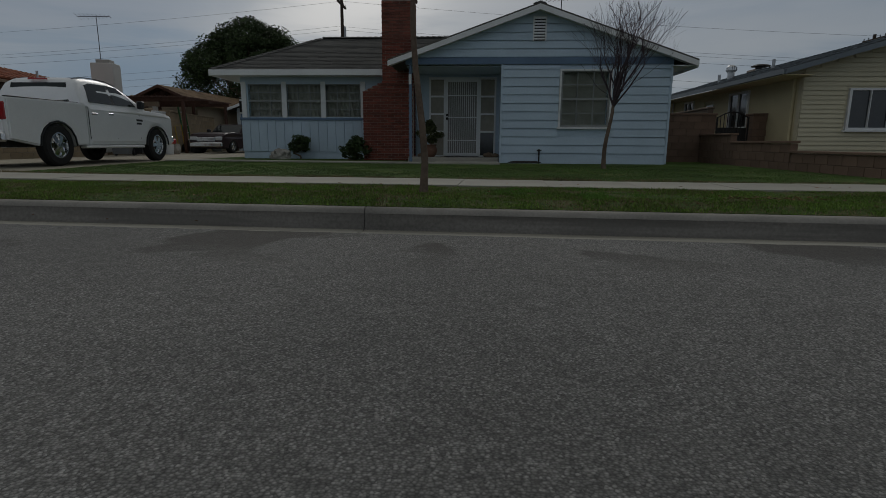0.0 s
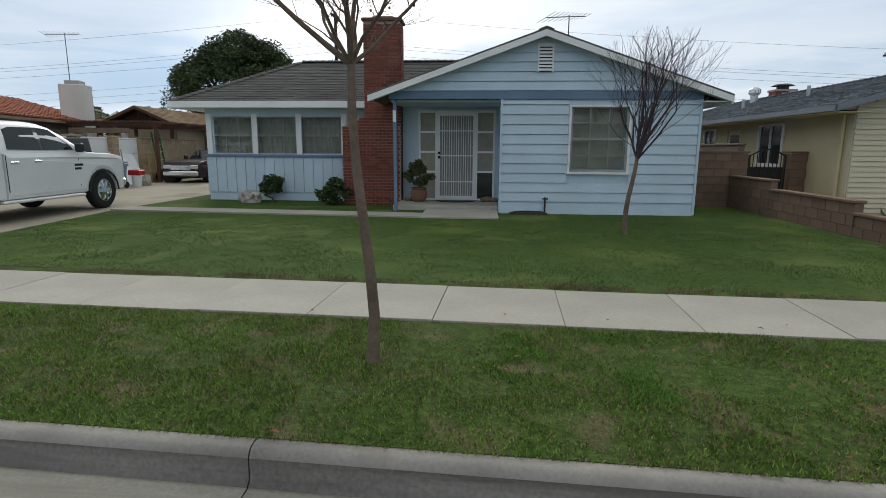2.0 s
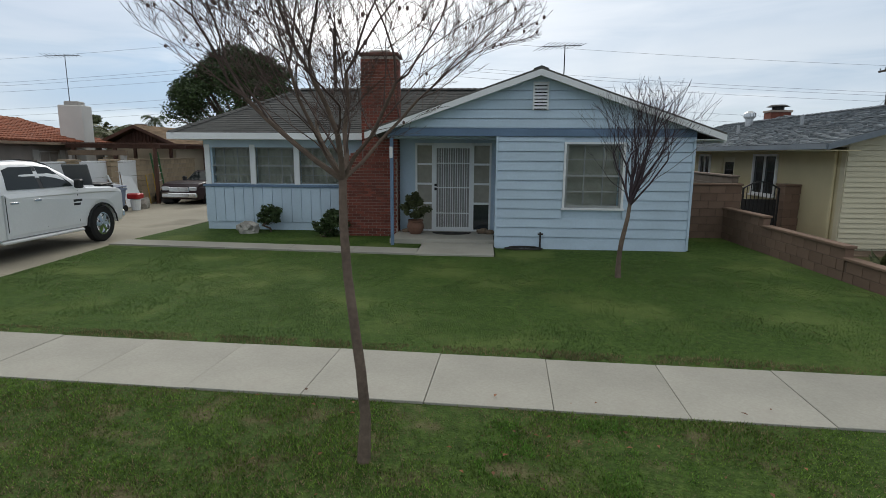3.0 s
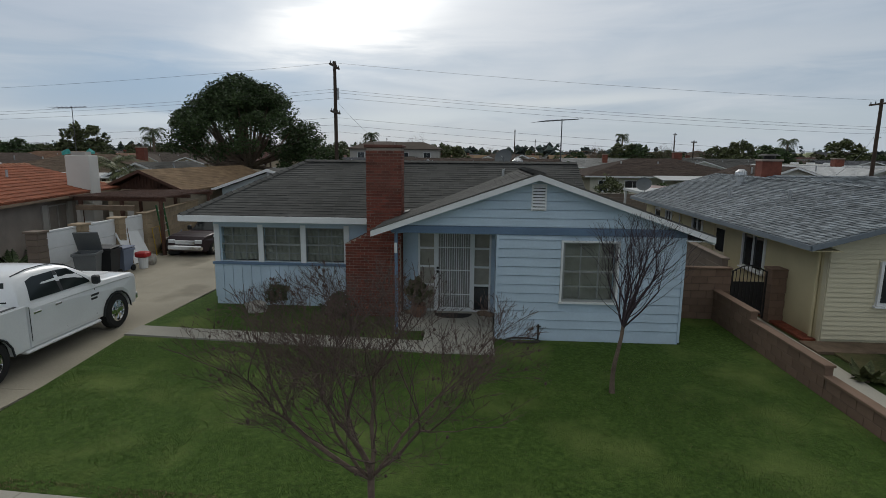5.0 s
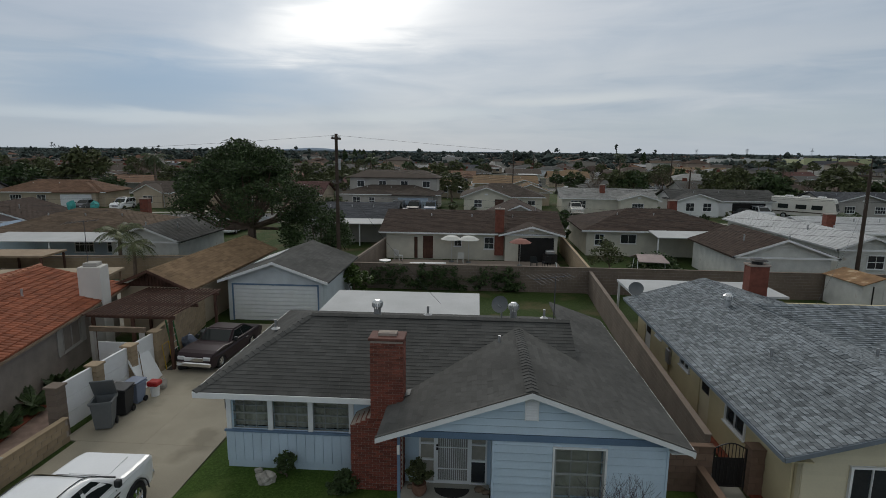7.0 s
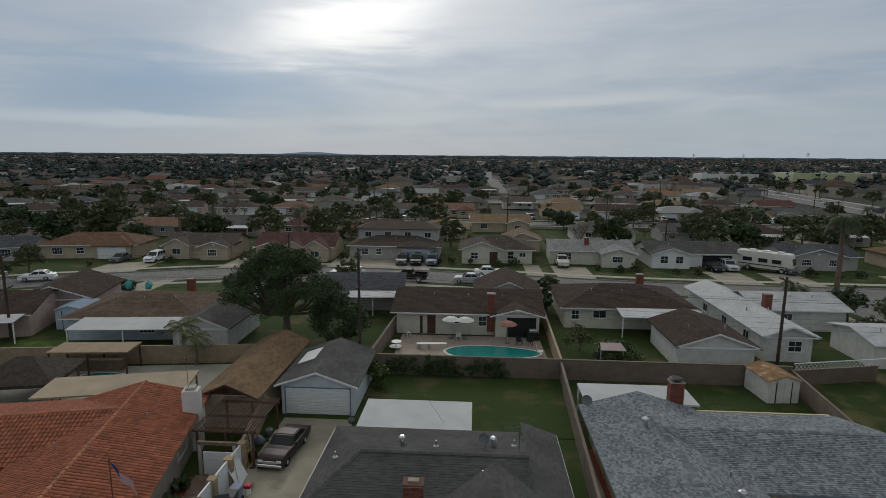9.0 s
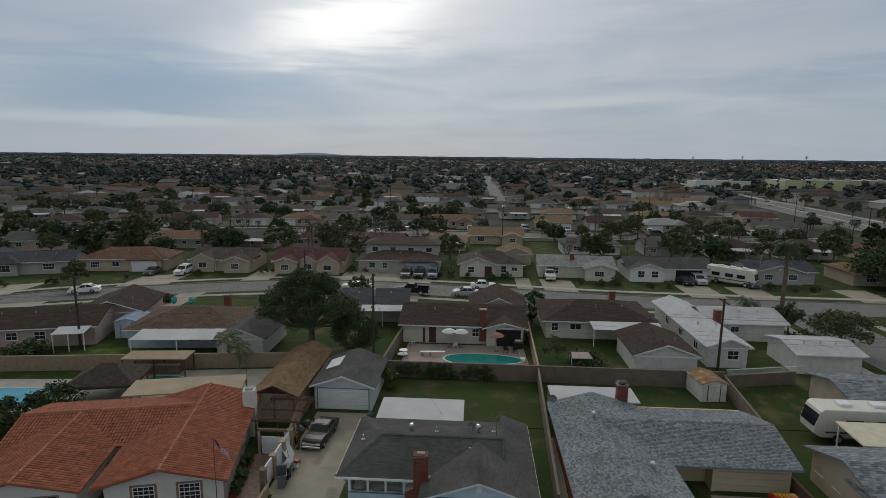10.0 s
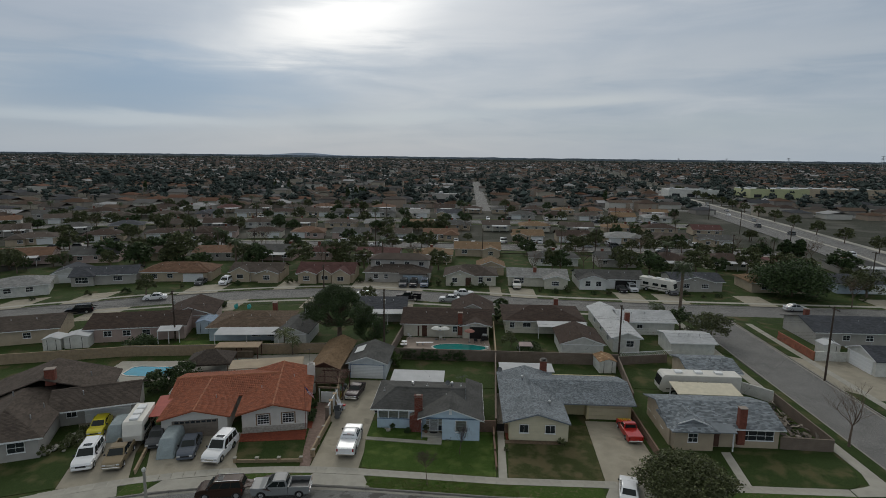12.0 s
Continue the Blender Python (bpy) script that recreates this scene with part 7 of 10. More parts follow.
# closed door in near-black paints the shade inside the open garage
plain_house("house", "white house with charcoal roof and near-black door for its open garage", 38.5, 95.5, 16, 8.5, SHINGLE_DK, mat("bright_white_wall", (0.72, 0.72, 0.70), rough=0.8, var=0.05), 0, "side", 1.5, wins=((-6.0, 1.3, 0.9, 1.3), (-3.4, 1.3, 0.9, 1.3)), garage=(3.6, 5.0), garage_mat=DARK, wing=(-8, -1.6, 1.6, "gable"))
plain_house("house", "grey house with dark roof behind the trailer", 59.5, 95, 12, 8.5, GREY_ROOF, STUCCO_G, 0, "side", 1.4, wins=((-3.0, 1.6, 0.9, 1.1), (1.5, 1.6, 0.9, 1.1)), wing=(-5.5, 3.5, 0.8, "gable"))
plain_house("house", "tan house with brown roof near the dark trees", 79, 95, 13, 9, SHINGLE_TN, STUCCO_T, 0, "hip", 1.6, wins=((-3, 2.4, 0.8, 1.4), (3, 1.5, 0.9, 1.1)))
plain_house("house", "house with slate roof beside the wide road", 100, 96, 13, 9, GREY_ROOF, PALE_BLUE, 0, "side", 1.6, wins=((-3, 1.4, 0.8, 1.2),), garage=(3.5, 4.8))



def front_gable(h, a, b, y, out, eave, rise, roofm, wallm, trim, oh=0.35):
    """A gabled bay standing out of a house's face at y."""
    m = (a + b) / 2
    part("bay_wall", gable_end(B().box(a, b, y - out, y + 0.05, 0, eave), a, b, y - out, eave, eave + rise - 0.1, 0.14), wallm, h)
    part("bay_roof", roof_solid(B(), gable_planes(a - oh, b + oh, y - out - oh, y + 2.5, eave, eave + rise)), roofm, h)
    bargeboards(h, a - oh, b + oh, y - out - oh - 0.03, eave, eave + rise, trim)
    window(h, m, y - out, 0.9, min(1.6, (b - a) * 0.5), 1.1, 0, 2, 1, trim, PANE, 0.06, 0.06)


front_gable(twin_house, 2.0, 6.4, -5.0, 1.8, 2.5, 1.5, MAROON_ROOF, STUCCO_T, OFFWHITE)
front_gable(twin_house, -1.6, 1.6, -5.0, 0.8, 2.5, 1.2, MAROON_ROOF, STUCCO_T, OFFWHITE)
front_gable(tan_house, -6.0, -1.4, -4.5, 0.6, 2.5, 1.4, SHINGLE_UMB, STUCCO_T, OFFWHITE)
plain_house("house", "tan house with russet roof and pale trimmed gable", 6.0, 136.5, 14.5, 9.5, SHINGLE_TN, STUCCO_T, 0, "side", 1.7, wins=((-4.2, 1.8, 0.9, 1.2), (4.2, 1.6, 0.9, 1.1)), wing=(1.5, 6.8, 1.8, "gable"), shingles=False)
sh = thing("garden_shelter", "garden shelter with a dark brown thatch roof by the pool", "shelter", pose(-35.6, 33.2, 0, 0, 0, 12))
part("roof", roof_solid(B(), hip_planes(-3.2, 3.2, -2.6, 2.6, 1.9, 3.3), 0.25), mat("brown_thatch", (0.07, 0.055, 0.045), rough=1.0, var=0.35, scale=3, fine=60, bump=0.6, depth=0.03), sh)
for x in (-2.7, 2.7):
    for y in (-2.1, 2.1):
        part("post", B().box(x - 0.07, x + 0.07, y - 0.07, y + 0.07, 0, 1.95), OLDWOOD, sh)

# ---- further rows, each house a thing of its own ----
ROOFS = [SHINGLE_UMB, SHINGLE_BR, GREY_ROOF, SHINGLE_DK, SHINGLE_TN, SHINGLE_UMB, SHINGLE_BR, SHINGLE_DK, SHINGLE_TN, MAROON_ROOF, ORANGE_ROOF, SHINGLE_BR, PALE_ROOF]
WALLS = [CREAM_WALL, STUCCO_T, STUCCO_G, STUCCO_T, OFFWHITE, STUCCO_P]
ROOF_WORD = {SHINGLE_UMB.name: "umber", SHINGLE_BR.name: "dark brown", GREY_ROOF.name: "slate grey", SHINGLE_DK.name: "charcoal", PALE_ROOF.name: "pale grey", SHINGLE_TN.name: "tan",
             ORANGE_ROOF.name: "orange-brown", MAROON_ROOF.name: "maroon"}
WALL_WORD = {CREAM_WALL.name: "cream", STUCCO_T.name: "tan", STUCCO_G.name: "grey", OFFWHITE.name: "white", STUCCO_P.name: "pinkish", PALE_BLUE.name: "pale blue"}


def bend(x):
    """How far the rows drop towards the camera at the ends."""
    return -0.0028 * max(0, -x - 45) ** 2 * 0.9 if x < -45 else -0.0006 * max(0, x - 30) ** 2


def row_of_houses(y, front, x0, x1, seed, avoid=()):
    rng = random.Random(seed)
    x = x0
    while x < x1:
        w = rng.uniform(12.5, 15.5)
        cx = x + w / 2
        yy = y + bend(cx) + rng.uniform(-1, 1)
        slope = math.degrees(math.atan2(bend(cx + 1) - bend(cx - 1), 2))
        if not any(a < cx < b for a, b in avoid):
            rf, wm = rng.choice(ROOFS), rng.choice(WALLS)
            st = rng.choice(["hip", "side", "side", "hip"])
            side = rng.choice([-1, 1])
            wing = None
            if rng.random() < 0.7:
                a = -w / 2 + 0.2 if side < 0 else w / 2 - 5.4
                wing = (a, a + 5.2, rng.uniform(0.8, 2.0), rng.choice(["gable", "hip"]))
            wins = ((side * 3.4, 1.6, 0.9, 1.2), (side * 0.6, 1.2, 0.9, 1.2)) if front else ((-3.6, 1.4, 1.0, 1.0), (0.5, 1.0, 1.1, 0.9), (3.8, 1.4, 1.0, 1.0))
            plain_house("house", f"{WALL_WORD[wm.name]} tract house with {ROOF_WORD[rf.name]} roof further back", cx, yy, w - 1.6, rng.uniform(8.5, 10.5), rf, wm, slope + rng.uniform(-2, 2), st, rng.uniform(1.3, 1.9), 2.5, 0.55,
                        wins=wins, garage=(-side * 3.2, 4.7) if front else None, wing=wing if front else None,
                        patio=None if front or rng.random() < 0.5 else (-2.0, 4.5, 3.0, WHITE_ROOF), stack=(rng.uniform(-4, 4), 1.5, 0.6) if rng.random() < 0.6 else None,
                        group="houses of the further rows", shingles=False)
        x += w + rng.uniform(2.5, 4.5)


def further_street(y, x0, x1):
    structure("road", strip(steps(x0, x1, 6), lambda x: y + bend(x) - 4.2, lambda x: y + bend(x) + 4.2, -0.03, 0.05), ASPHALT, "grey asphalt street further back", "road")
    for o in (-7.0, 5.6):
        structure("pavement", strip(steps(x0, x1, 6), lambda x: y + bend(x) + o, lambda x: y + bend(x) + o + 1.4, 0.02, 0.08), CONCRETE, "pale sidewalk further back", "sidewalk")
        structure("lawn", strip(steps(x0, x1, 6), lambda x: y + bend(x) + o * 1.55 - 2.0, lambda x: y + bend(x) + o * 1.55 + 2.6, -0.01, 0.05), YARD, "front lawns further back", "lawn")


row_of_houses(124, False, -150, 118, 11, avoid=((6, 13),))
further_street(152, -190, 110)
row_of_houses(169, True, -175, 100, 12, avoid=((4, 14),))
row_of_houses(199, False, -195, 112, 13)
further_street(227, -230, 112)
row_of_houses(244, True, -205, 106, 14, avoid=((2, 16),))
row_of_houses(272, False, -225, 112, 15)
# the wide road to the right
wr = [(96, 60), (118, 110), (128, 160), (140, 260), (158, 420), (185, 640), (230, 900)]
mb, mb2, mb3 = Mesher(), Mesher(), Mesher()
for (xa, ya), (xb, yb) in zip(wr, wr[1:]):
    mb.slab([(xa, ya, 0.0), (xa + 22, ya - 4, 0.0), (xb + 22, yb - 4, 0.0), (xb, yb, 0.0)], (0, 0, -0.1))
    mb2.slab([(xa + 22, ya - 4, 0.06), (xa + 25, ya - 5, 0.06), (xb + 25, yb - 5, 0.06), (xb + 22, yb - 4, 0.06)], (0, 0, -0.1))
    mb3.slab([(xa + 10.5, ya - 2, 0.08), (xa + 12, ya - 2, 0.08), (xb + 12, yb - 2, 0.08), (xb + 10.5, yb - 2, 0.08)], (0, 0, -0.1))
structure("road", mb, ASPHALT, "wide asphalt avenue running into the distance", "road")
structure("pavement", mb2, CONCRETE, "pale sidewalk of the avenue", "sidewalk")
structure("pavement", mb3, CONCRETE, "concrete median of the avenue", "median")
structure("road", strip([8.5, 12, 16.5], lambda x: 281, lambda x: 640, -0.05, 0.05), ASPHALT, "straight street running to the skyline", "road")


def shop_hall(x, y, w, d, hgt, wall, label):
    h = thing("commercial_building", label, "building", pose(x, y, 0, 0, 0, -4))
    part("wall", B().box(-w / 2, w / 2, -d / 2, d / 2, 0, hgt), wall, h)
    part("roof", B().box(-w / 2 + 0.4, w / 2 - 0.4, -d / 2 + 0.4, d / 2 - 0.4, hgt + 0.004, hgt + 0.3), WHITE_ROOF, h)
    part("parapet", B().box(-w / 2 - 0.1, w / 2 + 0.1, -d / 2 - 0.1, -d / 2 + 0.3, hgt, hgt + 0.9), wall, h)
    for i in range(int(w // 12)):
        part("window", B().box(-w / 2 + 3 + i * 12, -w / 2 + 9 + i * 12, -d / 2 - 0.05, -d / 2, 0.5, 3.2), PANE, h)
        part("roof_unit", B().box(-w / 2 + 4 + i * 12, -w / 2 + 6.5 + i * 12, -2, 1, hgt + 0.3, hgt + 1.7), STEEL, h)


shop_hall(262, 440, 46, 34, 7, mat("pale_green_wall", (0.50, 0.52, 0.30), var=0.08), "long pale green shop hall with white roof")
shop_hall(322, 455, 70, 30, 6.5, STUCCO_T, "long tan shop hall with red-brown parapet")
shop_hall(190, 430, 40, 22, 6, OFFWHITE, "low white commercial building")
shop_hall(-12, 330 + 0, 18, 12, 6, STUCCO_G, "grey hall with dark hip roof among trees")
# ---- the distance ----


def far_suburb():
    """Thousands of small houses and trees out to the skyline, joined: nobody could count them."""
    rng = random.Random(21)
    roofs, walls = Mesher(), Mesher()
    streets = Mesher()
    y = 290.0
    row = 0
    while y < 2600:
        half = 0.92 * (y + 60)
        step = 17.0 if y < 900 else 22.0
        x = -half
        while x < half:
            w, d = rng.uniform(10.5, 14.5), rng.uniform(8, 11)
            cx = x + w / 2 + rng.uniform(-1, 1)
            if not (6 < cx < 19 and y < 650) and not any(abs(cx - (120 + (y - 100) * 0.16 + 8)) < 16 for _ in (0,)) and rng.random() < 0.93 and not (165 < cx < 365 and 400 < y < 480):
                b = bend(cx) * max(0.0, 1 - (y - 290) / 500)
                cy = y + b + rng.uniform(-2, 2) + 9 * math.sin(cx / 130 + y / 210)
                e, rs, oh = 2.6 if rng.random() < 0.88 else 5.2, rng.uniform(1.2, 2.0), 0.5
                z0 = -0.24
                if y < 1400:
                    walls.box(cx - w / 2, cx + w / 2, cy - d / 2, cy + d / 2, z0, e)
                    if rng.random() < 0.6:
                        sx = cx + rng.choice((-1, 1)) * w * 0.3
                        walls.box(sx - 1.2, sx + 1.2, cy - d / 2 - 0.5, cy - d / 2, z0, e - 0.4)
                pl = hip_planes(cx - w / 2 - oh, cx + w / 2 + oh, cy - d / 2 - oh, cy + d / 2 + oh, e, e + rs) if rng.random() < 0.5 else gable_planes(cx - w / 2 - oh, cx + w / 2 + oh, cy - d / 2 - oh, cy + d / 2 + oh, e, e + rs, rng.choice("xy"))
                k = len(roofs.v)
                idx = {}
                for p in pl:
                    f = []
                    for q in p:
                        if q not in idx:
                            idx[q] = len(roofs.v)
                            roofs.v.append(q)
                        f.append(idx[q])
                    roofs.f.append(tuple(f))
            x += w + rng.uniform(2.5, step - 11)
        if row % 2 == 0:
            xs = steps(-half, half, 40)
            for a, c in zip(xs, xs[1:]):
                fa = y + 15 + bend(a) * max(0.0, 1 - (y - 290) / 500) + 9 * math.sin(a / 130 + y / 210)
                fc = y + 15 + bend(c) * max(0.0, 1 - (y - 290) / 500) + 9 * math.sin(c / 130 + y / 210)
                streets.poly([(a, fa - 5, -0.16), (c, fc - 5, -0.16), (c, fc + 5, -0.16), (a, fa + 5, -0.16)])
        y += 30 if row % 2 == 0 else 26
        if y > 900:
            y += 6
        row += 1
    far_roof = mat("far_roofing", (0.1, 0.08, 0.07), rough=0.95, bump=0, island=1.0, spec=0.1,
                   hues=[(0.085, 0.06, 0.047), (0.062, 0.046, 0.04), (0.06, 0.063, 0.07), (0.11, 0.08, 0.06), (0.13, 0.128, 0.125), (0.10, 0.062, 0.042), (0.07, 0.068, 0.066), (0.14, 0.075, 0.05), (0.08, 0.068, 0.06), (0.34, 0.34, 0.34)])
    far_wall = mat("far_wall", (0.4, 0.37, 0.32), rough=0.95, bump=0, island=1.0,
                   hues=[(0.42, 0.38, 0.31), (0.33, 0.30, 0.26), (0.55, 0.53, 0.48), (0.27, 0.25, 0.23), (0.36, 0.29, 0.23)])
    tagged(part("far_house_roofs", roofs, far_roof), "brown, grey and tan roofs of endless tract houses", "houses", kind="stuff")
    tagged(part("far_house_walls", walls, far_wall), "pale walls of distant tract houses", "houses", kind="stuff")
    tagged(part("far_streets", streets, ASPHALT), "grey streets between the distant houses", "streets", kind="stuff")


far_suburb()
# the treeline's blue-grey is aerial haze put into its colour
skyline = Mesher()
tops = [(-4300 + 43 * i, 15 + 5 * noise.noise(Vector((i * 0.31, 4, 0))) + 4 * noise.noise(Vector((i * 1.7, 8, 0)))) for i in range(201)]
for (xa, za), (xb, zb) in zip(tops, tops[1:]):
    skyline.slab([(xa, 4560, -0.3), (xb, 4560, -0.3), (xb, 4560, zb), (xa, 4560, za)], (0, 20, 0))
structure("backdrop", skyline, mat("haze_tinted_treeline", (0.20, 0.245, 0.285), rough=1.0, var=0.25, scale=0.01, fine=0.06, bump=0), "dark line of far trees on the skyline, haze painted in", "skyline")
# the hill's pale blue is painted distance haze too
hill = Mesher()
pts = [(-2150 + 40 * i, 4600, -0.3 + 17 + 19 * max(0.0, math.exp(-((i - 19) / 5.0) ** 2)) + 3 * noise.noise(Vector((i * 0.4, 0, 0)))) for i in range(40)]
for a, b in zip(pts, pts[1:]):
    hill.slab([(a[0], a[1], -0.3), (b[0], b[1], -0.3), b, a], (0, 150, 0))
structure("backdrop", hill, mat("haze_tinted_hill", (0.55, 0.62, 0.72), rough=1.0, var=0.05), "faint hill on the skyline, painted haze blue", "hill")


# ---- trees and plants ----
def bare_tree(name, label, x, y, fork, height, spread, r, seed, lean=(0.0, 0.0), upright=0.55, depth=5, z=0.04, shoots=4, material=TWIG, trunk_mat=BARK, crown=1.5, dense=0.55, joined=False, group="", bias=0.0, pods=0):
    """A leafless tree: a trunk, a few limbs and twigs that divide again and again inside a rounded crown."""
    rng = random.Random(seed)
    t = thing(name, label, "tree", pose(x, y, z), group)
    tr = Mesher()
    pts = [Vector((0, 0, -0.05))]
    n = 6
    for i in range(1, n + 1):
        k = i / n
        pts.append(Vector((lean[0] * k + 0.03 * math.sin(k * 5 + seed), lean[1] * k + 0.02 * math.cos(k * 4), fork * k)))
    for i in range(n):
        tr.tube(pts[i], pts[i + 1], r * (1.25 - 0.5 * i / n) if i == 0 else r * (1 - 0.35 * i / n), r * (1 - 0.35 * (i + 1) / n), 9, False)
    part("trunk", tr, trunk_mat, t, smooth=True)
    total = height - fork
    top = pts[-1]
    twigs, ends = Mesher(), []

    def outside(p):
        k = (p.z - fork) / total
        w = crown * (0.35 + 0.75 * min(1, k * 1.7)) * (1.0 if k < 0.75 else max(0.1, 1 - (k - 0.75) * 2.6))
        return k > 1.02 or (p.x - top.x - bias * (p.z - fork)) ** 2 + (p.y - top.y) ** 2 > w * w

    def grow(p, d, ln, rad, lvl, limb=None):
        segs = 4 if lvl < 2 else 3
        q = p
        mb = limb if limb else twigs
        for s in range(segs):
            d = (d + Vector((rng.gauss(0, 0.17), rng.gauss(0, 0.17), rng.gauss(0.02, 0.06) + 0.07 * upright))).normalized()
            e = q + d * ln / segs
            r0, r1 = rad * (1 - 0.35 * s / segs), rad * (1 - 0.35 * (s + 1) / segs)
            mb.tube(q, e, r0, r1, 6 if limb else 3, False)
            q = e
            if lvl > 2:
                ends.append(q)
            if outside(q) and rng.random() < 0.95:
                return
            if lvl < depth and rng.random() < (0.95 if lvl == 0 and s else dense):
                side = (d + Vector((rng.uniform(-1, 1), rng.uniform(-1, 1), rng.uniform(-0.3, 0.5))) * (1.05 - 0.5 * upright)).normalized()
                grow(q, side, ln * rng.uniform(0.5, 0.75), max(0.0014, r1 * 0.45), lvl + 1)
        if lvl < depth:
            for _ in range(2):
                side = (d + Vector((rng.uniform(-1, 1), rng.uniform(-1, 1), rng.uniform(-0.3, 0.5))) * (0.9 - 0.5 * upright)).normalized()
                grow(q, side, ln * rng.uniform(0.55, 0.8), max(0.0014, rad * 0.5), lvl + 1)

    for i in range(shoots):
        a = 2 * math.pi * (i + rng.uniform(-0.25, 0.25)) / shoots + seed
        d = Vector((math.cos(a) * spread + bias, math.sin(a) * spread, 1.0)).normalized()
        limb = Mesher()
        grow(top - Vector((0, 0, 0.04)), d, total * 0.5, r * (0.52 if i % 2 else 0.36), 0, None if joined else limb)
        if joined:
            continue
        part("limb", limb, trunk_mat if material is TWIG else material, t, smooth=True)
    tagged(part("twig_crown", twigs, material, t), kind="stuff")
    if pods:
        mb = Mesher()
        for c in rng.sample(ends, min(pods, len(ends))):
            mb.lathe([(0.001, -0.012), (0.009, -0.006), (0.009, 0.005), (0.001, 0.012)], 5, Matrix.Translation(c))
        tagged(part("seed_pods", mb, material, t, "small dark dry seed pods"), kind="stuff")
    return t


def leaf_cloud(mb, centres, per, size, rng, squash=0.7):
    for c, r in centres:
        for _ in range(per):
            d = Vector((rng.gauss(0, 1), rng.gauss(0, 1), rng.gauss(0, 1)))
            d.normalize()
            p = Vector(c) + Vector((d.x, d.y, d.z * squash)) * r * (rng.random() ** 0.4)
            u = Vector((rng.uniform(-1, 1), rng.uniform(-1, 1), rng.uniform(-0.5, 0.5))).normalized()
            w = u.orthogonal().normalized()
            w = (w * math.cos(rng.random() * 6.28) + u.cross(w) * math.sin(rng.random() * 6.28))
            s = size * rng.uniform(0.6, 1.3)
            k = len(mb.v)
            mb.v += [tuple(p - u * s), tuple(p + w * s * 0.45), tuple(p + u * s), tuple(p - w * s * 0.45)]
            mb.f.append((k, k + 1, k + 2, k + 3))
    return mb


def leafy_tree(name, label, x, y, height, crown, seed, material=LEAF, clumps=30, per=60, leaf=0.22, fork=0.35, trunk=0.2, flat=0.75, z=0.0, category="tree", group="", clump=(0.2, 0.34), hollow=0.0):
    """Trunk, limbs and a crown of many small leaves in uneven clumps."""
    rng = random.Random(seed)
    t = thing(name, label, category, pose(x, y, z), group)
    top = height * (1 - fork)
    mb = Mesher()
    f = Vector((rng.uniform(-0.2, 0.2), rng.uniform(-0.2, 0.2), height * fork))
    mb.tube((0, 0, -0.1), f * 0.5 + Vector((0.1, 0, 0)), trunk * 1.2, trunk, 8, False).tube(f * 0.5 + Vector((0.1, 0, 0)), f, trunk, trunk * 0.8, 8, False)
    centres = []
    for i in range(clumps):
        a, q = rng.uniform(0, 6.283), math.sqrt(rng.random())
        hh = rng.random()
        if hollow and hh < hollow and q < 0.65:
            hh = hollow + rng.random() * (1 - hollow)
        rr = crown * q * (0.55 + 0.45 * math.sin(math.pi * min(1, hh * 0.8 + 0.2)))
        c = Vector((math.cos(a) * rr, math.sin(a) * rr, height * fork * 1.0 + top * (0.12 + 0.8 * hh * (1 - 0.35 * q * q))))
        centres.append((c, crown * rng.uniform(*clump)))
        if i % 4 == 0:
            m = f.lerp(c, 0.5) + Vector((0, 0, -0.1 * top))
            mb.tube(f, m, trunk * 0.45, trunk * 0.28, 5, False).tube(m, c, trunk * 0.28, trunk * 0.08, 4, False)
    part("trunk", mb, BARK, t)
    tagged(part("crown", leaf_cloud(Mesher(), centres, per, leaf, rng, flat), material, t), kind="stuff")
    return t


def palm(name, label, x, y, height, fronds, length, seed, r=0.2, material=FROND, drop=0.9, joined=False, group=""):
    rng = random.Random(seed)
    t = thing(name, label, "palm", pose(x, y, 0), group)
    mb = Mesher()
    for i in range(8):
        a, b = height * i / 8, height * (i + 1) / 8
        mb.tube((0.1 * math.sin(a * 0.3), 0, a), (0.1 * math.sin(b * 0.3), 0, b), r * (1.15 - 0.3 * i / 8), r * (1.1 - 0.3 * (i + 1) / 8), 8, False)
    part("trunk", mb, BARK, t)
    base = Vector((0.1 * math.sin(height * 0.3), 0, height))
    head = Mesher()
    for i in range(fronds):
        a, up = 6.283 * i / fronds + rng.uniform(-0.2, 0.2), rng.uniform(-0.15, 0.9)
        d = Vector((math.cos(a), math.sin(a), 0))
        fb = head if joined else Mesher()
        prev = base
        s = Vector((-d.y, d.x, 0))
        n = 9
        for j in range(1, n + 1):
            k = j / n
            p = base + d * length * k * (0.6 + 0.4 * math.cos(k * 1.2)) + Vector((0, 0, length * (up * k - drop * k * k)))
            fb.tube(prev, p, 0.03 * (1 - k * 0.8), 0.03 * (1 - k * 0.9), 3, False)
            for sg in (-1, 1):
                for q in (0.0, 0.5):
                    c = prev.lerp(p, q)
                    l = length * 0.3 * math.sin(math.pi * min(0.97, k * 0.85 + 0.1))
                    tip = c + s * sg * l * 0.8 + (p - prev).normalized() * l * 0.5 + Vector((0, 0, -l * 0.45))
                    w = (p - prev).normalized() * 0.05
                    fb.poly([c - w, c + w, tip])
            prev = p
        if not joined:
            part("frond", fb, material, t)
    if joined:
        tagged(part("frond_crown", head, material, t), kind="stuff")
    return t


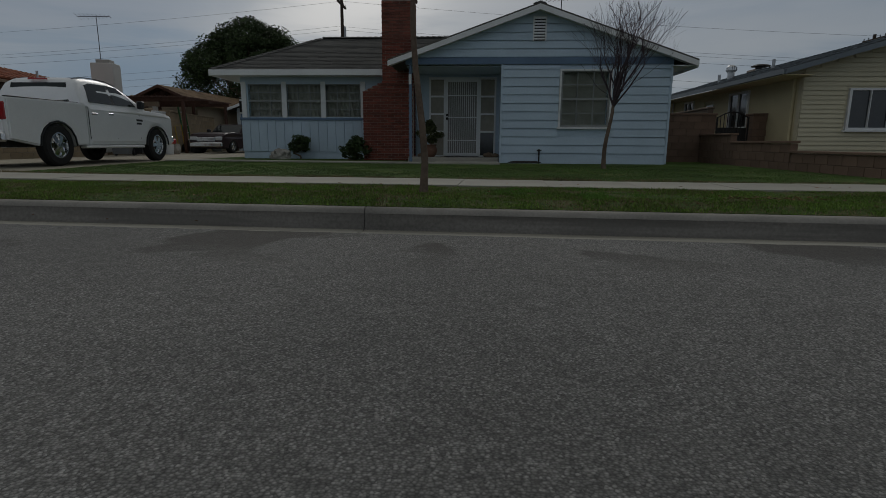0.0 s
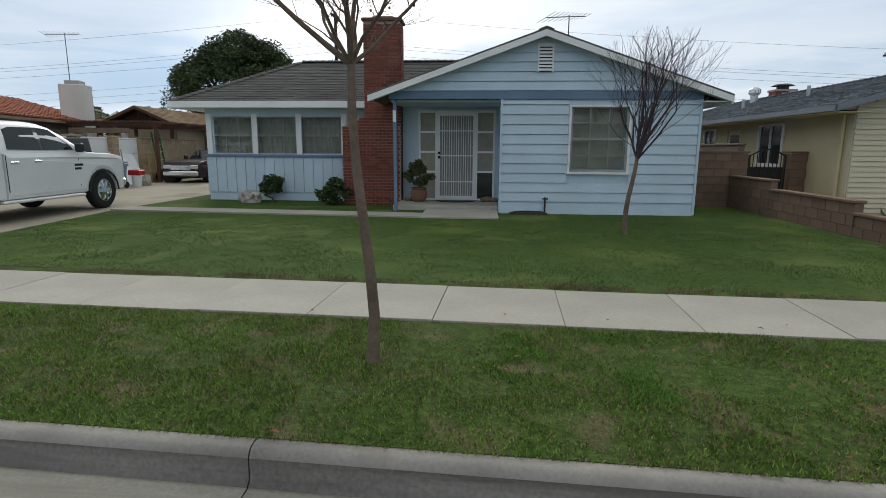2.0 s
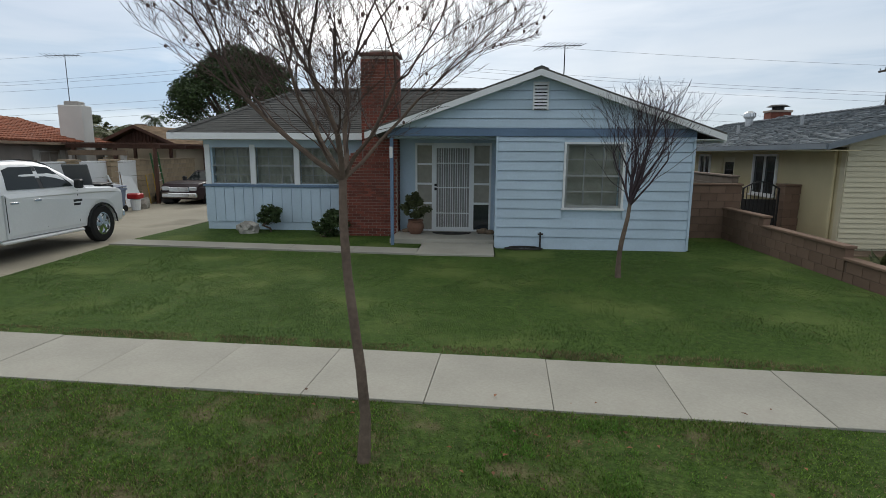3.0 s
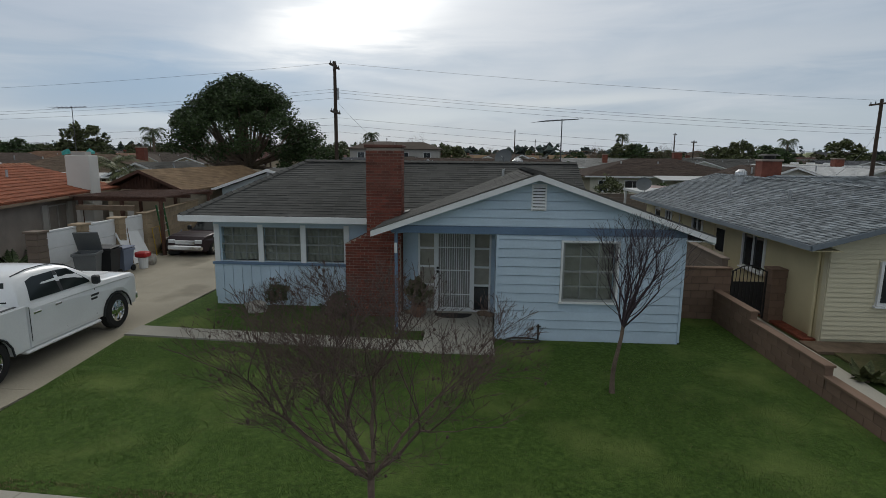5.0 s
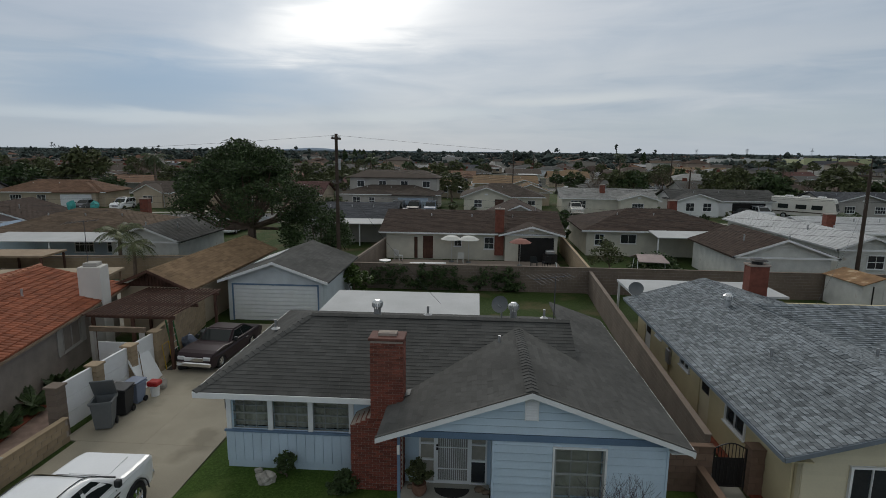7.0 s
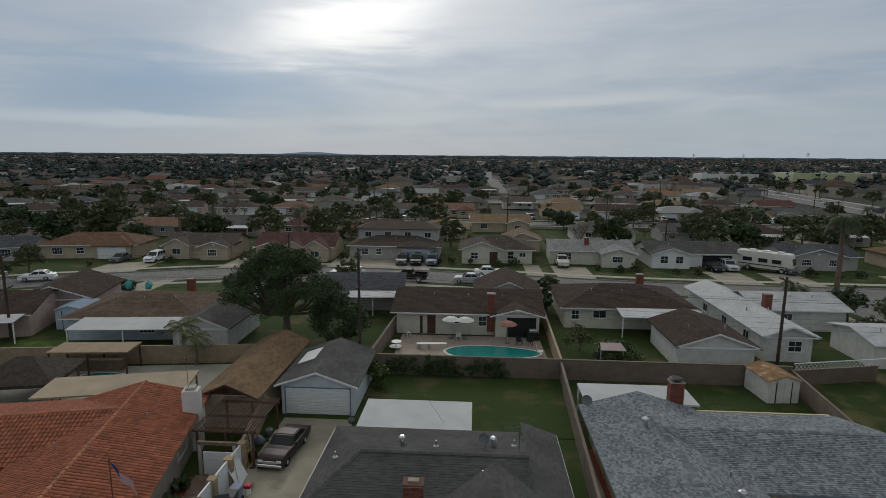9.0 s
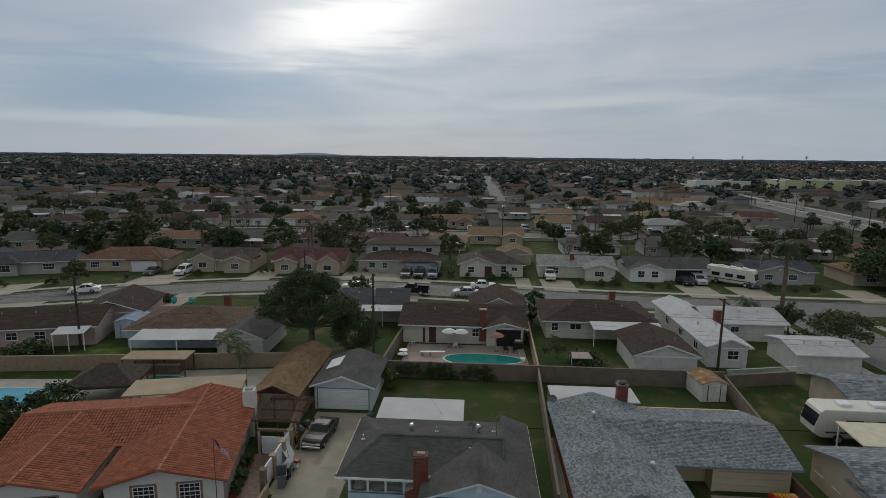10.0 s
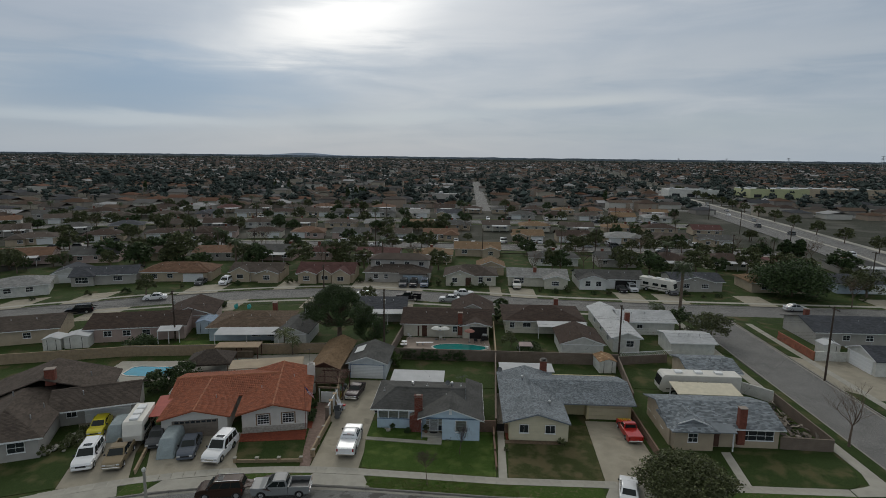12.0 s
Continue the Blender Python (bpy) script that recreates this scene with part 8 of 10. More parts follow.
bare_tree("tree", "slender bare street tree on the parkway grass", -1.12, 6.10, 1.98, 3.5, 1.2, 0.040, 7, lean=(-0.09, 0.05), upright=0.3, depth=5, shoots=7, crown=1.2, dense=0.58, bias=-0.05, pods=240)
bare_tree("tree", "small bare vase-shaped tree in the front lawn", 2.06, 12.15, 1.3, 3.22, 0.34, 0.048, 3, lean=(0.09, 0.0), upright=0.72, depth=3, shoots=11, crown=1.15, dense=0.6, bias=0.12, material=mat("purple_brown_twig", (0.06, 0.042, 0.05), var=0.25))
bare_tree("tree", "tall bare tree at the side street", 46.6, 16.6, 2.6, 7.4, 0.7, 0.14, 9, upright=0.4, depth=3, shoots=5, material=BARK, crown=3.4, dense=0.6)
bare_tree("tree", "bare tree at the far corner", 88, 78, 2.4, 7.0, 0.7, 0.14, 19, upright=0.4, depth=3, shoots=5, material=BARK, crown=3.4, dense=0.6)

leafy_tree("tree", "huge dark evergreen tree with dense rounded crown", -19.5, 46.6, 10.7, 5.8, 2, LEAF, 170, 380, 0.11, 0.3, 0.42, 0.7, clump=(0.12, 0.22), hollow=0.5)
leafy_tree("tree", "lower dark evergreen beside the huge one", -13.6, 46.2, 6.2, 2.9, 52, LEAF, 70, 190, 0.11, 0.12, 0.2, 0.8, clump=(0.18, 0.3))
leafy_tree("tree", "dark spreading evergreen on the parkway", 23.7, 5.5, 3.9, 4.4, 5, LEAF_OL, 110, 200, 0.15, 0.3, 0.2, 0.55)
leafy_tree("tree", "dark round street tree at the side street", 46.4, 52.8, 5.4, 3.6, 6, LEAF_OL, 45, 90, 0.2, 0.4, 0.16)
leafy_tree("tree", "small street tree by the white house", 43.2, 58.5, 4.6, 2.4, 8, LEAF, 26, 80, 0.2, 0.4, 0.13)
leafy_tree("tree", "huge dark tree across the far street", 80.5, 88, 9.0, 8.5, 10, LEAF, 120, 110, 0.32, 0.15, 0.4)
leafy_tree("tree", "rusty brown tree by the avenue", 98, 88, 7.5, 4.5, 12, LEAF_OL, 40, 80, 0.28, 0.25, 0.25)
leafy_tree("tree", "round green tree in the back yards", -33, 128, 7, 4.5, 14, LEAF_OL, 40, 80, 0.3, 0.25, 0.25)
leafy_tree("shrub", "bright green shrub beside the garage", -8.6, 37.2, 2.4, 1.3, 15, LEAF_BR, 26, 90, 0.12, 0.05, 0.06, 0.9, category="shrub")
leafy_tree("shrub", "dark bush between the brown house and the pool", -39.6, 25.6, 3.2, 1.8, 117, LEAF, 40, 90, 0.15, 0.08, 0.08, category="shrub")
leafy_tree("shrub", "dark shrubs beside the pool terrace fence", -37.5, 28.2, 3.6, 2.2, 17, LEAF, 40, 90, 0.16, 0.1, 0.1, category="shrub")
leafy_tree("shrub", "mixed shrubs beside the canopy swing", 13, 44, 2.2, 2.2, 18, LEAF, 40, 80, 0.15, 0.05, 0.05, category="shrub")
leafy_tree("shrub", "grey bare-looking garden bush", 10.2, 47, 3.0, 1.6, 23, LEAF_OL, 24, 60, 0.12, 0.2, 0.06, category="shrub")
leafy_tree("shrub", "dark hedge between the back yards", -52, 41.5, 2.4, 2.6, 24, LEAF, 40, 70, 0.18, 0.05, 0.06, category="shrub")
leafy_tree("shrub", "olive bush row by the side street", 43.5, 54.5, 2.0, 2.4, 26, LEAF_OL, 30, 70, 0.16, 0.05, 0.05, category="shrub")
leafy_tree("shrub", "column of dark cypress hedge", 8.7, 61, 4.6, 0.7, 25, LEAF, 34, 60, 0.14, 0.02, 0.1, 1.0, category="shrub")
leafy_tree("shrub", "dark clipped bush at the far kerb", -49.5, 66.8, 1.6, 1.4, 27, LEAF, 24, 60, 0.16, 0.02, 0.05, category="shrub")
leafy_tree("shrub", "small round bush under the front windows", -6.0, 17.0, 0.78, 0.36, 31, LEAF, 26, 60, 0.05, 0.25, 0.025, 0.9, z=0.04, category="shrub")
leafy_tree("shrub", "leafy bush against the chimney", -4.2, 16.3, 0.72, 0.42, 32, LEAF, 30, 70, 0.055, 0.02, 0.02, 0.9, z=0.04, category="shrub")
for i, (sx, sy) in enumerate(((-40.6, 11.4), (-41.6, 12.2), (-41.2, 10.4), (-42.8, 9.0), (-44.6, 8.6), (-41.4, 13.4))):
    leafy_tree("shrub", "low garden shrub by the brown-roofed house", sx, sy, 1.2, 0.9, 40 + i, LEAF_OL, 16, 50, 0.1, 0.05, 0.03, 0.8, category="shrub")
palm("palm_tree", "tall palm with a ragged crown at the corner", 45.0, 64.0, 11.8, 44, 2.9, 3, 0.3, drop=1.0)
palm("palm_tree", "short bushy palm on the street", 41.5, 66.5, 2.6, 24, 2.8, 4, 0.3, drop=0.8)
palm("palm_tree", "palm with drooping fronds in the back row", -62, 104, 8.2, 26, 3.2, 5, 0.25)
palm("palm_tree", "banana-like garden palm behind the tile house", -27.2, 41.2, 3.5, 16, 2.3, 6, 0.14, LEAF_OL, 0.5)
palm("palm_tree", "broad-leaved garden palm behind the tile house", -25.6, 40.4, 2.8, 13, 2.1, 7, 0.12, LEAF_OL, 0.5)
palm("palm_tree", "palm far behind the white house", 62, 120, 7.5, 22, 2.8, 8, 0.22)
for i, (x, y) in enumerate(((-16.3, 18.6), (-16.6, 20.2), (-17.0, 22.0))):
    palm("yucca", "spiky yucca beside the tile house", x, y, 0.35, 26, 0.75, 60 + i, 0.05, LEAF, 0.15)

# scattered trees: a few built, the rest copied
TREE_SET = [leafy_tree("tree", "round green yard tree", -62, 118, 6.0, 3.2, 71, LEAF, 30, 70, 0.32, 0.3, 0.2, group="yard trees", clump=(0.16, 0.28)),
            leafy_tree("tree", "olive yard tree with open crown", 48, 118, 6.8, 3.4, 72, LEAF_OL, 26, 60, 0.34, 0.35, 0.2, group="yard trees"),
            leafy_tree("tree", "low wide dark yard tree", -100, 130, 5.0, 3.8, 73, LEAF, 34, 60, 0.34, 0.25, 0.2, group="yard trees"),
            leafy_tree("tree", "tall narrow dark cypress", -74, 330, 13.0, 1.6, 74, LEAF, 40, 70, 0.4, 0.03, 0.2, 1.2, group="yard trees"),
            bare_tree("tree", "bare brown yard tree", 60, 138, 2.2, 8.0, 0.6, 0.15, 75, upright=0.5, depth=3, shoots=6, material=BARK, crown=2.6, dense=0.6, joined=True, group="yard trees"),
            palm("palm_tree", "slender palm standing over the roofs", -22, 112, 8.0, 24, 2.4, 76, 0.18, joined=True, group="yard palms")]
rng = random.Random(77)
for i in range(330):
    y = rng.choice((110, 113, 137, 140, 145, 159, 182, 186, 190, 212, 217, 234, 256, 258, 262, 286, 290)) + rng.uniform(-4, 4)
    x = rng.uniform(-0.86 * (y + 42), min(118, 0.8 * (y + 42)))
    if 4 < x < 18:
        continue
    k = rng.uniform(0.55, 1.05)
    o = copy_thing(TREE_SET[rng.choice((0, 1, 1, 2, 4, 4, 1, 0, 5))], pose(x, y + bend(x), -0.1, 0, 0, rng.uniform(0, 360)))
    o.scale = (k, k, k * rng.uniform(0.85, 1.15))
for i, (x, y, k, q) in enumerate(((-104, 112, 1.3, 0), (-92, 108, 1.2, 2), (-80, 110, 1.35, 1), (-58, 111, 1.1, 0), (-45, 109, 1.3, 1), (-27, 110, 1.0, 1), (-5.5, 109, 1.0, 1), (29, 109, 1.1, 0),
                                  (47, 108, 1.0, 1), (54, 110, 1.25, 2), (66, 108, 1.3, 1), (73, 111, 1.1, 0), (90, 109, 1.2, 1), (108, 112, 1.3, 0), (-70, 74, 0.7, 1), (-19, 72.5, 0.55, 1), (10, 70, 0.5, 0))):
    o = copy_thing(TREE_SET[q], pose(x, y, -0.1, 0, 0, i * 67))
    o.scale = (k, k, k * (1.0 + 0.15 * math.sin(i)))
for x, y in ((100.6, 127.6), (103.2, 126.0), (105.5, 128.4)):
    o = copy_thing(TREE_SET[3], pose(x, y, -0.1, 0, 0, x))
    o.scale = (1.3, 1.3, 0.75)
# shrubs in the front yards across the far street
BUSH = [leafy_tree("shrub", "dark rounded front yard shrub", -30, far_y(-30) + 16.0, 1.3, 0.9, 81, LEAF, 16, 60, 0.11, 0.05, 0.04, category="shrub", group="front yard shrubs"),
        leafy_tree("shrub", "olive front yard shrub", -57, far_y(-57) + 16.0, 1.7, 0.8, 82, LEAF_OL, 16, 60, 0.11, 0.05, 0.04, category="shrub", group="front yard shrubs")]
for i, x in enumerate((-92, -83, -76, -66, -54, -42, -40.5, -38, -24.5, -22, -7, -4.5, -1, 3.5, 6.5, 20.5, 24, 27, 33, 36.5, 54.5, 58, 62, 76, 82, 95)):
    o = copy_thing(BUSH[i % 2], pose(x, far_y(x) + 15.2 + 0.8 * math.sin(i * 2.3), 0.0, 0, 0, i * 40))
    o.scale = (0.8 + 0.4 * (i % 3) / 2,) * 3
for x, y in ((-68, 328), (-78, 322), (-71, 331), (-150, 420), (-160, 415), (30, 470), (-240, 360), (95, 330)):
    copy_thing(TREE_SET[3], pose(x, y, -0.2, 0, 0, x))
for i in range(16):
    xa = 150 + i * 5 + 24
    copy_thing(TREE_SET[1], pose(118 + 3 + (i * 24) * 0.165 + 22, 128 + i * 24, -0.1, 0, 0, i * 50))


def far_trees():
    rng = random.Random(31)
    crowns = Mesher()
    y = 300.0
    while y < 3600:
        dy = 12 if y < 800 else 26 if y < 1600 else 60
        half = 0.92 * (y + 60)
        n = int(half * 2 / (23 if y < 900 else 27))
        for _ in range(n):
            x, yy = rng.uniform(-half, half), y + rng.uniform(0, dy)
            if (6 < x < 19 and y < 640) or abs(x - (131 + (yy - 100) * 0.16)) < 12:
                continue
            big = rng.random() < 0.12
            r = rng.uniform(1.8, 3.8) * (1.5 if big else 1)
            h = rng.uniform(3.5, 7.5) * (1.5 if big else 1)
            if y > 1600:
                r *= 1.5
            m = 16 if y < 700 else 9 if y < 1500 else 5
            slim = rng.random() < 0.07
            for _ in range(m):
                d = Vector((rng.gauss(0, 0.5), rng.gauss(0, 0.5), rng.uniform(0.15, 1.0)))
                c = Vector((x + d.x * r * (0.4 if slim else 1), yy + d.y * r * (0.4 if slim else 1), d.z * h * (1.6 if slim else 1)))
                s = r * rng.uniform(0.35, 0.75) * (0.6 if slim else 1)
                u = Vector((rng.uniform(-1, 1), rng.uniform(-1, 1), rng.uniform(-0.6, 0.6))).normalized()
                w = Vector((0, 0, 1)).cross(u)
                t = u.cross(w)
                k = len(crowns.v)
                crowns.v += [tuple(c + u * s), tuple(c + w * s * 0.9), tuple(c - u * s), tuple(c - w * s * 0.9), tuple(c + t * s * 0.8), tuple(c - t * s * 0.7)]
                crowns.f += [(k, k + 1, k + 4), (k + 1, k + 2, k + 4), (k + 2, k + 3, k + 4), (k + 3, k, k + 4), (k + 1, k, k + 5), (k + 2, k + 1, k + 5), (k + 3, k + 2, k + 5), (k, k + 3, k + 5)]
        y += dy
    # blue-grey lift in this green is distance haze put into the colour
    tagged(part("far_trees", crowns, mat("haze_tinted_foliage", (0.068, 0.086, 0.078), rough=0.9, var=0.3, bump=0, island=0.5, spec=0.1)), "dark tree crowns among the distant houses", "trees", kind="stuff")


far_trees()


# ---- poles and wires ----
def utility_pole(x, y, h, arms, label="dark wooden utility pole with crossarms", lean=0.0, rot=0):
    p = thing("utility_pole", label, "pole", pose(x, y, 0, 0, lean, rot), "utility poles")
    part("pole", B().tube((0, 0, -0.2), (0, 0, h), 0.16, 0.11, 9), POLEWOOD, p)
    for z in arms:
        a = part("crossarm", B().box(-0.06, 0.06, -1.2, 1.2, z, z + 0.12), POLEWOOD, p)
        for q in (-1.1, -0.6, 0.6, 1.1):
            part("insulator", B().tube((0, q, z + 0.12), (0, q, z + 0.28), 0.04, 0.03, 6), GREY_PLASTIC, a)
    part("transformer", B().tube((0, 0.35, h - 2.6), (0, 0.35, h - 1.8), 0.2, 0.2, 10), STEEL, p) if len(arms) > 1 else None
    return p


POLES = [(-85, 36, 9.5), (-47.8, 45.4, 9.0), (-10.9, 42.6, 10.8), (28.0, 44.5, 8.5), (56.2, 36.3, 11.3)]
for i, (x, y, h) in enumerate(POLES):
    utility_pole(x, y, h, (h - 0.4, h - 3.6) if i in (1, 2) else (h - 0.4,), rot=10 if i < 2 else 0)
for x, y, h in ((-63, 121, 9), (-28, 136, 9), (7.6, 131, 10), (44, 133, 9.5), (86, 130, 9), (-110, 112, 9), (-35, 209, 10), (20, 209, 10), (70, 209, 10), (-95, 205, 10), (115, 150, 10), (122, 200, 10), (132, 255, 10), (104, 95, 10), (36, 100, 7), (-32, 84.5, 6)):
    utility_pole(x, y, h, (h - 0.4,))


def wire(a, b, sag, r, name="wire"):
    a, b = Vector(a), Vector(b)
    pts = [a.lerp(b, i / 12) - Vector((0, 0, sag * 4 * (i / 12) * (1 - i / 12))) for i in range(13)]
    return pts


w = thing("overhead_wires", "thin dark overhead wires sagging between the utility poles", "wires")
for (xa, ya, ha), (xb, yb, hb) in list(zip(POLES, POLES[1:])):
    for q, dz in ((0.0, -0.1), (-1.1, -2.05), (-0.6, -2.2), (1.1, -2.4), (0.0, -3.9), (0.1, -4.4), (0.1, -4.9)):
        part("wire", Mesher().pipe(wire((xa, ya + q, ha + dz), (xb, yb + q, hb + dz), 0.25, 0.009), 0.009, 3), IRON, w)
part("wire", Mesher().pipe(wire((28.0, 44.5, 6.3), (13, 24.5, 3.6), 0.4, 0.008), 0.008, 3), IRON, w)
part("wire", Mesher().pipe(wire((-10.9, 42.6, 8.2), (-2, 25, 3.2), 0.5, 0.008), 0.008, 3), IRON, w)
part("wire", Mesher().pipe(wire((54.4, 35.9, 8.2), (36, 21, 3.8), 0.4, 0.008), 0.008, 3), IRON, w)


def pylon(x, y, h):
    p = thing("pylon", "distant lattice power pylon on the skyline", "pylon", pose(x, y, 0), "pylons")
    mb = Mesher()
    for sx, sy in ((-1, -1), (1, -1), (1, 1), (-1, 1)):
        mb.tube((sx * h * 0.1, sy * h * 0.1, 0), (sx * 0.6, sy * 0.6, h), 0.35, 0.3, 4)
    part("tower", mb, STEEL, p)
    for k in (0.7, 0.82, 0.94):
        part("arm", B().box(-h * 0.16, h * 0.16, -0.5, 0.5, h * k, h * k + 1.0), STEEL, p)


for x, y, h in ((1180, 2050, 36), (980, 2100, 32), (1480, 2000, 48), (820, 2150, 30), (1750, 2060, 36)):
    pylon(x, y, h)


DARK_METAL = mat("dark_weathered_metal", (0.09, 0.09, 0.095), rough=0.6, metal=0.3)


def antenna(x, y, z, h, label, rot=20):
    a = thing("tv_antenna", label, "antenna", pose(x, y, z, 0, 0, rot))
    part("mast", B().tube((0, 0, 0), (0, 0, h), 0.02, 0.016, 6), DARK_METAL, a)
    part("boom", B().tube((-0.75, 0, h - 0.1), (0.55, 0, h), 0.014, 0.014, 5), DARK_METAL, a)
    for i in range(9):
        k = i / 8
        part("element", B().tube((-0.75 + 1.3 * k, -0.75 + 0.4 * k, h - 0.1 + 0.1 * k), (-0.75 + 1.3 * k, 0.75 - 0.4 * k, h - 0.1 + 0.1 * k), 0.007, 0.007, 4), DARK_METAL, a)


antenna(2.15, 20.6, 4.0, 1.5, "thin metal roof antenna on the charcoal roof", 15)
antenna(-18.6, 26.4, 2.9, 3.4, "tall metal roof antenna beside the white chimney", 25)


# ---- vehicles ----
def arch(cy, r, z, n=8):
    """Points over a wheel from front to rear... from smaller to larger y."""
    return [(cy - r * math.cos(math.pi * i / n), z + r * 0.96 * math.sin(math.pi * i / n)) for i in range(n + 1)]


def profile_body(prof, W, bevel=0.06, taper=0.07, L=4.5, tuck=0.05, belt=0.7):
    """A side profile (y, z) drawn out to the width W, drawn in at the ends and upwards."""
    bm = bmesh.new()
    vs = [bm.verts.new((-W / 2, y, z)) for y, z in prof]
    f = bm.faces.new(vs)
    r = bmesh.ops.extrude_face_region(bm, geom=[f])
    for e in r["geom"]:
        if isinstance(e, bmesh.types.BMVert):
            e.co.x = W / 2
    bmesh.ops.recalc_face_normals(bm, faces=bm.faces[:])
    rim = [e for e in bm.edges if abs(e.verts[0].co.x - e.verts[1].co.x) < 1e-6]
    bmesh.ops.bevel(bm, geom=rim, offset=bevel, segments=2, profile=0.6, affect="EDGES")
    for v in bm.verts:
        k = max(0.0, abs(v.co.y) / (L / 2) - 0.72) / 0.28
        v.co.x *= 1 - taper * k * k - (tuck * max(0.0, v.co.z - belt) / 0.5 if v.co.z > belt else 0.03 * max(0.0, belt - v.co.z))
    return Mesher().take(bm)


def patch(c, u0, u1, v0, v1, off=0.006):
    """A thin plate on the face with corners c (lower left, lower right, upper right, upper left)."""
    a, b, d, e = [Vector(q) for q in c]
    at = lambda u, v: (a.lerp(b, u)).lerp(e.lerp(d, u), v)
    n = (b - a).cross(e - a).normalized()
    q = [at(u0, v0) + n * off, at(u1, v0) + n * off, at(u1, v1) + n * off, at(u0, v1) + n * off]
    return Mesher().slab(q, -n * 0.012)


WHEELS = {}


def wheel(parent, x, y, r, w, spokes=6, rim_mat=ALU):
    key = (r, w, spokes, rim_mat.name)
    if key not in WHEELS:
        tm = pose(0, 0, 0, 0, 90, 0)
        ty = Mesher().lathe([(r * 0.62, -w / 2), (r * 0.9, -w / 2), (r, -w * 0.33), (r, w * 0.33), (r * 0.9, w / 2), (r * 0.62, w / 2), (r * 0.62, -w / 2)], 22, tm)
        rm = Mesher().lathe([(r * 0.64, -w * 0.42), (r * 0.64, w * 0.44), (r * 0.56, w * 0.44), (r * 0.52, w * 0.2), (0.001, w * 0.2)], 18, tm)
        for i in range(spokes):
            a = 2 * math.pi * i / spokes
            c, s = math.cos(a), math.sin(a)
            b = r * 0.085
            rm.slab([(w * 0.42, c * r * 0.1 - s * b, s * r * 0.1 + c * b), (w * 0.42, c * r * 0.1 + s * b, s * r * 0.1 - c * b), (w * 0.36, c * r * 0.58 + s * b * 1.5, s * r * 0.58 - c * b * 1.5), (w * 0.36, c * r * 0.58 - s * b * 1.5, s * r * 0.58 + c * b * 1.5)], (-0.04, 0, 0))
        rm.lathe([(r * 0.13, w * 0.3), (r * 0.13, w * 0.45), (0.001, w * 0.46)], 10, tm)
        WHEELS[key] = (ty.mesh("tyre", RUBBER), rm.mesh("rim", rim_mat))
    t = piece("tyre", WHEELS[key][0], parent, pose(x, y, r, 0, 0, 0 if x > 0 else 180))
    piece("rim", WHEELS[key][1], t, Matrix.Identity(4))
    return t


def box_cabin(t, pm, W, H, belt, cab, roof, pillars, cat):
    """A cabin with slanted screens between belt line and roof."""
    wb_, wt = W / 2 - 0.06, W / 2 * 0.79
    q = [(-wb_, cab[0], belt - 0.01), (wb_, cab[0], belt - 0.01), (wb_, cab[1], belt - 0.01), (-wb_, cab[1], belt - 0.01)]
    p = [(-wt, roof[0], H), (wt, roof[0], H), (wt, roof[1], H), (-wt, roof[1], H)]
    bm = bmesh.new()
    lo, hi = [bm.verts.new(v) for v in q], [bm.verts.new(v) for v in p]
    bm.faces.new(hi)
    for i in range(4):
        bm.faces.new((lo[i], lo[(i + 1) % 4], hi[(i + 1) % 4], hi[i]))
    bmesh.ops.recalc_face_normals(bm, faces=bm.faces[:])
    bmesh.ops.bevel(bm, geom=[e for e in bm.edges if not e.is_boundary], offset=0.07, segments=2, affect="EDGES")
    cabin = part("cabin", Mesher().take(bm), pm, t)
    part("windscreen", patch((q[2], q[3], p[3], p[2]), 0.07, 0.93, 0.1, 0.88), CAR_GLASS, cabin)
    part("rear_window", patch((q[0], q[1], p[1], p[0]), 0.1, 0.9, 0.16, 0.84), CAR_GLASS, cabin)
    cuts = [0.06, *pillars, 0.94]
    for a, b in zip(cuts, cuts[1:]):
        part("side_window", patch((q[1], q[2], p[2], p[1]), a + 0.015, b - 0.015, 0.1, 0.86), CAR_GLASS, cabin)
        part("side_window", patch((q[3], q[0], p[0], p[3]), 1 - b + 0.015, 1 - a - 0.015, 0.1, 0.86), CAR_GLASS, cabin)
    if cat == "suv":
        part("sunroof", B().box(-0.42, 0.42, roof[1] - 0.75, roof[1] - 0.2, H + 0.002, H + 0.012, 0.004), CAR_GLASS, cabin)
        for s in (-1, 1):
            part("roof_rail", B().box(s * (wt - 0.1) - 0.02, s * (wt - 0.1) + 0.02, roof[0] + 0.15, roof[1] - 0.1, H + 0.002, H + 0.05, 0.008), ALU, cabin)


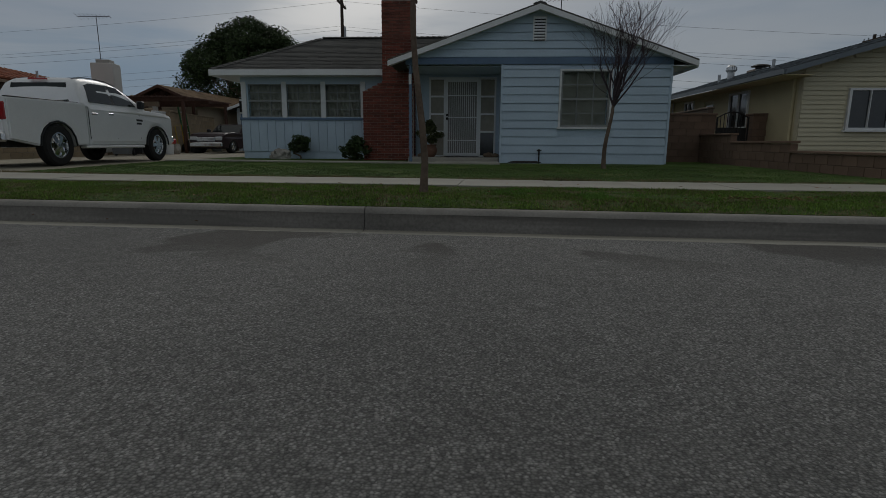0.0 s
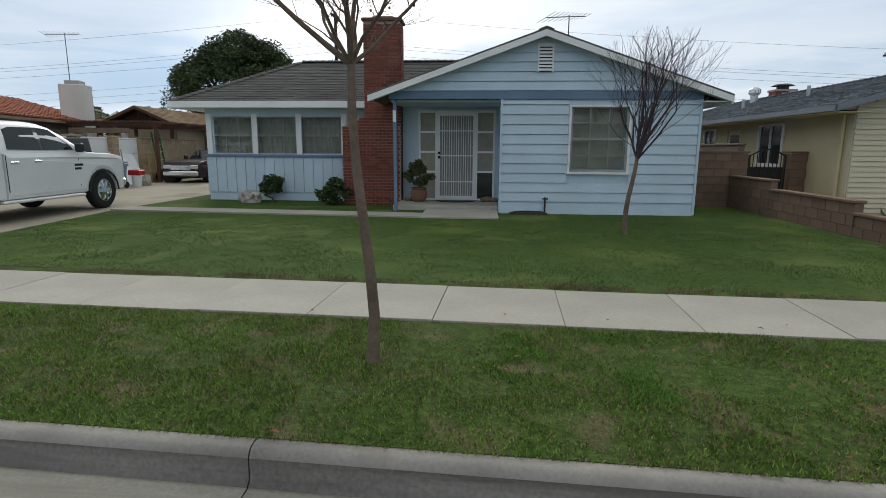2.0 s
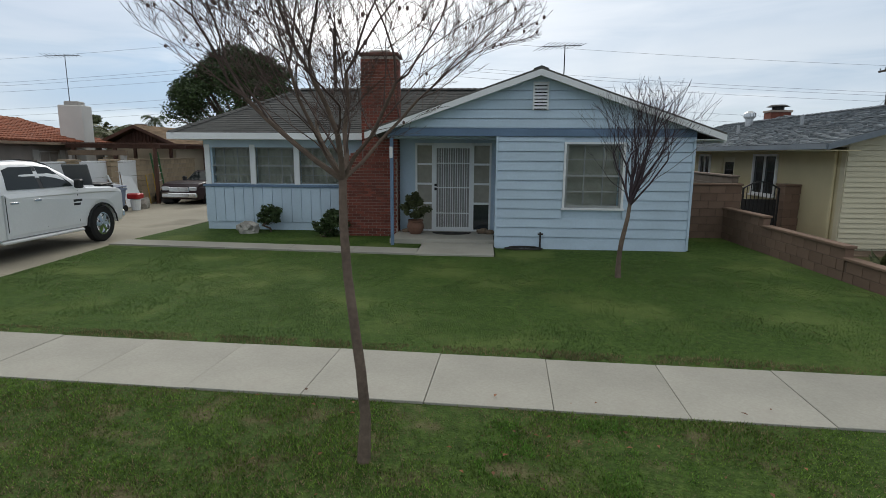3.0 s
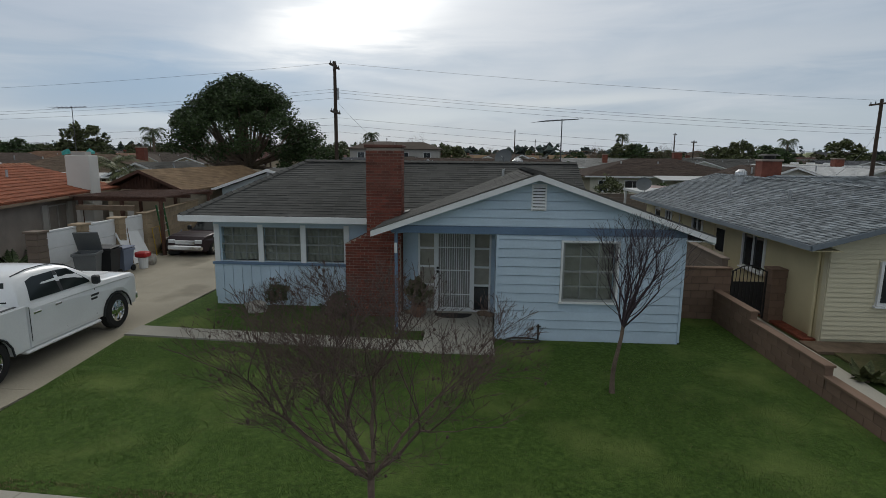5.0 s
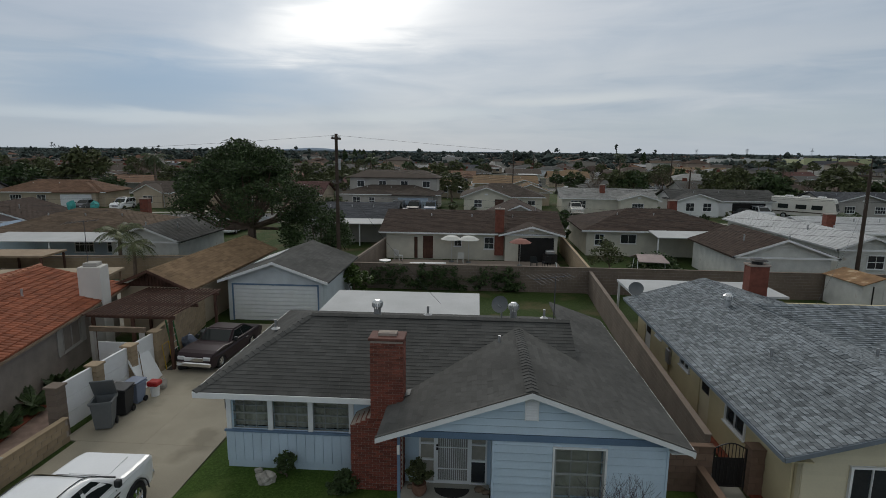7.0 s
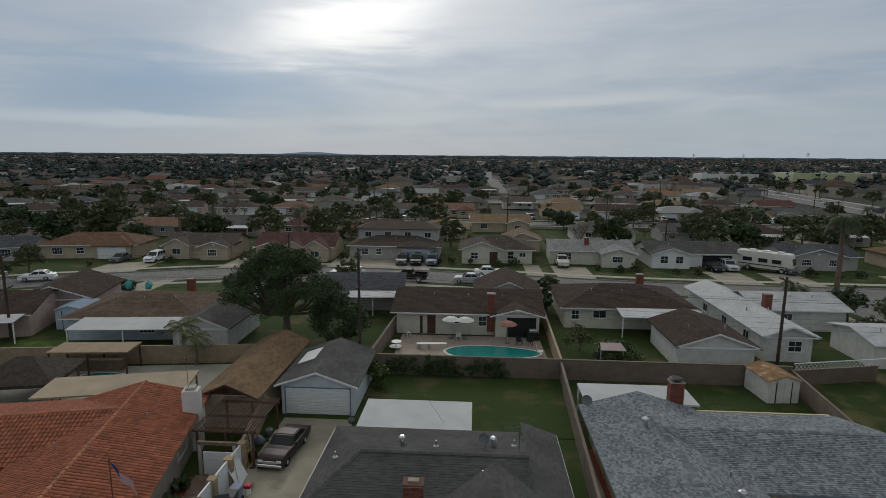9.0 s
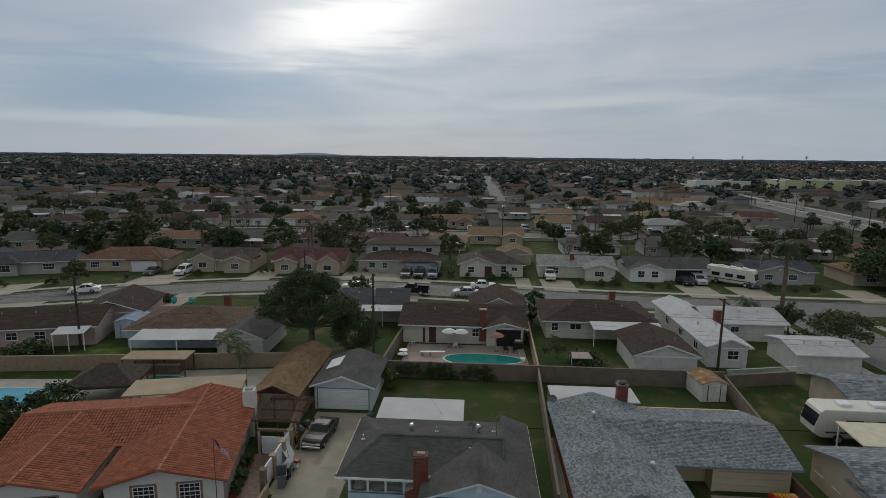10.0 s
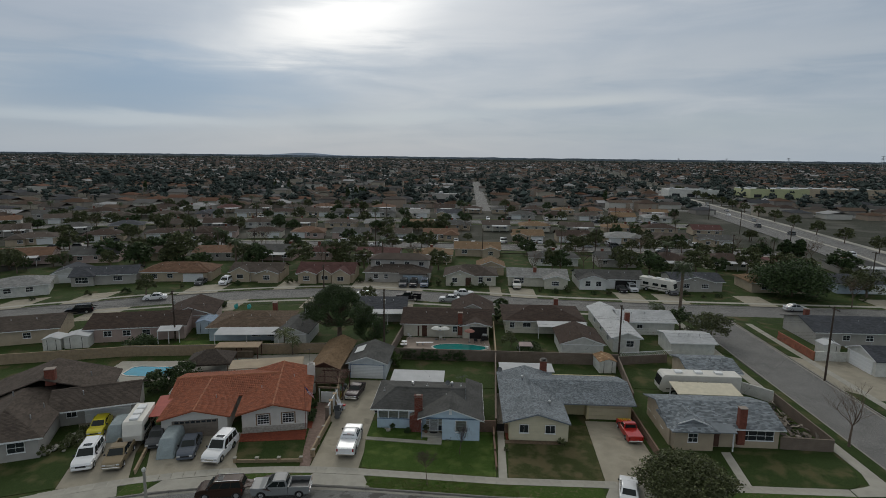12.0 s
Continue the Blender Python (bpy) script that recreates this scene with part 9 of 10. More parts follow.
def crew_cabin(t, pm, belt, H):
    """A long rounded four-door cabin with curved roof and raked windscreen."""
    line = [(-0.90, belt), (-0.87, belt + 0.3), (-0.80, H - 0.12), (-0.66, H - 0.035), (-0.3, H), (0.1, H + 0.005), (0.45, H - 0.02), (0.7, H - 0.09), (0.95, H - 0.24), (1.2, H - 0.42), (1.42, belt + 0.04), (1.5, belt)]
    wide = lambda z: 0.965 - 0.24 * ((z - belt) / (H - belt)) ** 1.2
    mb, n = Mesher(), 13
    for y, z in line:
        half = [(wide(belt), belt - 0.03), (wide(belt + (z - belt) * 0.5), belt + (z - belt) * 0.5), (wide(belt + (z - belt) * 0.82), belt + (z - belt) * 0.82),
                (wide(z) - 0.02, belt + (z - belt) * 0.93), (wide(z) - 0.09, z - 0.018), (wide(z) * 0.5, z - 0.004)]
        mb.v += [(x, y, q) for x, q in half] + [(0.0, y, z)] + [(-x, y, q) for x, q in reversed(half)]
    for i in range(len(line) - 1):
        mb.f += [(i * n + j, i * n + j + 1, (i + 1) * n + j + 1, (i + 1) * n + j) for j in range(n - 1)]
    mb.f += [tuple(range(n - 1, -1, -1)), tuple(range((len(line) - 1) * n, len(line) * n))]
    cabin = part("cabin", mb, pm, t, smooth=True)
    top = lambda y: next(z0 + (z1 - z0) * (y - y0) / (y1 - y0) for (y0, z0), (y1, z1) in zip(line, line[1:]) if y <= y1)

    def side_pane(name, pts, s, material, off):
        q = [(s * (wide(z) + off), y, z) for y, z in pts]
        part(name, Mesher().slab(q if s > 0 else q[::-1], (-s * 0.02, 0, 0)), material, cabin)

    for s in (-1, 1):
        side_pane("side_window", [(0.30, belt + 0.05), (1.12, belt + 0.05), (1.06, belt + 0.13), (0.62, H - 0.155), (0.30, H - 0.13)], s, CAR_GLASS, 0.006)
        side_pane("side_window", [(-0.60, belt + 0.06), (0.20, belt + 0.05), (0.20, H - 0.13), (-0.35, H - 0.135), (-0.53, H - 0.19)], s, CAR_GLASS, 0.006)
        side_pane("pillar_trim", [(0.205, belt + 0.05), (0.295, belt + 0.05), (0.295, H - 0.13), (0.205, H - 0.13)], s, BLACK_PLASTIC, 0.004)
        part("roof_channel", Mesher().pipe([(s * (wide(top(y)) - 0.085), y, top(y) + 0.0) for y in (-0.7, -0.3, 0.1, 0.45, 0.7, 0.95, 1.2)], 0.012, 4), BLACK_PLASTIC, cabin, "dark roof seam")
    screen = Mesher()
    ys = (0.66, 0.8, 0.95, 1.08, 1.2, 1.31, 1.4)
    for y0, y1 in zip(ys, ys[1:]):
        a, b = wide(top(y0)) - 0.12, wide(top(y1)) - 0.12
        screen.slab([(-a, y0, top(y0) + 0.012), (-b, y1, top(y1) + 0.012), (b, y1, top(y1) + 0.012), (a, y0, top(y0) + 0.012)], (0, 0, -0.01))
    part("windscreen", screen, CAR_GLASS, cabin)
    part("rear_window", Mesher().slab([(0.7, -0.895, belt + 0.06), (-0.7, -0.895, belt + 0.06), (-0.62, -0.83, H - 0.16), (0.62, -0.83, H - 0.16)], (0, 0.02, 0)), CAR_GLASS, cabin)
    part("wiper_cowl", B().box(-0.78, 0.78, 1.40, 1.52, belt - 0.01, belt + 0.035, 0.012), BLACK_PLASTIC, cabin)
    return cabin


def car(name, label, x, y, rot, col, L=4.6, W=1.8, H=1.45, wr=0.32, wb=2.7, fo=0.9, hood=0.95, belt=0.92, nose=0.72, tail=0.95, cab=(-1.75, 1.0), roof=(-0.95, 0.25), gc=0.2, bed=False,
        pillars=(0.5,), group="", chrome=False, z=0.03, spokes=6, cat="car", own_cabin=False, edge=0.055):
    """A vehicle with its nose towards +y before the turn."""
    t = thing(name, label, cat, pose(x, y, z, 0, 0, rot), group)
    pm = paint(col)
    fa, ra, R = L / 2 - fo, L / 2 - fo - wb, wr * 1.2
    yb = -L / 2
    back = cab[0] - 0.02 if bed else yb
    low = [(yb + 0.04, gc)] + arch(ra, R, gc) + arch(fa, R, gc) + [(L / 2 - 0.08, gc)]
    if bed:
        low = [(back, gc)] + arch(fa, R, gc) + [(L / 2 - 0.08, gc)]
    top = [(L / 2 - 0.02, gc + 0.2), (L / 2, gc + 0.3), (L / 2 - 0.01, nose - 0.14), (L / 2 - 0.06, nose - 0.03), (L / 2 - 0.18, nose + (hood - nose) * 0.4), (L / 2 - 0.45, nose + (hood - nose) * 0.75), (cab[1] + 0.5, hood), (cab[1] + 0.1, belt)]
    top += [(back, belt)] if bed else [(cab[0] - 0.05, belt), (yb + 0.22, tail), (yb, tail - 0.12), (yb - 0.0, gc + 0.22)]
    part("body", profile_body(low + top, W, edge, 0.08, L, 0.04, belt - 0.15), pm, t, smooth=False)
    part("underbody", B().box(-W / 2 + 0.22, W / 2 - 0.22, yb + 0.15, L / 2 - 0.15, gc - 0.02, gc + 0.3), RUBBER, t)
    if bed:
        side = [(back - 0.02, gc + 0.02), (back - 0.02, belt + 0.02), (yb, belt + 0.0), (yb, gc + 0.12)] + [(q, z_) for q, z_ in arch(ra, R, gc + 0.0)]
        for s in (-1, 1):
            bm = bmesh.new()
            f = bm.faces.new([bm.verts.new((0, q, z_)) for q, z_ in side])
            r = bmesh.ops.extrude_face_region(bm, geom=[f])
            for e in r["geom"]:
                if isinstance(e, bmesh.types.BMVert):
                    e.co.x = -0.13 * s
            bmesh.ops.recalc_face_normals(bm, faces=bm.faces[:])
            bmesh.ops.bevel(bm, geom=[e for e in bm.edges if abs(e.verts[0].co.x - e.verts[1].co.x) < 1e-6], offset=0.03, segments=2, affect="EDGES")
            part("bed_side", Mesher().take(bm, pose(s * (W / 2 - 0.015), 0, 0)), pm, t)
        part("tailgate", B().box(-W / 2 + 0.13, W / 2 - 0.13, yb, yb + 0.1, gc + 0.25, belt - 0.02, 0.02), pm, t)
        part("bed_floor", B().box(-W / 2 + 0.1, W / 2 - 0.1, yb + 0.1, back - 0.03, 0.62, 0.72), BLACK_PLASTIC, t, "dark bed liner")
        part("bed_front", B().box(-W / 2 + 0.12, W / 2 - 0.12, back - 0.1, back - 0.03, 0.72, belt - 0.03), pm, t)
    if own_cabin:
        crew_cabin(t, pm, belt, H)
    else:
        box_cabin(t, pm, W, H, belt, cab, roof, pillars, cat)
    trim = CHROME if chrome else BLACK_PLASTIC
    part("front_bumper", B().box(-W / 2 * 0.9, W / 2 * 0.9, L / 2 - 0.1, L / 2 + 0.06, gc + 0.06, gc + 0.26, 0.04), CHROME if chrome else pm, t)
    part("rear_bumper", B().box(-W / 2 * 0.9, W / 2 * 0.9, yb - 0.07, yb + 0.06, gc + 0.08, gc + 0.27, 0.04), CHROME if chrome else pm, t)
    part("grille", B().box(-W / 2 * 0.5, W / 2 * 0.5, L / 2 - 0.02, L / 2 + 0.02, gc + 0.3, nose - 0.08, 0.015), trim, t)
    for s in (-1, 1):
        part("headlight", B().box(s * W / 2 * 0.69 - 0.17, s * W / 2 * 0.69 + 0.17, L / 2 - 0.09, L / 2 + 0.015, nose - 0.22, nose - 0.05, 0.03), LAMP_CLEAR, t)
        part("taillight", B().box(s * (W / 2 - 0.14) - 0.09, s * (W / 2 - 0.14) + 0.09, yb - 0.015, yb + 0.06, tail - 0.36 if not bed else belt - 0.42, tail - 0.12 if not bed else belt - 0.08, 0.02), LAMP_RED, t)
        part("mirror", B().box(s * (W / 2 + 0.09) - 0.08, s * (W / 2 + 0.09) + 0.08, cab[1] - 0.36, cab[1] - 0.22, belt + 0.0, belt + 0.2, 0.03), BLACK_PLASTIC, t)
        for yy in (fa, ra):
            wheel(t, s * (W / 2 - 0.13), yy, wr, 0.24, spokes, CHROME if chrome else ALU)
        for k in () if y > 70 else pillars[:2] or (0.5,):
            yy = cab[0] + (cab[1] - cab[0]) * k
            part("door_handle", B().box(s * W / 2 - 0.012 - 0.02, s * W / 2 - 0.012 + 0.02, yy - 0.3, yy - 0.12, belt - 0.2, belt - 0.155, 0.006), CHROME if chrome else pm, t)
            part("door_seam", B().box(s * (W / 2 - 0.022) - 0.004, s * (W / 2 - 0.022) + 0.004, yy - 0.006, yy + 0.006, gc + 0.15, belt - 0.06), BLACK_PLASTIC, t)
    return t


WHITE_P, SILVER, DARKGREY, BLACK_P, RED_P, MAROON_P = (0.78, 0.79, 0.80), (0.38, 0.40, 0.42), (0.09, 0.095, 0.1), (0.012, 0.012, 0.014), (0.42, 0.015, 0.012), (0.045, 0.032, 0.035)
PICKUP = dict(L=5.82, W=2.0, H=1.94, wr=0.41, wb=3.56, fo=0.98, hood=1.27, belt=1.32, nose=1.16, tail=1.3, cab=(-0.72, 1.42), roof=(-0.5, 0.62), gc=0.42, bed=True, pillars=(0.46,), chrome=True, cat="pickup truck")
SUV = dict(L=4.9, W=1.95, H=1.78, wr=0.37, wb=2.85, fo=0.92, hood=1.1, belt=1.1, nose=0.85, tail=1.12, cab=(-2.36, 1.2), roof=(-2.1, 0.4), gc=0.28, pillars=(0.36, 0.66), cat="suv")
SEDAN = dict(L=4.7, W=1.8, H=1.45, pillars=(0.5,), cat="sedan")
tr = car("pickup_truck", "white crew-cab pickup truck with chrome wheels on the driveway", -10.28, 13.05, 1.0, WHITE_P, **{**PICKUP, "own_cabin": True, "edge": 0.1, "hood": 1.3, "nose": 1.2, "wb": 3.66, "fo": 0.93, "wr": 0.43})
for s in (-1, 1):
    part("door_seam", B().box(s * 0.979 - 0.004, s * 0.979 + 0.004, -0.706, -0.694, 0.57, 1.27), BLACK_PLASTIC, tr)
    part("door_seam", B().box(s * 0.979 - 0.004, s * 0.979 + 0.004, 1.204, 1.216, 0.57, 1.27), BLACK_PLASTIC, tr)
    part("door_handle", B().box(s * 0.988 - 0.02, s * 0.988 + 0.02, -0.62, -0.42, 1.1, 1.15, 0.01), CHROME, tr, "chrome handle")
    part("badge", B().box(s * 0.99 - 0.006, s * 0.99 + 0.006, 1.05, 1.32, 1.02, 1.07).box(s * 0.99 - 0.006, s * 0.99 + 0.006, 1.05, 1.26, 0.94, 0.99), BLACK_PLASTIC, tr, "small dark lettering bars")
    part("wheel_lip", Mesher().pipe([(s * 0.985, q, z_) for q, z_ in arch(1.98, 0.515, 0.42)], 0.02, 4), BLACK_PLASTIC, tr)
    part("wheel_lip", Mesher().pipe([(s * 0.985, q, z_) for q, z_ in arch(-1.68, 0.515, 0.42)], 0.02, 4), BLACK_PLASTIC, tr)
    part("running_board", B().box(s * 0.93 - 0.09, s * 0.93 + 0.09, -0.9, 1.3, 0.36, 0.42, 0.02), WHITE, tr)
part("bed_cover", B().box(-0.86, 0.86, -2.8, -0.93, 1.3, 1.335, 0.012), paint(WHITE_P), tr, "white hard bed cover")
for s in (-1, 1):
    part("bed_rail", B().box(s * 0.915 - 0.035, s * 0.915 + 0.035, -2.86, -0.95, 1.325, 1.35, 0.008), BLACK_PLASTIC, tr, "black bed rail cap")
part("hood_bulge", Mesher().slab([(-0.52, 1.6, 1.325), (0.52, 1.6, 1.325), (0.46, 2.5, 1.30), (-0.46, 2.5, 1.30)], (0, 0, -0.08)), paint(WHITE_P), tr)
part("brake_light", B().box(-0.2, 0.2, -0.86, -0.80, 1.84, 1.88), LAMP_RED, tr)
old = car("classic_coupe", "dark maroon classic coupe with chrome bumper on the driveway", -12.4, 26.45, 175, MAROON_P, L=4.62, W=1.74, H=1.32, wr=0.31, wb=2.74, fo=0.78, hood=0.93, belt=0.88, nose=0.78, tail=0.85, cab=(-1.65, 0.75),
          roof=(-0.75, 0.1), gc=0.22, chrome=True, cat="classic car", pillars=(0.5,))
for s in (-1, 1):
    part("tail_lamp", B().box(s * 0.62 - 0.12, s * 0.62 + 0.12, -2.335, -2.3, 0.55, 0.7, 0.03), mat("dark_red_lamp", (0.05, 0.012, 0.012), rough=0.3, bump=0) if s < 0 else bpy.data.materials["dark_red_lamp"], old)
for ob in old.children:
    if ob.name.startswith("taillight"):
        ob.data.materials[0] = bpy.data.materials["dark_red_lamp"]


car("suv", "white compact suv parked on the concrete driveway", -37.15, 8.2, 198, WHITE_P, **SUV)
car("pickup_truck", "old tan and brown pickup parked beside the suv", -34.1, 8.7, 195, (0.24, 0.19, 0.12), **{**PICKUP, "L": 5.3, "W": 1.9, "H": 1.72, "belt": 1.12, "hood": 1.08, "nose": 0.95, "gc": 0.34, "wr": 0.36, "wb": 3.2})
car("hatchback", "yellow hatchback behind the suv", -40.2, 14.5, 196, (0.55, 0.48, 0.02), L=4.0, W=1.7, H=1.48, cab=(-1.8, 0.9), roof=(-1.4, 0.2), wb=2.5, cat="car")
car("sedan", "dark blue-grey sedan on the tile house driveway", -27.6, 10.9, 194, (0.11, 0.125, 0.15), **SEDAN)
car("suv", "large white suv with chrome on the tile house driveway", -24.0, 10.6, 178, WHITE_P, **{**SUV, "L": 5.2, "H": 1.92, "wr": 0.41, "chrome": True})
car("pickup_truck", "grey pickup parked at the kerb", -15.0, 4.0, 97, (0.22, 0.23, 0.23), **{**PICKUP, "H": 1.75, "belt": 1.15, "hood": 1.1, "gc": 0.34, "L": 5.5, "wr": 0.37})
car("suv", "dark brown boxy suv parked at the kerb", -20.7, 3.3, 99, (0.05, 0.03, 0.022), **{**SUV, "L": 4.3, "H": 1.75, "W": 1.8})
car("coupe", "small white sports coupe at the apron", 18.6, 5.9, -15, WHITE_P, L=4.3, W=1.75, H=1.3, belt=0.85, hood=0.85, nose=0.65, tail=0.85, gc=0.16)
rc = car("pickup_truck", "low bright red pickup with yellow flames on its hood", 22.0, 17.7, 2, RED_P, **{**PICKUP, "L": 4.9, "W": 1.75, "H": 1.55, "belt": 1.02, "hood": 1.0, "nose": 0.82, "gc": 0.28, "wr": 0.33, "wb": 2.9, "fo": 0.85, "cab": (-0.5, 1.0), "roof": (-0.35, 0.3)})
part("bed_cover", B().box(-0.76, 0.76, -2.4, -0.56, 1.0, 1.04, 0.015), paint(RED_P), rc, "red hard bed cover")
for a, b in ((-0.62, 0.5), (-0.36, 0.85), (-0.1, 0.6), (0.14, 0.9), (0.4, 0.55), (0.62, 0.8)):
    part("flame", B().slab([(a - 0.11, 2.05, 0.975), (a + 0.11, 2.05, 0.975), (a + 0.05, 2.05 - b * 0.6, 1.012), (a, 2.05 - b, 1.02), (a - 0.05, 2.05 - b * 0.6, 1.012)], (0, 0, 0.012)), paint((0.75, 0.5, 0.03)), rc, "yellow flame paint")
car("sedan", "dark sedan in the shade beside the covered van", -32.2, 12.6, 195, DARKGREY, **{**SEDAN, "L": 4.3, "W": 1.65})
car("station_wagon", "white wagon parked on the far street", -20.8, 77.6, 92, WHITE_P, **{**SUV, "H": 1.6})
car("pickup_truck", "black pickup parked on the far street", -10.4, 76.0, 86, BLACK_P, **PICKUP)
car("sedan", "white sedan parked on the far street", 2.0, 81.4, -88, WHITE_P, **SEDAN)
car("coupe", "silver coupe parked on the far street", -1.2, 75.9, 90, SILVER, **SEDAN)
car("suv", "dark suv in a far driveway", -13.2, 89.5, 180, DARKGREY, **SUV)
car("suv", "black suv in a far driveway", -10.6, 89.4, 180, BLACK_P, **SUV)
car("suv", "blue-grey suv in a far driveway", -7.9, 89.6, 180, (0.12, 0.15, 0.2), **SUV)
car("suv", "white suv in a far driveway", -57.6, 87.4, 184, WHITE_P, **SUV)
car("sedan", "dark sedan in a far driveway", -63.5, 86.6, 186, DARKGREY, **SEDAN)
car("pickup_truck", "pale pickup in a far driveway", 15.0, 90.5, 180, (0.5, 0.49, 0.45), **PICKUP)
car("sedan", "dark sedan before the open garage", 40.5, 88.6, 180, BLACK_P, **SEDAN)
car("suv", "silver suv before the open garage", 43.2, 89.4, 180, SILVER, **SUV)
car("suv", "dark suv beside the trailer", 52.0, 87.5, 180, DARKGREY, **SUV)
car("sedan", "white sedan on the bend of the far street", -66.5, 71.5, 112, WHITE_P, **SEDAN)
car("suv", "black suv on the bend of the far street", -75.5, 60.0, 118, BLACK_P, **SUV)
car("suv", "silver suv by the tan-roofed house", -28.8, 70.5, 0, SILVER, **SUV)
car("suv", "white suv by the tan-roofed house", -29.2, 64.8, 0, WHITE_P, **SUV)
car("sedan", "silver sedan at the junction", 74, 74.8, -88, SILVER, **SEDAN)
car("sedan", "dark sedan in the corner yard", 79, 39, 80, DARKGREY, **SEDAN)
car("sedan", "white sedan behind the red wall", 66, 52.5, 10, WHITE_P, **SEDAN)
PROTO = [car("sedan", "parked sedan in the further streets", -30, 148.8, 90, WHITE_P, group="parked cars", **SEDAN), car("suv", "parked suv in the further streets", -48, 148.6, 90, DARKGREY, group="parked cars", **SUV),
         car("sedan", "parked silver sedan in the further streets", 24, 148.8, 90, SILVER, group="parked cars", **SEDAN), car("suv", "parked white suv in the further streets", 55, 160, 0, WHITE_P, group="parked cars", **SUV)]
rng = random.Random(5)
for i in range(46):
    st = rng.choice((152, 152, 227))
    x = rng.uniform(-170, 100)
    o = rng.choice((-3.2, 3.2, 9.5, 9.5))
    copy_thing(rng.choice(PROTO), pose(x, st + bend(x) + o, 0.0, 0, 0, 90 + rng.choice((0, 180)) if abs(o) < 4 else rng.choice((0, 180))))
for i in range(10):
    copy_thing(rng.choice(PROTO), pose(122 + i * 5 + 6 * (i % 2), 120 + i * 26, 0.02, 0, 0, -10))


def motorhome(x, y, rot, L, label, W=2.45, H=3.1):
    t = thing("motorhome", label, "motorhome", pose(x, y, 0.03, 0, 0, rot))
    bm = profile_body([(-L / 2, 0.55), (L / 2 - 0.6, 0.55), (L / 2, 0.9), (L / 2 + 0.05, 1.5), (L / 2 - 0.35, H - 0.25), (L / 2 - 0.6, H), (-L / 2, H)], W, 0.08, 0.0, L, 0.0, 5)
    part("body", bm, mat("motorhome_white", (0.66, 0.64, 0.58), rough=0.45, var=0.05), t)
    for s in (-1, 1):
        part("stripe", B().box(s * W / 2 - 0.004, s * W / 2 + 0.004, -L / 2 + 0.3, L / 2 - 0.8, 1.05, 1.2), SHINGLE_UMB, t, "tan stripe")
        for yy in (-L * 0.3, -L * 0.02, L * 0.22):
            part("side_window", B().box(s * W / 2 - 0.008, s * W / 2 + 0.008, yy - 0.7, yy + 0.7, 1.6, 2.25), CAR_GLASS, t)
        for yy in (L * 0.32, -L * 0.28):
            wheel(t, s * (W / 2 - 0.15), yy, 0.45, 0.28)
    if L > 6:
        part("windscreen", B().slab([(-W / 2 + 0.2, L / 2 + 0.02, 1.5), (W / 2 - 0.2, L / 2 + 0.02, 1.5), (W / 2 - 0.2, L / 2 - 0.26, 2.6), (-W / 2 + 0.2, L / 2 - 0.26, 2.6)], (0, 0.03, 0.0)), CAR_GLASS, t)
    for yy in (-L * 0.25, 0, L * 0.25):
        part("roof_unit", B().box(-0.45, 0.45, yy - 0.5, yy + 0.5, H, H + 0.25, 0.04), WHITE, t)
    return t


motorhome(34.7, 29.8, 89, 10.8, "long white and tan motorhome behind the corner house")
motorhome(49.4, 89.3, 228, 8.6, "white travel trailer with dark graphics across the far street", H=3.3)
motorhome(-34.7, 13.4, 195, 5.4, "white camper on an old truck", W=2.2, H=2.9)


def covered_van(x, y, rot, L, W, H, label):
    t = thing("covered_vehicle", label, "covered car", pose(x, y, 0.03, 0, 0, rot))
    bm = bmesh.new()
    bmesh.ops.create_grid(bm, x_segments=14, y_segments=26, size=1)
    for v in bm.verts:
        u, w = v.co.x, v.co.y
        h = H * (1 - max(abs(u), abs(w)) ** 10 * 0.96) * (0.92 + 0.08 * math.cos(w * 1.4)) - (0.55 if w > 0.62 else 0) * (1 - abs(u) ** 8)
        v.co = Vector((u * W / 2, w * L / 2, max(0.03, h + 0.05 * noise.noise(Vector((u * 3, w * 6, 1))))))
    part("cover", Mesher().take(bm), CANVAS, t, smooth=True)
    for s in (-1, 1):
        for yy in (L * 0.3, -L * 0.3):
            wheel(t, s * (W / 2 - 0.2), yy, 0.33, 0.2)


covered_van(-29.9, 11.3, 193, 4.9, 1.9, 1.9, "vehicle under a blue-grey canvas cover")
covered_van(-37.5, 14.0, 194, 4.4, 1.8, 1.7, "vehicle under a grey-blue canvas cover beside the yellow car")


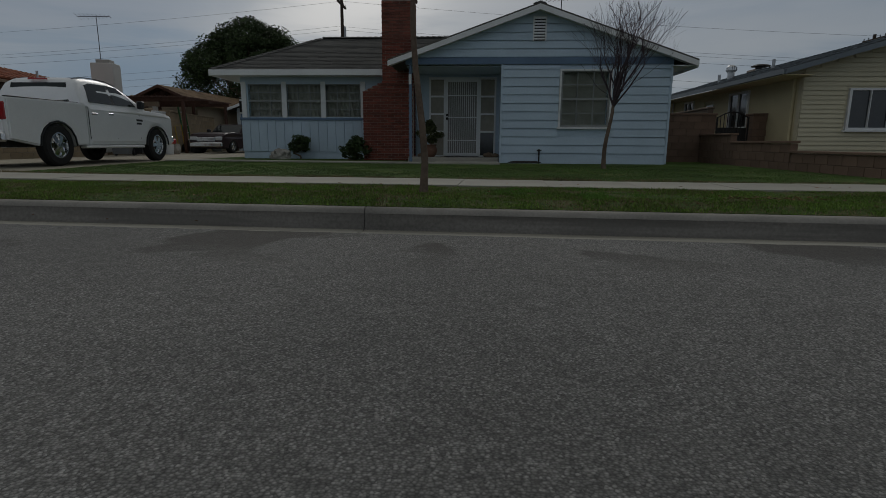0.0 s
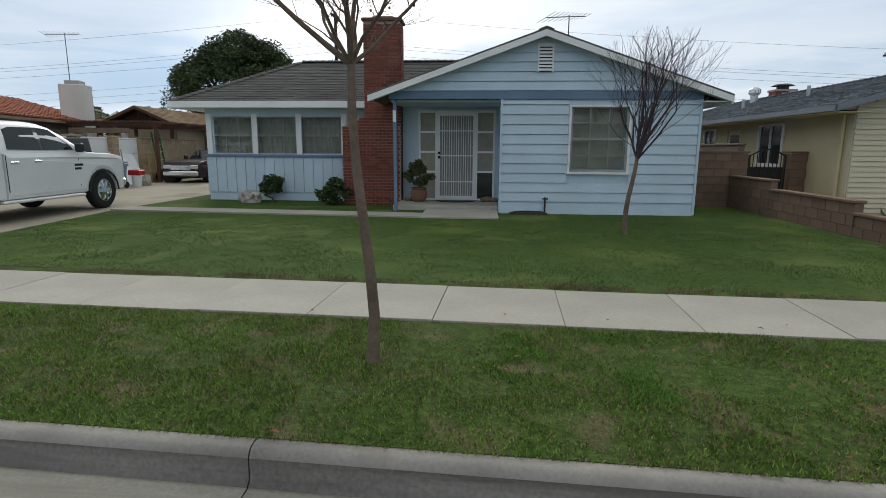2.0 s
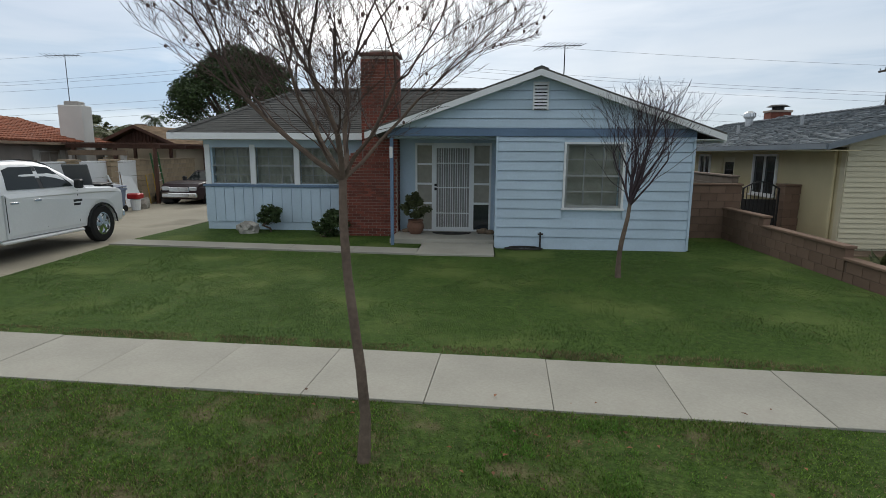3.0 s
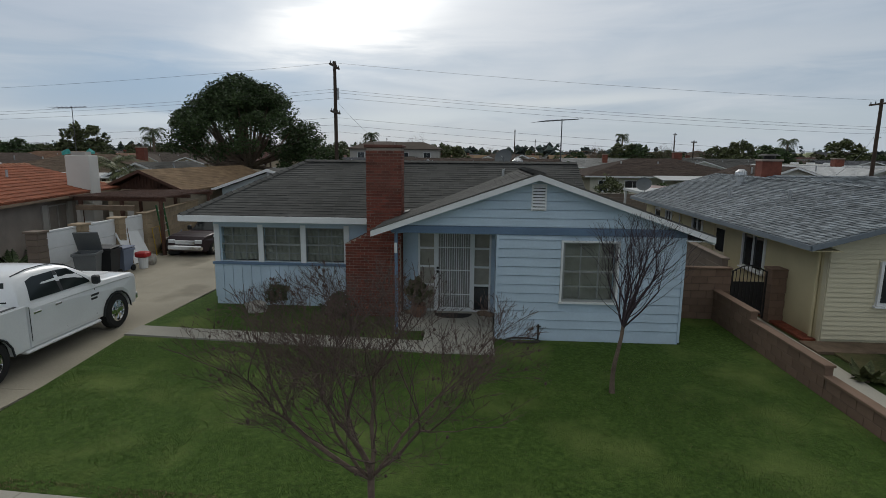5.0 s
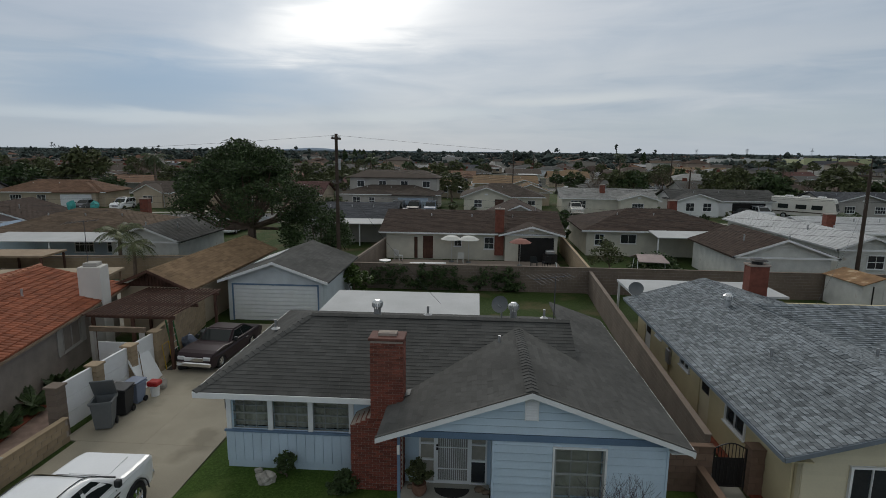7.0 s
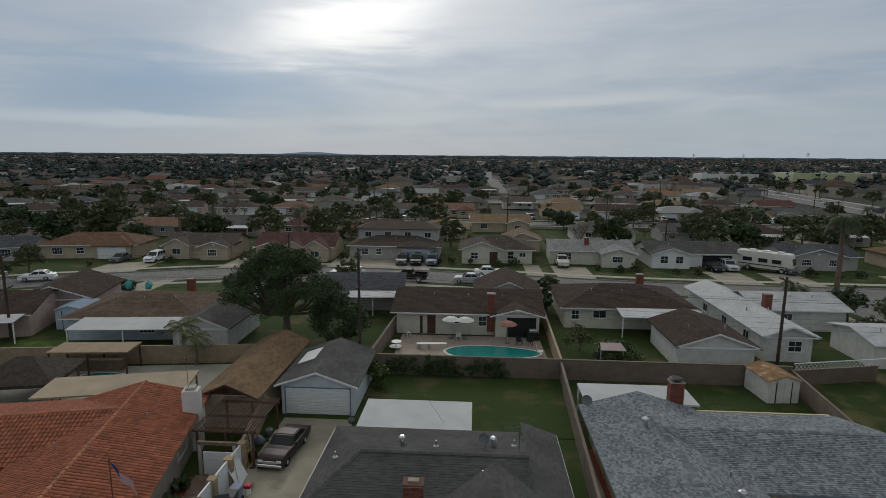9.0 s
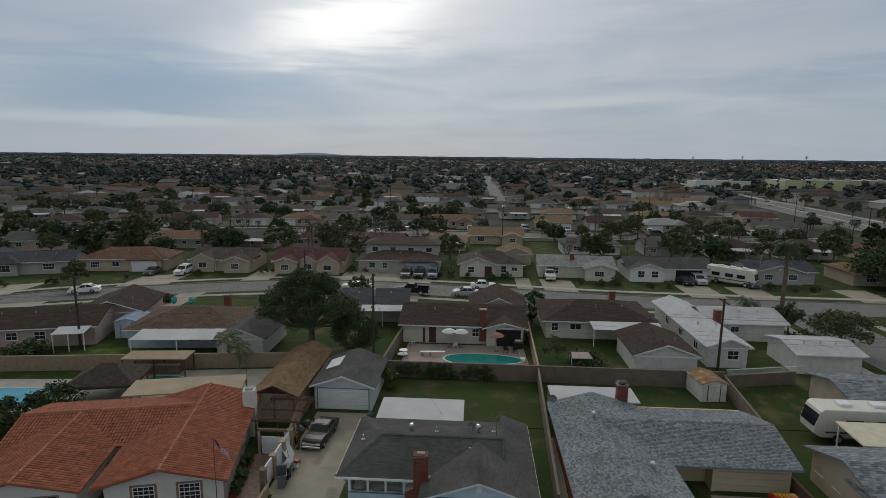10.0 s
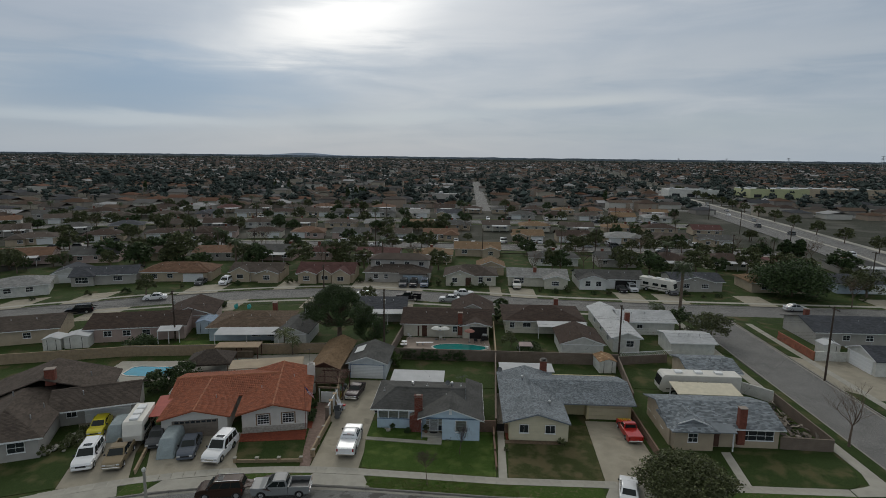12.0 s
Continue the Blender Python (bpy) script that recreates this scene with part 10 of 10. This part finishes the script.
# ---- things in the yards ----
def wheelie_bin(x, y, rot, material, label, lid_open=False, s=1.0):
    t = thing("wheelie_bin", label, "bin", pose(x, y, 0.03, 0, 0, rot), "bins along the fence")
    h, a, b = 1.0 * s, 0.24 * s, 0.32 * s
    mb = Mesher()
    mb.v += [(-a, -a, 0.06), (a, -a, 0.06), (a, a, 0.06), (-a, a, 0.06), (-b, -b, h), (b, -b, h), (b, b, h), (-b, b, h), (-b + 0.03, -b + 0.03, h), (b - 0.03, -b + 0.03, h), (b - 0.03, b - 0.03, h), (-b + 0.03, b - 0.03, h), (-a, -a, 0.3), (a, -a, 0.3), (a, a, 0.3), (-a, a, 0.3)]
    mb.f += [(0, 3, 2, 1), (0, 1, 5, 4), (1, 2, 6, 5), (2, 3, 7, 6), (3, 0, 4, 7), (4, 5, 9, 8), (5, 6, 10, 9), (6, 7, 11, 10), (7, 4, 8, 11), (8, 9, 13, 12), (9, 10, 14, 13), (10, 11, 15, 14), (11, 8, 12, 15), (12, 13, 14, 15)]
    part("bin_body", mb, material, t)
    part("rim", B().box(-b - 0.03, b + 0.03, -b - 0.03, -b, h - 0.08, h).box(-b - 0.03, b + 0.03, b, b + 0.03, h - 0.08, h).box(-b - 0.03, -b, -b, b, h - 0.08, h).box(b, b + 0.03, -b, b, h - 0.08, h), material, t)
    lid = part("lid", B().box(-b - 0.03, b + 0.03, 0, 2 * b + 0.08, 0, 0.05, 0.015), material, t)
    lid.matrix_basis = pose(0, b + 0.04, h + 0.02, 120, 0, 0) if lid_open else pose(0, -b - 0.05, h + 0.01, 2, 0, 0)
    for sx in (-1, 1):
        part("wheel", B().tube((sx * a, a, 0.11), (sx * (a + 0.06), a, 0.11), 0.11, 0.11, 12), RUBBER, t)
    return t


wheelie_bin(-13.25, 19.35, 20, GREY_PLASTIC, "large grey bin with its lid thrown open", True, 1.05)
wheelie_bin(-13.3, 20.35, 5, BLACK_PLASTIC, "black bin with closed lid")
wheelie_bin(-13.35, 21.25, -5, BLUE_PLASTIC, "blue-grey bin beside the fence", False, 0.85)
pn = thing("board", "white board leaning against the fence", "board", pose(-13.75, 23.0, 0.05, 0, -24, 4))
part("sheet", B().box(-0.02, 0.02, -0.75, 0.75, 0, 1.35, 0.004), WHITE, pn)
part("pole", B().tube((0.06, -0.7, 0.0), (0.06, 0.1, 1.5), 0.015), OLDWOOD, pn)
bk = thing("bucket", "white bucket with red lid beside the bins", "bucket", pose(-13.0, 21.9, 0.03))
part("pail", Mesher().lathe([(0.0, 0.0), (0.15, 0.0), (0.18, 0.4), (0.17, 0.4)], 14), WHITE, bk)
part("cover", B().box(-0.22, 0.22, -0.2, 0.2, 0.42, 0.62, 0.04), RED_PLASTIC, bk, "red plastic crate")
for i, (x, y, r, m) in enumerate(((-13.1, 22.6, 0.22, STONE), (-13.3, 24.6, 0.3, BLACK_PLASTIC), (-14.2, 25.6, 0.28, IRON), (-14.5, 27.3, 0.35, BLUE_PLASTIC), (-14.3, 28.5, 0.3, GREY_PLASTIC), (-9.0, 30.6, 0.25, GREY_PLASTIC))):
    c = thing("clutter_bag", "dark bundled yard clutter against the block wall", "clutter", pose(x, y, 0.03), "yard clutter")
    part("bag", Mesher().blob((0, 0, r * 0.8), (r, r * 0.9, r), 0.5, 2, i), m, c)
    part("tie", B().tube((0, 0, r * 1.5), (0.03, 0, r * 2.0), 0.05, 0.02), m, c)
ld = thing("ladder", "green ladder leaning on the tan block wall", "ladder", pose(-14.15, 25.6, 0.05, 0, -10, 80))
for s in (-0.2, 0.2):
    part("rail", B().box(s - 0.02, s + 0.02, -0.03, 0.03, 0, 2.1), mat("green_rail", (0.05, 0.16, 0.06)) if s < 0 else bpy.data.materials["green_rail"], ld)
for i in range(6):
    part("rung", B().tube((-0.2, 0, 0.25 + i * 0.32), (0.2, 0, 0.25 + i * 0.32), 0.018), ALU, ld)
dl = thing("hand_truck", "yellow hand truck against the wall", "hand truck", pose(-13.95, 24.6, 0.05, 0, -8, 80))
part("frame", Mesher().pipe([(-0.2, 0, 0), (-0.2, 0, 1.2), (0.2, 0, 1.2), (0.2, 0, 0)], 0.02), mat("yellow_paint", (0.5, 0.33, 0.03)), dl)
part("plate", B().box(-0.22, 0.22, -0.25, 0, 0.0, 0.02), IRON, dl)
bl = thing("boulder", "pale boulder in the small lawn", "rock", pose(-6.5, 16.62, 0.03))
part("rock", Mesher().blob((0, 0, 0.13), (0.27, 0.2, 0.2), 0.6, 3, 4), STONE, bl)
bl2 = thing("boulder", "small pale stone by the wall footing", "rock", pose(-6.9, 17.1, 0.03))
part("rock", Mesher().blob((0, 0, 0.06), (0.14, 0.1, 0.09), 0.5, 2, 6), STONE, bl2)
pp = leafy_tree("potted_plant", "leafy bush in a clay pot on the porch", -1.98, 16.25, 1.15, 0.33, 33, LEAF_OL, 34, 80, 0.042, 0.3, 0.02, 0.9, z=0.16, category="plant")
part("pot", Mesher().lathe([(0.0, 0.0), (0.13, 0.0), (0.19, 0.08), (0.215, 0.17), (0.2, 0.26), (0.17, 0.3), (0.195, 0.325), (0.195, 0.35), (0.165, 0.35), (0.15, 0.3), (0.0, 0.29)], 22), TERRACOTTA_POT, pp, "round clay pot")
mt = thing("door_mat", "dark half-round door mat", "mat", pose(-1.08, 16.55, 0.163))
part("mat", Mesher().slab([(0.5 * math.cos(math.pi * i / 16), -0.42 * math.sin(math.pi * i / 16), 0.015) for i in range(17)][::-1], (0, 0, -0.014)), mat("dark_mat", (0.03, 0.028, 0.026), rough=0.95), mt)
for x, y, r in ((-2.25, 16.5, 0.09), (-0.3, 16.5, 0.12), (-0.12, 16.4, 0.1)):
    s = thing("shoe_pile", "pair of dark worn shoes on the porch", "clutter", pose(x, y, 0.16), "porch clutter")
    part("lump", Mesher().blob((0, 0, r * 0.5), (r * 1.3, r, r * 0.6), 0.4, 2, 3), OLDWOOD, s)
    part("sole", B().box(-r, r, -r * 0.6, r * 0.6, 0.0, 0.02, 0.006), IRON, s)
hs = thing("garden_hose", "coiled dark garden hose on the lawn", "hose", pose(0.62, 14.82, 0.06))
for k in range(3):
    part("coil", Mesher().pipe([((0.42 - 0.05 * k) * math.cos(a), 0.16 * math.sin(a), 0.012 * k + 0.015) for a in (6.283 * i / 20 for i in range(21))], 0.012, 5), IRON, hs)


def flag_pole():
    t = thing("flagpole", "tall pole with a hanging striped flag", "flag", pose(-15.9, 15.0, 0, 0, 0, 0))
    part("pole", B().tube((0, 0, 0), (0, 0, 6.2), 0.035, 0.025, 8), mat("pole_red_brown", (0.18, 0.06, 0.04)), t)
    red, white, blue = mat("flag_red", (0.38, 0.03, 0.04)), mat("flag_white", (0.6, 0.6, 0.6)), mat("flag_blue", (0.03, 0.04, 0.14))
    d, s = Vector((0.62, 0, -0.55)), Vector((0.25, 0, -0.62))
    o = Vector((0.03, 0, 6.0))
    wav = lambda u, v: o + d * u + s * v * 1.25 + Vector((0, 0.07 * math.sin(u * 6 + v * 3), 0))
    for i in range(13):
        mb = Mesher()
        for j in range(8):
            mb.slab([wav(j / 8 * 1.4, i / 13), wav((j + 1) / 8 * 1.4, i / 13), wav((j + 1) / 8 * 1.4, (i + 1) / 13), wav(j / 8 * 1.4, (i + 1) / 13)], (0, 0.006, 0))
        part("stripe", mb, red if i % 2 == 0 else white, t)
    mb = Mesher()
    for j in range(4):
        mb.slab([wav(j / 4 * 0.56, 0) - Vector((0, 0.01, 0)), wav((j + 1) / 4 * 0.56, 0) - Vector((0, 0.01, 0)), wav((j + 1) / 4 * 0.56, 7 / 13) - Vector((0, 0.01, 0)), wav(j / 4 * 0.56, 7 / 13) - Vector((0, 0.01, 0))], (0, 0.003, 0))
    part("canton", mb, blue, t)


flag_pole()


def shed(x, y, w, d, h, wall, roofm, label, rot=0):
    t = thing("shed", label, "shed", pose(x, y, 0, 0, 0, rot), "garden sheds")
    part("wall", gable_end(B().box(-w / 2, w / 2, -d / 2, d / 2, 0, h), -w / 2, w / 2, -d / 2, h, h + 0.35, d), wall, t)
    part("roof", roof_solid(B(), gable_planes(-w / 2 - 0.15, w / 2 + 0.15, -d / 2 - 0.15, d / 2 + 0.15, h, h + 0.45), 0.05), roofm, t)
    for s in (-1, 1):
        part("door", B().box(s * w * 0.12 - w * 0.11, s * w * 0.12 + w * 0.11, -d / 2 - 0.03, -d / 2, 0.05, h - 0.15), wall, t)
        part("door_frame", B().box(s * w * 0.25 - 0.03, s * w * 0.25 + 0.03, -d / 2 - 0.04, -d / 2, 0.05, h - 0.1), IRON, t)


RUST = mat("rusty_sheet", (0.26, 0.15, 0.07), rough=0.9, var=0.3, scale=1.5, stain=(0.45, 0.36, 0.24), stain_at=0.58)
shed(24.0, 37.9, 2.5, 3.2, 1.9, OFFWHITE, RUST, "cream metal shed with rusty roof", 5)
shed(-62.4, 42.0, 3.6, 3.0, 2.0, OFFWHITE, WHITE_ROOF, "white garden shed with a pale roof", 15)
shed(-65.6, 40.6, 2.6, 2.6, 1.9, OFFWHITE, WHITE_ROOF, "small white garden shed", 15)
shed(-45.0, 51.5, 2.8, 4.2, 2.2, PALE_BLUE, mat("blue_tarp", (0.20, 0.27, 0.36), var=0.1), "blue-grey shed beside the fence", 12)
shed(63.5, 47.5, 2.6, 2.4, 2.0, OFFWHITE, WHITE_ROOF, "white shed in the corner yard")


def parasol(x, y, col, label):
    t = thing("parasol", label, "parasol", pose(x, y, 0.05), "pool parasols")
    part("pole", B().tube((0, 0, 0), (0, 0, 2.3), 0.02), ALU, t)
    part("canopy", Mesher().lathe([(0.0, 2.4), (0.5, 2.3), (0.95, 2.05), (0.95, 2.02), (0.0, 2.36)], 10), col, t)
    part("base", Mesher().lathe([(0.0, 0.1), (0.2, 0.1), (0.25, 0.0)], 12), GREY_PLASTIC, t)


parasol(-2.7, 49.7, OFFWHITE, "white round parasol by the pool")
parasol(-1.2, 49.6, OFFWHITE, "white round parasol by the pool")
parasol(3.2, 48.6, mat("faded_red_cloth", (0.30, 0.14, 0.11)), "faded red parasol by the pool")


def patio_chair(x, y, rot, material, label):
    t = thing("patio_chair", label, "chair", pose(x, y, 0.06, 0, 0, rot), "patio chairs")
    part("seat", B().box(-0.27, 0.27, -0.25, 0.27, 0.4, 0.45, 0.01), material, t)
    part("backrest", B().slab([(-0.27, 0.27, 0.45), (0.27, 0.27, 0.45), (0.27, 0.4, 1.0), (-0.27, 0.4, 1.0)], (0, 0.03, 0)), material, t)
    for sx in (-0.25, 0.25):
        for sy in (-0.22, 0.25):
            part("leg", B().box(sx - 0.02, sx + 0.02, sy - 0.02, sy + 0.02, 0, 0.4), material, t)


for x, y, r, m in ((4.4, 48.2, 160, BLACK_PLASTIC), (5.4, 48.3, 200, BLACK_PLASTIC), (-7.4, 50.0, 150, WHITE), (6.2, 45.4, 90, WHITE), (-1.9, 49.3, 190, OFFWHITE)):
    patio_chair(x, y, r, m, "plastic patio chair beside the pool")
gr = thing("barbecue", "steel barbecue grill on the pool patio", "grill", pose(5.9, 49.8, 0.05))
part("cart", B().box(-0.6, 0.6, -0.3, 0.3, 0.1, 0.85, 0.02), IRON, gr)
part("hood", B().box(-0.42, 0.42, -0.3, 0.3, 0.86, 1.2, 0.08), STEEL, gr)
bd = thing("diving_board", "white diving board at the pool edge", "diving board", pose(-4.4, 46.6, 0.1, 0, 0, 5))
part("plank", B().box(-1.6, 1.4, -0.22, 0.22, 0.4, 0.46, 0.02), WHITE, bd)
part("stand", B().box(-1.5, -1.2, -0.2, 0.2, 0, 0.4).box(-0.5, -0.3, -0.2, 0.2, 0, 0.4), STEEL, bd)
for dx, dz, r in ((-8.0, 0.75, 0.5), (-8.1, 0.25, 0.6)):
    tb = thing("garden_table", "round white garden table in the side yard", "table", pose(dx, 46.2, 0.0), "garden tables")
    part("tabletop", Mesher().lathe([(0.0, dz), (r, dz), (r, dz + 0.05), (0.0, dz + 0.06)], 18), WHITE, tb)
    part("leg", B().tube((0, 0, 0), (0, 0, dz), 0.05, 0.05), WHITE, tb)
sw = thing("canopy_swing", "garden swing with a faded pink canopy", "swing", pose(12.3, 43.2, 0, 0, 0, 10))
part("canopy", Mesher().slab([(-1.2, -0.8, 1.9), (1.2, -0.8, 1.75), (1.0, 0.1, 2.2), (1.2, 0.9, 1.8), (-1.2, 0.9, 1.95), (-1.0, 0.1, 2.3)], (0, 0, -0.05)), mat("faded_pink_canvas", (0.48, 0.38, 0.36), var=0.15), sw)
for sx in (-1.1, 1.1):
    for sy in (-0.7, 0.7):
        part("leg", B().tube((sx, sy, 0), (sx * 0.95, sy * 0.4, 1.95), 0.03), WHITE, sw)
part("seat", B().box(-0.95, 0.95, -0.1, 0.45, 0.45, 0.6, 0.04), mat("dark_cushion", (0.12, 0.09, 0.09)), sw)
tl = thing("trellis_bar", "long shaded garden shelter with flat tan roof", "shelter", pose(-33.5, 38.2, 0, 0, 0, 6))
part("roof", B().box(-3.4, 3.4, -1.3, 1.3, 2.2, 2.32), mat("tan_deck_roof", (0.30, 0.22, 0.14), var=0.15), tl)
for x in (-3.2, 0, 3.2):
    for y in (-1.2, 1.2):
        part("post", B().box(x - 0.06, x + 0.06, y - 0.06, y + 0.06, 0, 2.2), REDWOOD, tl)
part("counter", B().box(-2.6, 2.0, 0.2, 0.9, 0, 1.0, 0.03), OLDWOOD, tl)
for i, (x, y, z) in enumerate(((-40.5, 54.0, 4.0), (-38.0, 53.8, 4.0))):
    b = thing("roof_vent_cover", "turquoise tarp over a roof vent", "vent", pose(x, y, z - 0.35), "roof vents")
    part("tarp", Mesher().blob((0, 0, 0.35), (0.4, 0.4, 0.5), 0.4, 2, i), mat("turquoise_tarp", (0.06, 0.35, 0.32)) if i == 0 else bpy.data.materials["turquoise_tarp"], b)
    part("tie", B().tube((0, 0, 0), (0, 0, 0.3), 0.2, 0.2), GREY_PLASTIC, b)
jk = thing("junk_heap", "heap of scrap boards and white panels in the corner yard", "scrap", kind="stuff")
mb = Mesher()
rng = random.Random(9)
for i in range(150):
    c = Vector((rng.uniform(39.3, 43.4), rng.uniform(16.5, 26.5), rng.uniform(0.1, 0.9)))
    q = pose(c.x, c.y, c.z, rng.uniform(-30, 30), rng.uniform(-30, 30), rng.uniform(0, 180))
    k = B().box(-rng.uniform(0.1, 0.6), rng.uniform(0.1, 0.6), -0.15, rng.uniform(0.0, 0.3), 0, 0.05)
    n = len(mb.v)
    mb.v += [tuple(q @ Vector(v)) for v in k.v]
    mb.f += [tuple(n + a for a in f) for f in k.f]
part("scrap_boards", mb, mat("scrap", (0.17, 0.145, 0.12), island=0.9, var=0.2), jk)

for y in (10.6, 13.2, 15.8):
    lp = thing("stair_rail", "low pale post of the paved side path", "post", pose(-13.75 - 0.05 * (y - 10), y, 0), "path posts")
    part("pier", B().box(-0.14, 0.14, -0.14, 0.14, 0, 0.8, 0.02), TANBLOCK, lp)
    part("cap", B().box(-0.18, 0.18, -0.18, 0.18, 0.8, 0.88, 0.015), CONCRETE, lp)
for x in (-21.7, -19.4, -17.1, -14.8):
    lp = thing("garden_pier", "low tan pier of the terraced front lawn", "post", pose(x, 8.85 + (x + 21.7) * 0.09, 0), "garden piers")
    part("pier", B().box(-0.15, 0.15, -0.15, 0.15, 0, 0.55, 0.02), TANBLOCK, lp)
    part("cap", B().box(-0.19, 0.19, -0.19, 0.19, 0.55, 0.63, 0.015), CONCRETE, lp)
block_wall("garden_wall", (-21.7, 8.85), (-14.8, 9.47), 0.3, "low tan wall of the terraced lawn", TANBLOCK, pieces=False, bh=0.15)
structure("flower_bed", Mesher().slab([(-23.0, 12.95, 0.06), (-15.75, 14.0, 0.06), (-16.2, 16.3, 0.06), (-23.5, 14.7, 0.06)], (0, 0, -0.05)), REDBARK, "bed of red bark along the tile house", "bed")
lp = thing("street_pole", "tall pale concrete street pole with a rounded top", "pole", pose(-20.1, -9.0, -0.55))
part("cap", Mesher().lathe([(0.1, 10.7), (0.14, 10.75), (0.13, 10.9), (0.0, 11.05)], 12), OFFWHITE, lp)
part("pole", Mesher().lathe([(0.17, 0.0), (0.16, 1.0), (0.12, 6.0), (0.09, 10.8), (0.05, 11.0), (0.0, 11.02)], 12), CONCRETE, lp)
structure("flower_bed", Mesher().slab([(-16.3, 16.6, 0.055), (-15.7, 16.6, 0.055), (-16.9, 23.3, 0.055), (-17.7, 23.3, 0.055)], (0, 0, -0.05)), REDBARK, "bed of red bark along the brown side wall", "bed")
ivy = Mesher()
rng = random.Random(61)
leaf_cloud(ivy, [(Vector((rng.uniform(-8.6, 2.6), 39.66 + rng.uniform(-0.15, 0.1), rng.uniform(0.3, 1.75) * (1 - 0.25 * (rng.random() < 0.4)))), rng.uniform(0.25, 0.5)) for _ in range(90)], 70, 0.1, rng)
tagged(part("ivy", ivy, LEAF), "dark ivy grown over the back yard wall", "vine", kind="stuff")
palm("agave", "grey-green agave in the bed by the cream house", 7.25, 13.2, 0.08, 18, 0.42, 91, 0.05, LEAF_OL, 0.1)
palm("agave", "grey-green agave in the bed by the cream house", 13.6, 14.9, 0.1, 20, 0.7, 92, 0.05, LEAF_OL, 0.1)


# ---- grass blades on the nearest turf ----
def grass(name, x0, x1, y0, y1, n, hgt, label, base=0.042, keep=None, seed=1, material=BLADE, straw=False):
    rng = random.Random(seed)
    mb = Mesher()
    for _ in range(n):
        x, y = rng.uniform(x0, x1), rng.uniform(y0, y1)
        y += kerb_y(x)
        if keep and not keep(x, y):
            continue
        thin = noise.noise(Vector((x * 0.9, y * 0.9, 3.0)))
        if thin < -0.25 and rng.random() < 0.55:
            continue
        bare = noise.noise(Vector((x * 2.7, y * 2.7, 7.0))) + 0.45 * noise.noise(Vector((x * 8.0, y * 8.0, 1.0)))
        if straw:
            if bare > -0.12 and rng.random() < 0.8:
                continue
        elif bare < -0.2 and rng.random() < 0.88:
            continue
        h = hgt * rng.uniform(0.5, 1.4) * (1 + 0.9 * thin)
        z = base - 0.034 * max(0.0, 1 - max(0.0, y - kerb_y(x) - 0.105) / 0.31)
        a = rng.uniform(0, 6.283)
        dx, dy, w = math.cos(a), math.sin(a), rng.uniform(0.003, 0.006)
        l = h * rng.uniform(0.2, 1.0)
        b = rng.uniform(0, 6.283)
        k = len(mb.v)
        mb.v += [(x - dy * w, y + dx * w, z), (x + dy * w, y - dx * w, z), (x + math.cos(b) * l, y + math.sin(b) * l, z + h)]
        mb.f.append((k, k + 1, k + 2))
    return tagged(part(name, mb, material), label, "grass", kind="stuff")


grass("grass", -7.2, 8, 0.09, 2.02, 130000, 0.018, "short uneven blades of the parkway grass", material=VERGE_BLADE)
grass("dry_grass", -7.2, 8, 0.09, 2.02, 62000, 0.013, "dry straw and clippings in the thin spots of the parkway", material=STRAW, straw=True, seed=5)
grass("dry_grass", -8.7, 5.8, 3.22, 9.2, 26000, 0.009, "dry straw in the thin spots of the front lawn", base=0.046, seed=6, material=STRAW, straw=True, keep=lambda x, y: x > -8.15 - 0.1 * (y - 8.5) and y < (13.85 if x > -1.75 else 13.86 - (x + 1.72) * 0.071))
grass("grass", -8.7, 5.8, 3.22, 9.2, 150000, 0.014, "short blades of the mown front lawn", base=0.046, seed=2, keep=lambda x, y: x > -8.15 - 0.1 * (y - 8.5) and y < (13.85 if x > -1.75 else 13.86 - (x + 1.72) * 0.071))
DRY = mat("dry_grass_blade", (0.24, 0.19, 0.10), rough=0.9, var=0.3, bump=0, island=0.35)
grass("dry_grass", -7.2, 8, 0.09, 2.02, 46000, 0.016, "dry straw-coloured blades between the grass", seed=3, material=DRY, keep=lambda x, y: noise.noise(Vector((x * 0.6, y * 1.1, 9))) > -0.1)
grass("dry_grass", -8.2, 5.8, 3.22, 3.45, 8000, 0.03, "dry blades along the sidewalk", base=0.046, seed=4, material=DRY)
BRIGHT = mat("fresh_grass_blade", (0.11, 0.24, 0.03), rough=0.8, var=0.25, bump=0, island=0.3)
grass("fresh_grass", -0.4, 1.2, 0.4, 1.9, 11000, 0.03, "tuft of fresh tall green grass", seed=5, material=BRIGHT, keep=lambda x, y: noise.noise(Vector((x * 2.2, y * 2.0, 5))) > 0.05 and (x - 0.4) ** 2 + (y - 6.3) ** 2 < 0.6)
leaves = Mesher()
rng = random.Random(8)
for i in range(170):
    x, y = (rng.gauss(2.2, 0.3), rng.gauss(5.65, 0.12)) if i < 90 else (rng.uniform(-5, 5), rng.uniform(4.9, 7.2))
    z = 0.075 if y > kerb_y(x) + 0.03 else -0.125
    a, s = rng.uniform(0, 6.28), rng.uniform(0.012, 0.03)
    c, d = math.cos(a) * s, math.sin(a) * s
    leaves.poly([(x - c, y - d, z), (x + d * 0.5, y - c * 0.5, z + 0.008), (x + c, y + d, z), (x - d * 0.5, y + c * 0.5, z + 0.006)])
tagged(part("fallen_leaves", leaves, mat("fallen_leaf", (0.20, 0.09, 0.045), rough=0.9, bump=0, island=0.5)), "scattered brown fallen leaves on the grass and gutter", "leaves", kind="stuff")
